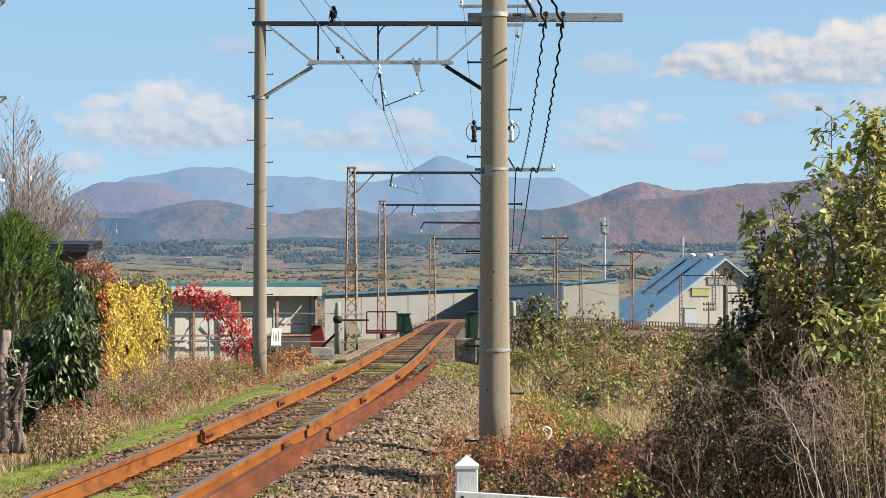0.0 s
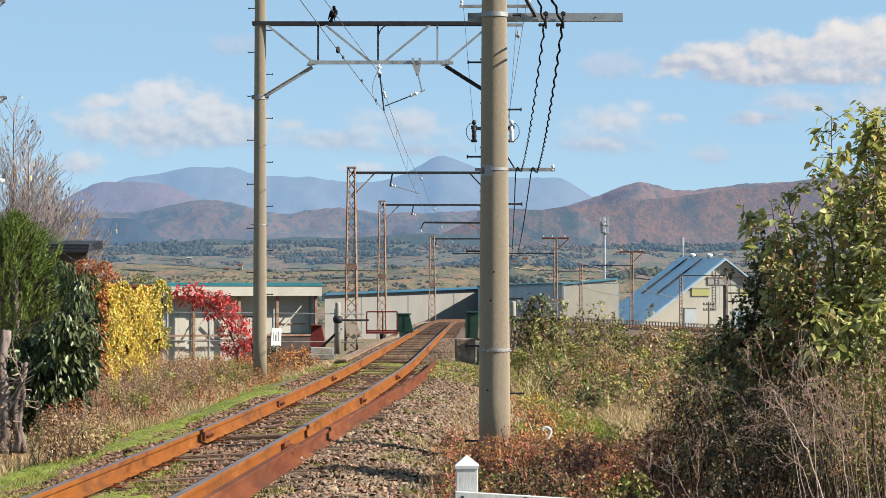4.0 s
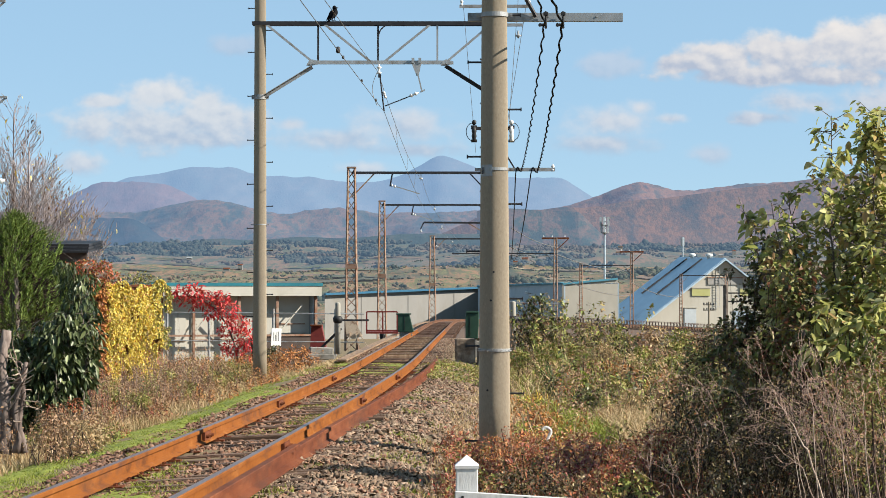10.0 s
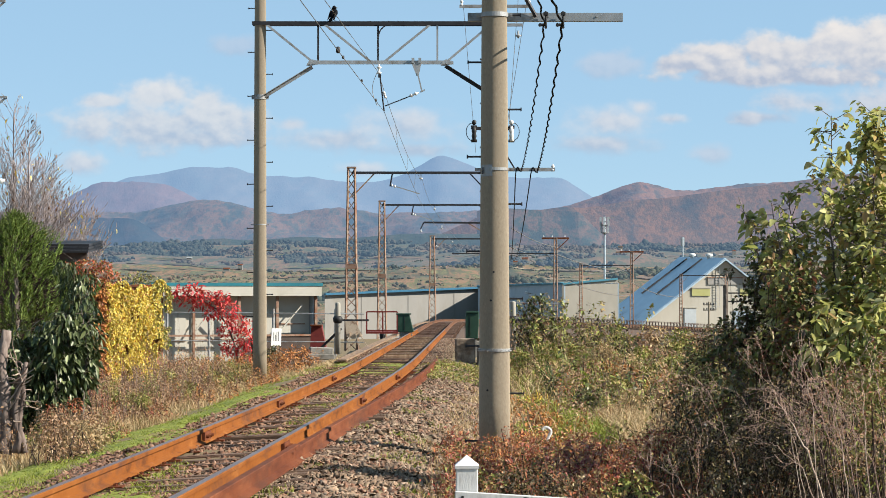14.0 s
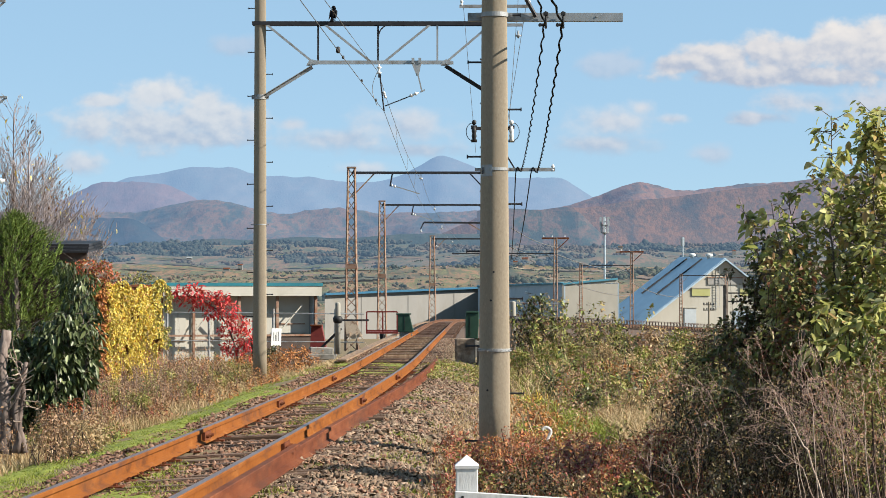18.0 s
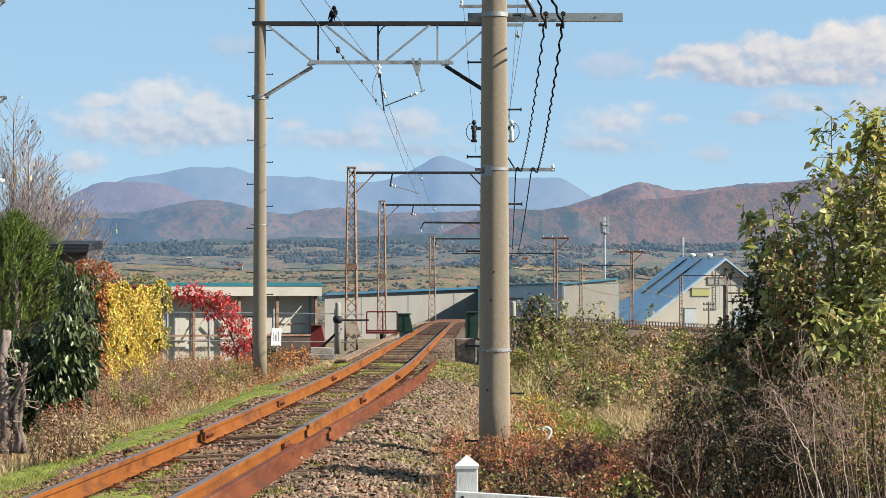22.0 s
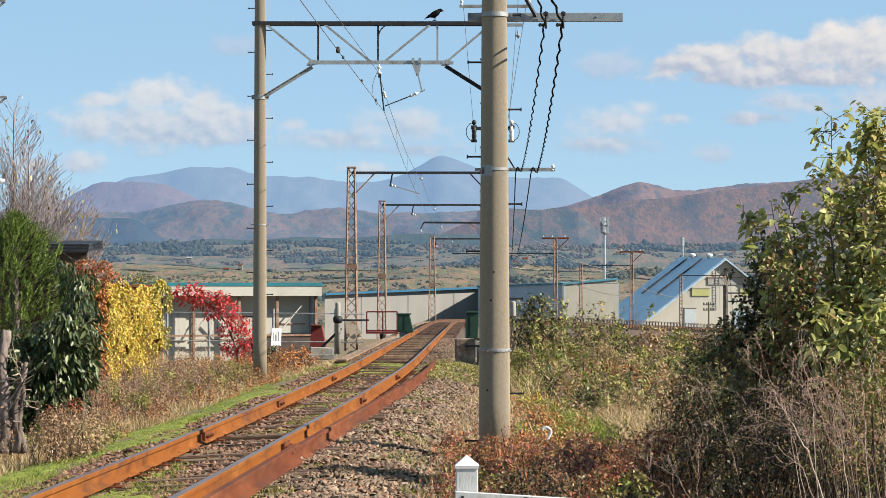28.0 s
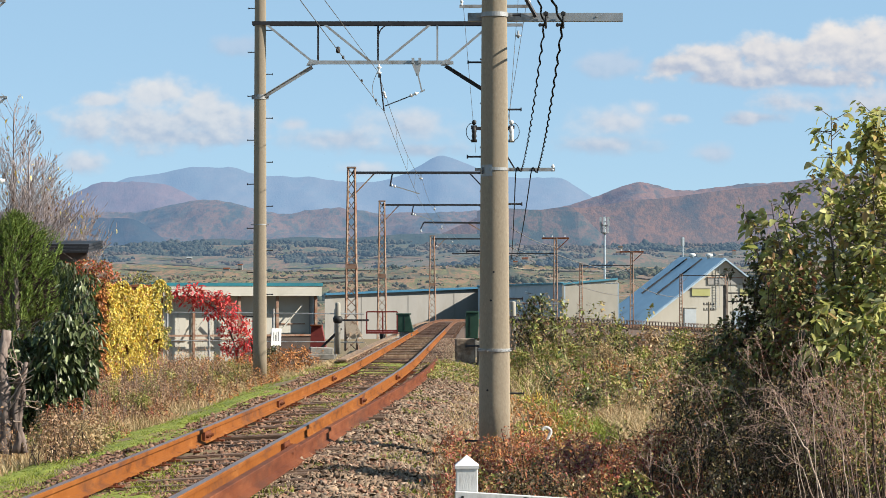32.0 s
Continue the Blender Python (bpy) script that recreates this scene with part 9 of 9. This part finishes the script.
# ---------------- ballast ----------------
def stones(n, keep, size, name, label, mat):
    y = 16.5 * (86 / 16.5) ** rng.uniform(0, 1, n)
    off = rng.uniform(-2.4, 2.9, n)
    ok = np.array([keep(float(a), float(b)) for a, b in zip(off, y)])
    y, off = y[ok], off[ok]
    n = len(y)
    x = np.array([line_x(float(b)) for b in y]) + off
    z = ground_many(x, y)
    octa = np.array([(-1, -1, -1), (1, -1, -1), (1, 1, -1), (-1, 1, -1), (-0.7, -0.8, 1), (0.8, -0.6, 1), (0.6, 0.8, 1), (-0.8, 0.7, 1)], dtype=float) * 0.46
    s = size * rng.uniform(0.35, 1.75, (n, 1, 3)) * rng.uniform(0.55, 1.25, (n, 1, 1))
    V = octa[None] * s * rng.uniform(0.55, 1.35, (n, 8, 1)) * np.array([[[1.35, 1.0, 0.46]]]) + rng.normal(0, size * 0.22, (n, 8, 3))
    V[:, 4:, 2] *= rng.uniform(0.1, 1.5, (n, 4))
    V[:, 4:, :2] *= rng.uniform(0.3, 1.0, (n, 4, 1))
    a, b = rng.uniform(0, 6.283, n), rng.uniform(-0.6, 0.6, n)
    ca, sa, cb, sb = np.cos(a), np.sin(a), np.cos(b), np.sin(b)
    R = np.stack([np.stack([ca, -sa * cb, sa * sb], 1), np.stack([sa, ca * cb, -ca * sb], 1), np.stack([0 * ca, sb, cb], 1)], 1)
    V = np.einsum("nij,nkj->nki", R, V) + np.stack([x, y, z + rng.uniform(-0.010, 0.022, n)], 1)[:, None, :]
    q = np.array([(4, 5, 6, 7), (0, 1, 5, 4), (1, 2, 6, 5), (2, 3, 7, 6), (3, 0, 4, 7)])
    bed = thing(name, (0, 0, 0), label, "gravel", kind="structure")
    shapes = []
    for k in range(6):
        c = np.array([[x[k], y[k], z[k]]])
        ob = raw_mesh("stone", V[k] - c, q, mat)
        shapes.append(ob.data)
        bpy.data.objects.remove(ob)
    near = np.argsort(np.abs(y - 20.5))[:220]
    for k in near:
        k = int(k)
        piece("stone", shapes[k % 6], bed, Matrix.Translation((x[k], y[k], z[k] + 0.012)) @ Euler((b[k] * 0.5, b[k] * 0.4, a[k])).to_matrix().to_4x4())
    rest = np.delete(V, near, 0)
    f = (np.arange(len(rest))[:, None, None] * 8 + q[None]).reshape(-1, 4)
    tagged(raw_mesh("stone", rest.reshape(-1, 3), f, mat, bed), kind="stuff")
    return bed


def deck_debris():
    """Rusty crumbs and small stones on the bridge edge."""
    n = 3000
    y = rng.uniform(56.6, 88, n)
    off = np.where(rng.uniform(0, 1, n) < 0.62, rng.uniform(0.64, 1.3, n), rng.uniform(-1.06, -0.64, n))
    P = np.array([tuple(track_point(float(b), float(a), -0.165)) for a, b in zip(off, y)])
    tetra = np.array([(1, 0, -0.5), (-0.5, 0.87, -0.5), (-0.5, -0.87, -0.5), (0, 0, 0.8)])
    V = P[:, None, :] + tetra[None] * rng.uniform(0.012, 0.032, (n, 1, 1)) * rng.uniform(0.5, 1.4, (n, 4, 3))
    q = np.array([(0, 1, 3), (1, 2, 3), (2, 0, 3), (0, 2, 1)])
    f = (np.arange(n)[:, None, None] * 4 + q[None]).reshape(-1, 3)
    tagged(raw_mesh("deck_debris", V.reshape(-1, 3), f, M_STONE), "rust-brown rubble along the bridge edge", "rubble", kind="stuff")


deck_debris()
rn = random.Random(19)
bm = box(bmesh.new(), (0, 0, 0), (0.86, 0.19, 0.035), bevel=0.004)
first = part("cross_board", bm, M_PLANK, bridge)
BOARD = first.data
bpy.data.objects.remove(first)
for k in range(16):
    y = 60 + k * 1.9 + rn.uniform(-0.7, 0.7)
    piece("cross_board", BOARD, bridge, Matrix.Translation(track_point(y, rn.uniform(-0.08, 0.08), -0.148) - BO) @ Euler((0, 0, rn.uniform(-0.12, 0.12))).to_matrix().to_4x4())


def bedded(o, y):
    """Stones lie between the sleepers rather than on them."""
    return abs(o) > 1.0 or ((y - 15) % 0.64) / 0.64 > 0.30 or y > 50 or rng.uniform() < 0.5


stones(100000, lambda o, y: 0.62 < o < 2.6 + 0.3 * noise.noise(Vector((y * 0.5, 3, 3))) and y < 55 + 3 * noise.noise(Vector((o, y, 2))) and bedded(o, y), 0.036, "ballast", "loose grey-brown ballast stones beside the rails", M_STONE)
stones(70000, lambda o, y: (abs(o) < 0.52 or (-1.5 < o < -0.62 and noise.noise(Vector((o * 1.4, y * 0.6, 52))) > -0.16 - 0.2 * smooth01((y - 23) / 4))) and noise.noise(Vector((o * 1.2, y * 0.5, 47))) > -0.45 and bedded(o, y), 0.034, "ballast", "rust-stained ballast stones between the rails", M_STONE_RUST)


# ---------------- the crow ----------------
crow = thing("crow", (0, 0, 0), "black crow perched and walking on the steel beam", "bird")


def blob(bm, stations, seg=14):
    """A body from (x, z, half-width, half-height) stations."""
    rings = []
    for x, z, w, h in stations:
        rings.append([bm.verts.new((x, w * math.cos(6.28318 * i / seg), z + h * math.sin(6.28318 * i / seg))) for i in range(seg)])
    for a, b in zip(rings, rings[1:]):
        for i in range(seg):
            bm.faces.new((a[i], a[(i + 1) % seg], b[(i + 1) % seg], b[i]))
    bm.faces.new(rings[0])
    bm.faces.new(rings[-1][::-1])
    bmesh.ops.recalc_face_normals(bm, faces=bm.faces[:])
    return bm


# body turns about the hips; the bird faces +x
BIG = 1.0
body = part("body", blob(bmesh.new(), [(-0.15, -0.005, 0.02, 0.018), (-0.10, 0.0, 0.05, 0.045), (-0.04, 0.0, 0.068, 0.064), (0.03, 0.005, 0.072, 0.068), (0.10, 0.02, 0.060, 0.058), (0.145, 0.035, 0.042, 0.045), (0.17, 0.045, 0.03, 0.034)]), M_CROW, crow, "", True)
part("tail", blob(bmesh.new(), [(-0.13, 0.0, 0.022, 0.012), (-0.20, -0.01, 0.036, 0.009), (-0.28, -0.022, 0.045, 0.006), (-0.305, -0.026, 0.03, 0.004)]), M_CROW, body, "", True)
for s in (-1, 1):
    w = part("wing", blob(bmesh.new(), [(0.11, 0.025, 0.008, 0.03), (0.06, 0.02, 0.014, 0.052), (-0.02, 0.012, 0.014, 0.050), (-0.12, 0.005, 0.010, 0.030), (-0.22, -0.005, 0.006, 0.014), (-0.25, -0.008, 0.003, 0.005)]), M_CROW, body, "", True)
    w.location = (0, s * 0.066, 0)
head = part("head", blob(bmesh.new(), [(-0.05, -0.015, 0.026, 0.028), (-0.025, 0.0, 0.035, 0.037), (0.01, 0.006, 0.037, 0.038), (0.035, 0.004, 0.028, 0.028), (0.05, 0.0, 0.016, 0.017)]), M_CROW, crow, "", True)
part("beak", blob(bmesh.new(), [(0.04, 0.0, 0.014, 0.017), (0.07, -0.001, 0.010, 0.013), (0.095, -0.006, 0.004, 0.005), (0.105, -0.010, 0.001, 0.001)], 10), M_BEAK, head, "stout black beak", True)
legs = []
for s in (-1, 1):
    bm = rod(bmesh.new(), (0, 0, 0), (0.008, 0, 0.065), 0.007, 0.008, 8)
    rod(bm, (0.008, 0, 0.06), (-0.015, 0, 0.115), 0.012, 0.020, 8)
    for ang in (-0.5, 0, 0.5, 3.14):
        rod(bm, (0, 0, 0.006), (0.045 * math.cos(ang), 0.045 * math.sin(ang), 0.004), 0.005, 0.003, 6)
    lg = part("leg", bm, M_CROW, crow)
    lg.location = (0, s * 0.03, 0)
    legs.append((lg, s))

for o in (body, head, *[l for l, _ in legs], *body.children, *head.children):
    o.data.transform(Matrix.Diagonal((BIG * 0.82, BIG * 1.02, BIG * 1.02, 1)))
PERCH_Z = EYE + 492.5 * PS + 0.004


def bird_pose(px, yaw):
    return pose((px - 784) * PS, PD - 0.09, PERCH_Z, 0, 0, yaw)


def body_pose(pitch):
    """pitch: degrees by which the breast is raised."""
    return pose(0.0, 0, 0.136, 0, -pitch, 0)


def head_pose(pitch, turn, nod=0):
    p = radians(pitch)
    r = 0.152
    return pose(r * math.cos(p + 0.25), 0, 0.136 + r * math.sin(p + 0.25), 0, -nod, turn)


def motions():
    """The crow sits upright, turns, then walks along the beam; the clouds drift."""
    # seconds, place along the beam, heading
    steps = [(0, 590, 80), (3, 590, 74), (5.5, 590, 64), (8, 590, 58), (10, 590, 52), (11, 590, 44), (12.4, 590, 56), (14, 590, 66), (16.5, 590, 80), (21.6, 590, 76), (22.1, 590, 66), (22.4, 592, 40), (22.6, 596, 8), (22.8, 598, 4), (23.0, 606, 3), (23.3, 620, 3), (23.6, 629, 5), (24.0, 641, 3), (24.5, 661, 3), (25.0, 672, 5), (25.5, 691, 0), (26.5, 725, 2), (27.5, 758, 0), (28.0, 769, 4), (28.6, 781, 2), (29.0, 789, 2), (29.5, 796, 3), (29.8, 797, 0), (30.1, 804, 2), (30.3, 809, 2), (30.5, 820, 0), (30.8, 830, 0), (31.0, 836, 0), (31.2, 850, 0), (31.5, 862, 2), (32, 871, 2)]
    walk(crow, [(t, bird_pose(x, h)) for t, x, h in steps])
    pitch = [(0, 40), (5.5, 42), (8, 44), (10, 40), (11, 34), (12.4, 40), (16.5, 40), (21.6, 40), (22.2, 40), (22.4, 34), (22.7, 20), (23.0, 18), (24.0, 22), (24.6, 26), (25.5, 8), (26.5, 18), (27.8, 26), (28.3, 8), (28.6, 22), (29.2, 24), (29.6, 8), (30.0, 6), (30.5, 4), (31.0, 14), (32, 14)]
    walk(body, [(t, body_pose(p)) for t, p in pitch])
    turns = [(0, 60, 0), (3, 50, 5), (5.8, -50, 5), (8, -50, 5), (9, -45, 5), (10, -45, 0), (11, -40, -25), (12, -45, 10), (13, -20, 15), (14, -40, 0), (16.5, 60, 0), (19, 55, 0), (21.4, 30, 10), (22.2, -30, 0)]
    rows = [(t, head_pose(64 if t != 11 else 44, tn, nod)) for t, tn, nod in turns]
    rows += [(t, head_pose(p, 0, 0 if t not in (25.5, 28.3, 29.6, 30.0) else -12)) for t, p in pitch if t > 22.3]
    walk(head, rows)
    for lg, s in legs:
        rows = [(0, pose(0, s * 0.03, 0)), (22.3, pose(0, s * 0.03, 0))]
        t, k = 22.6, 0
        while t < 31.8:
            rows.append((t, pose(0.03 * s * (1 if k % 2 else -1), s * 0.03, 0, 0, 14 * s * (1 if k % 2 else -1), 0)))
            t += 0.25
            k += 1
        rows.append((32, pose(0, s * 0.03, 0)))
        walk(lg, rows)
    for ob, (dx, dz) in CLOUDS:
        p = ob.location.copy()
        walk(ob, [(0, Matrix.Translation(p)), (32, Matrix.Translation(p + Vector((dx, 0, dz))))])


motions()
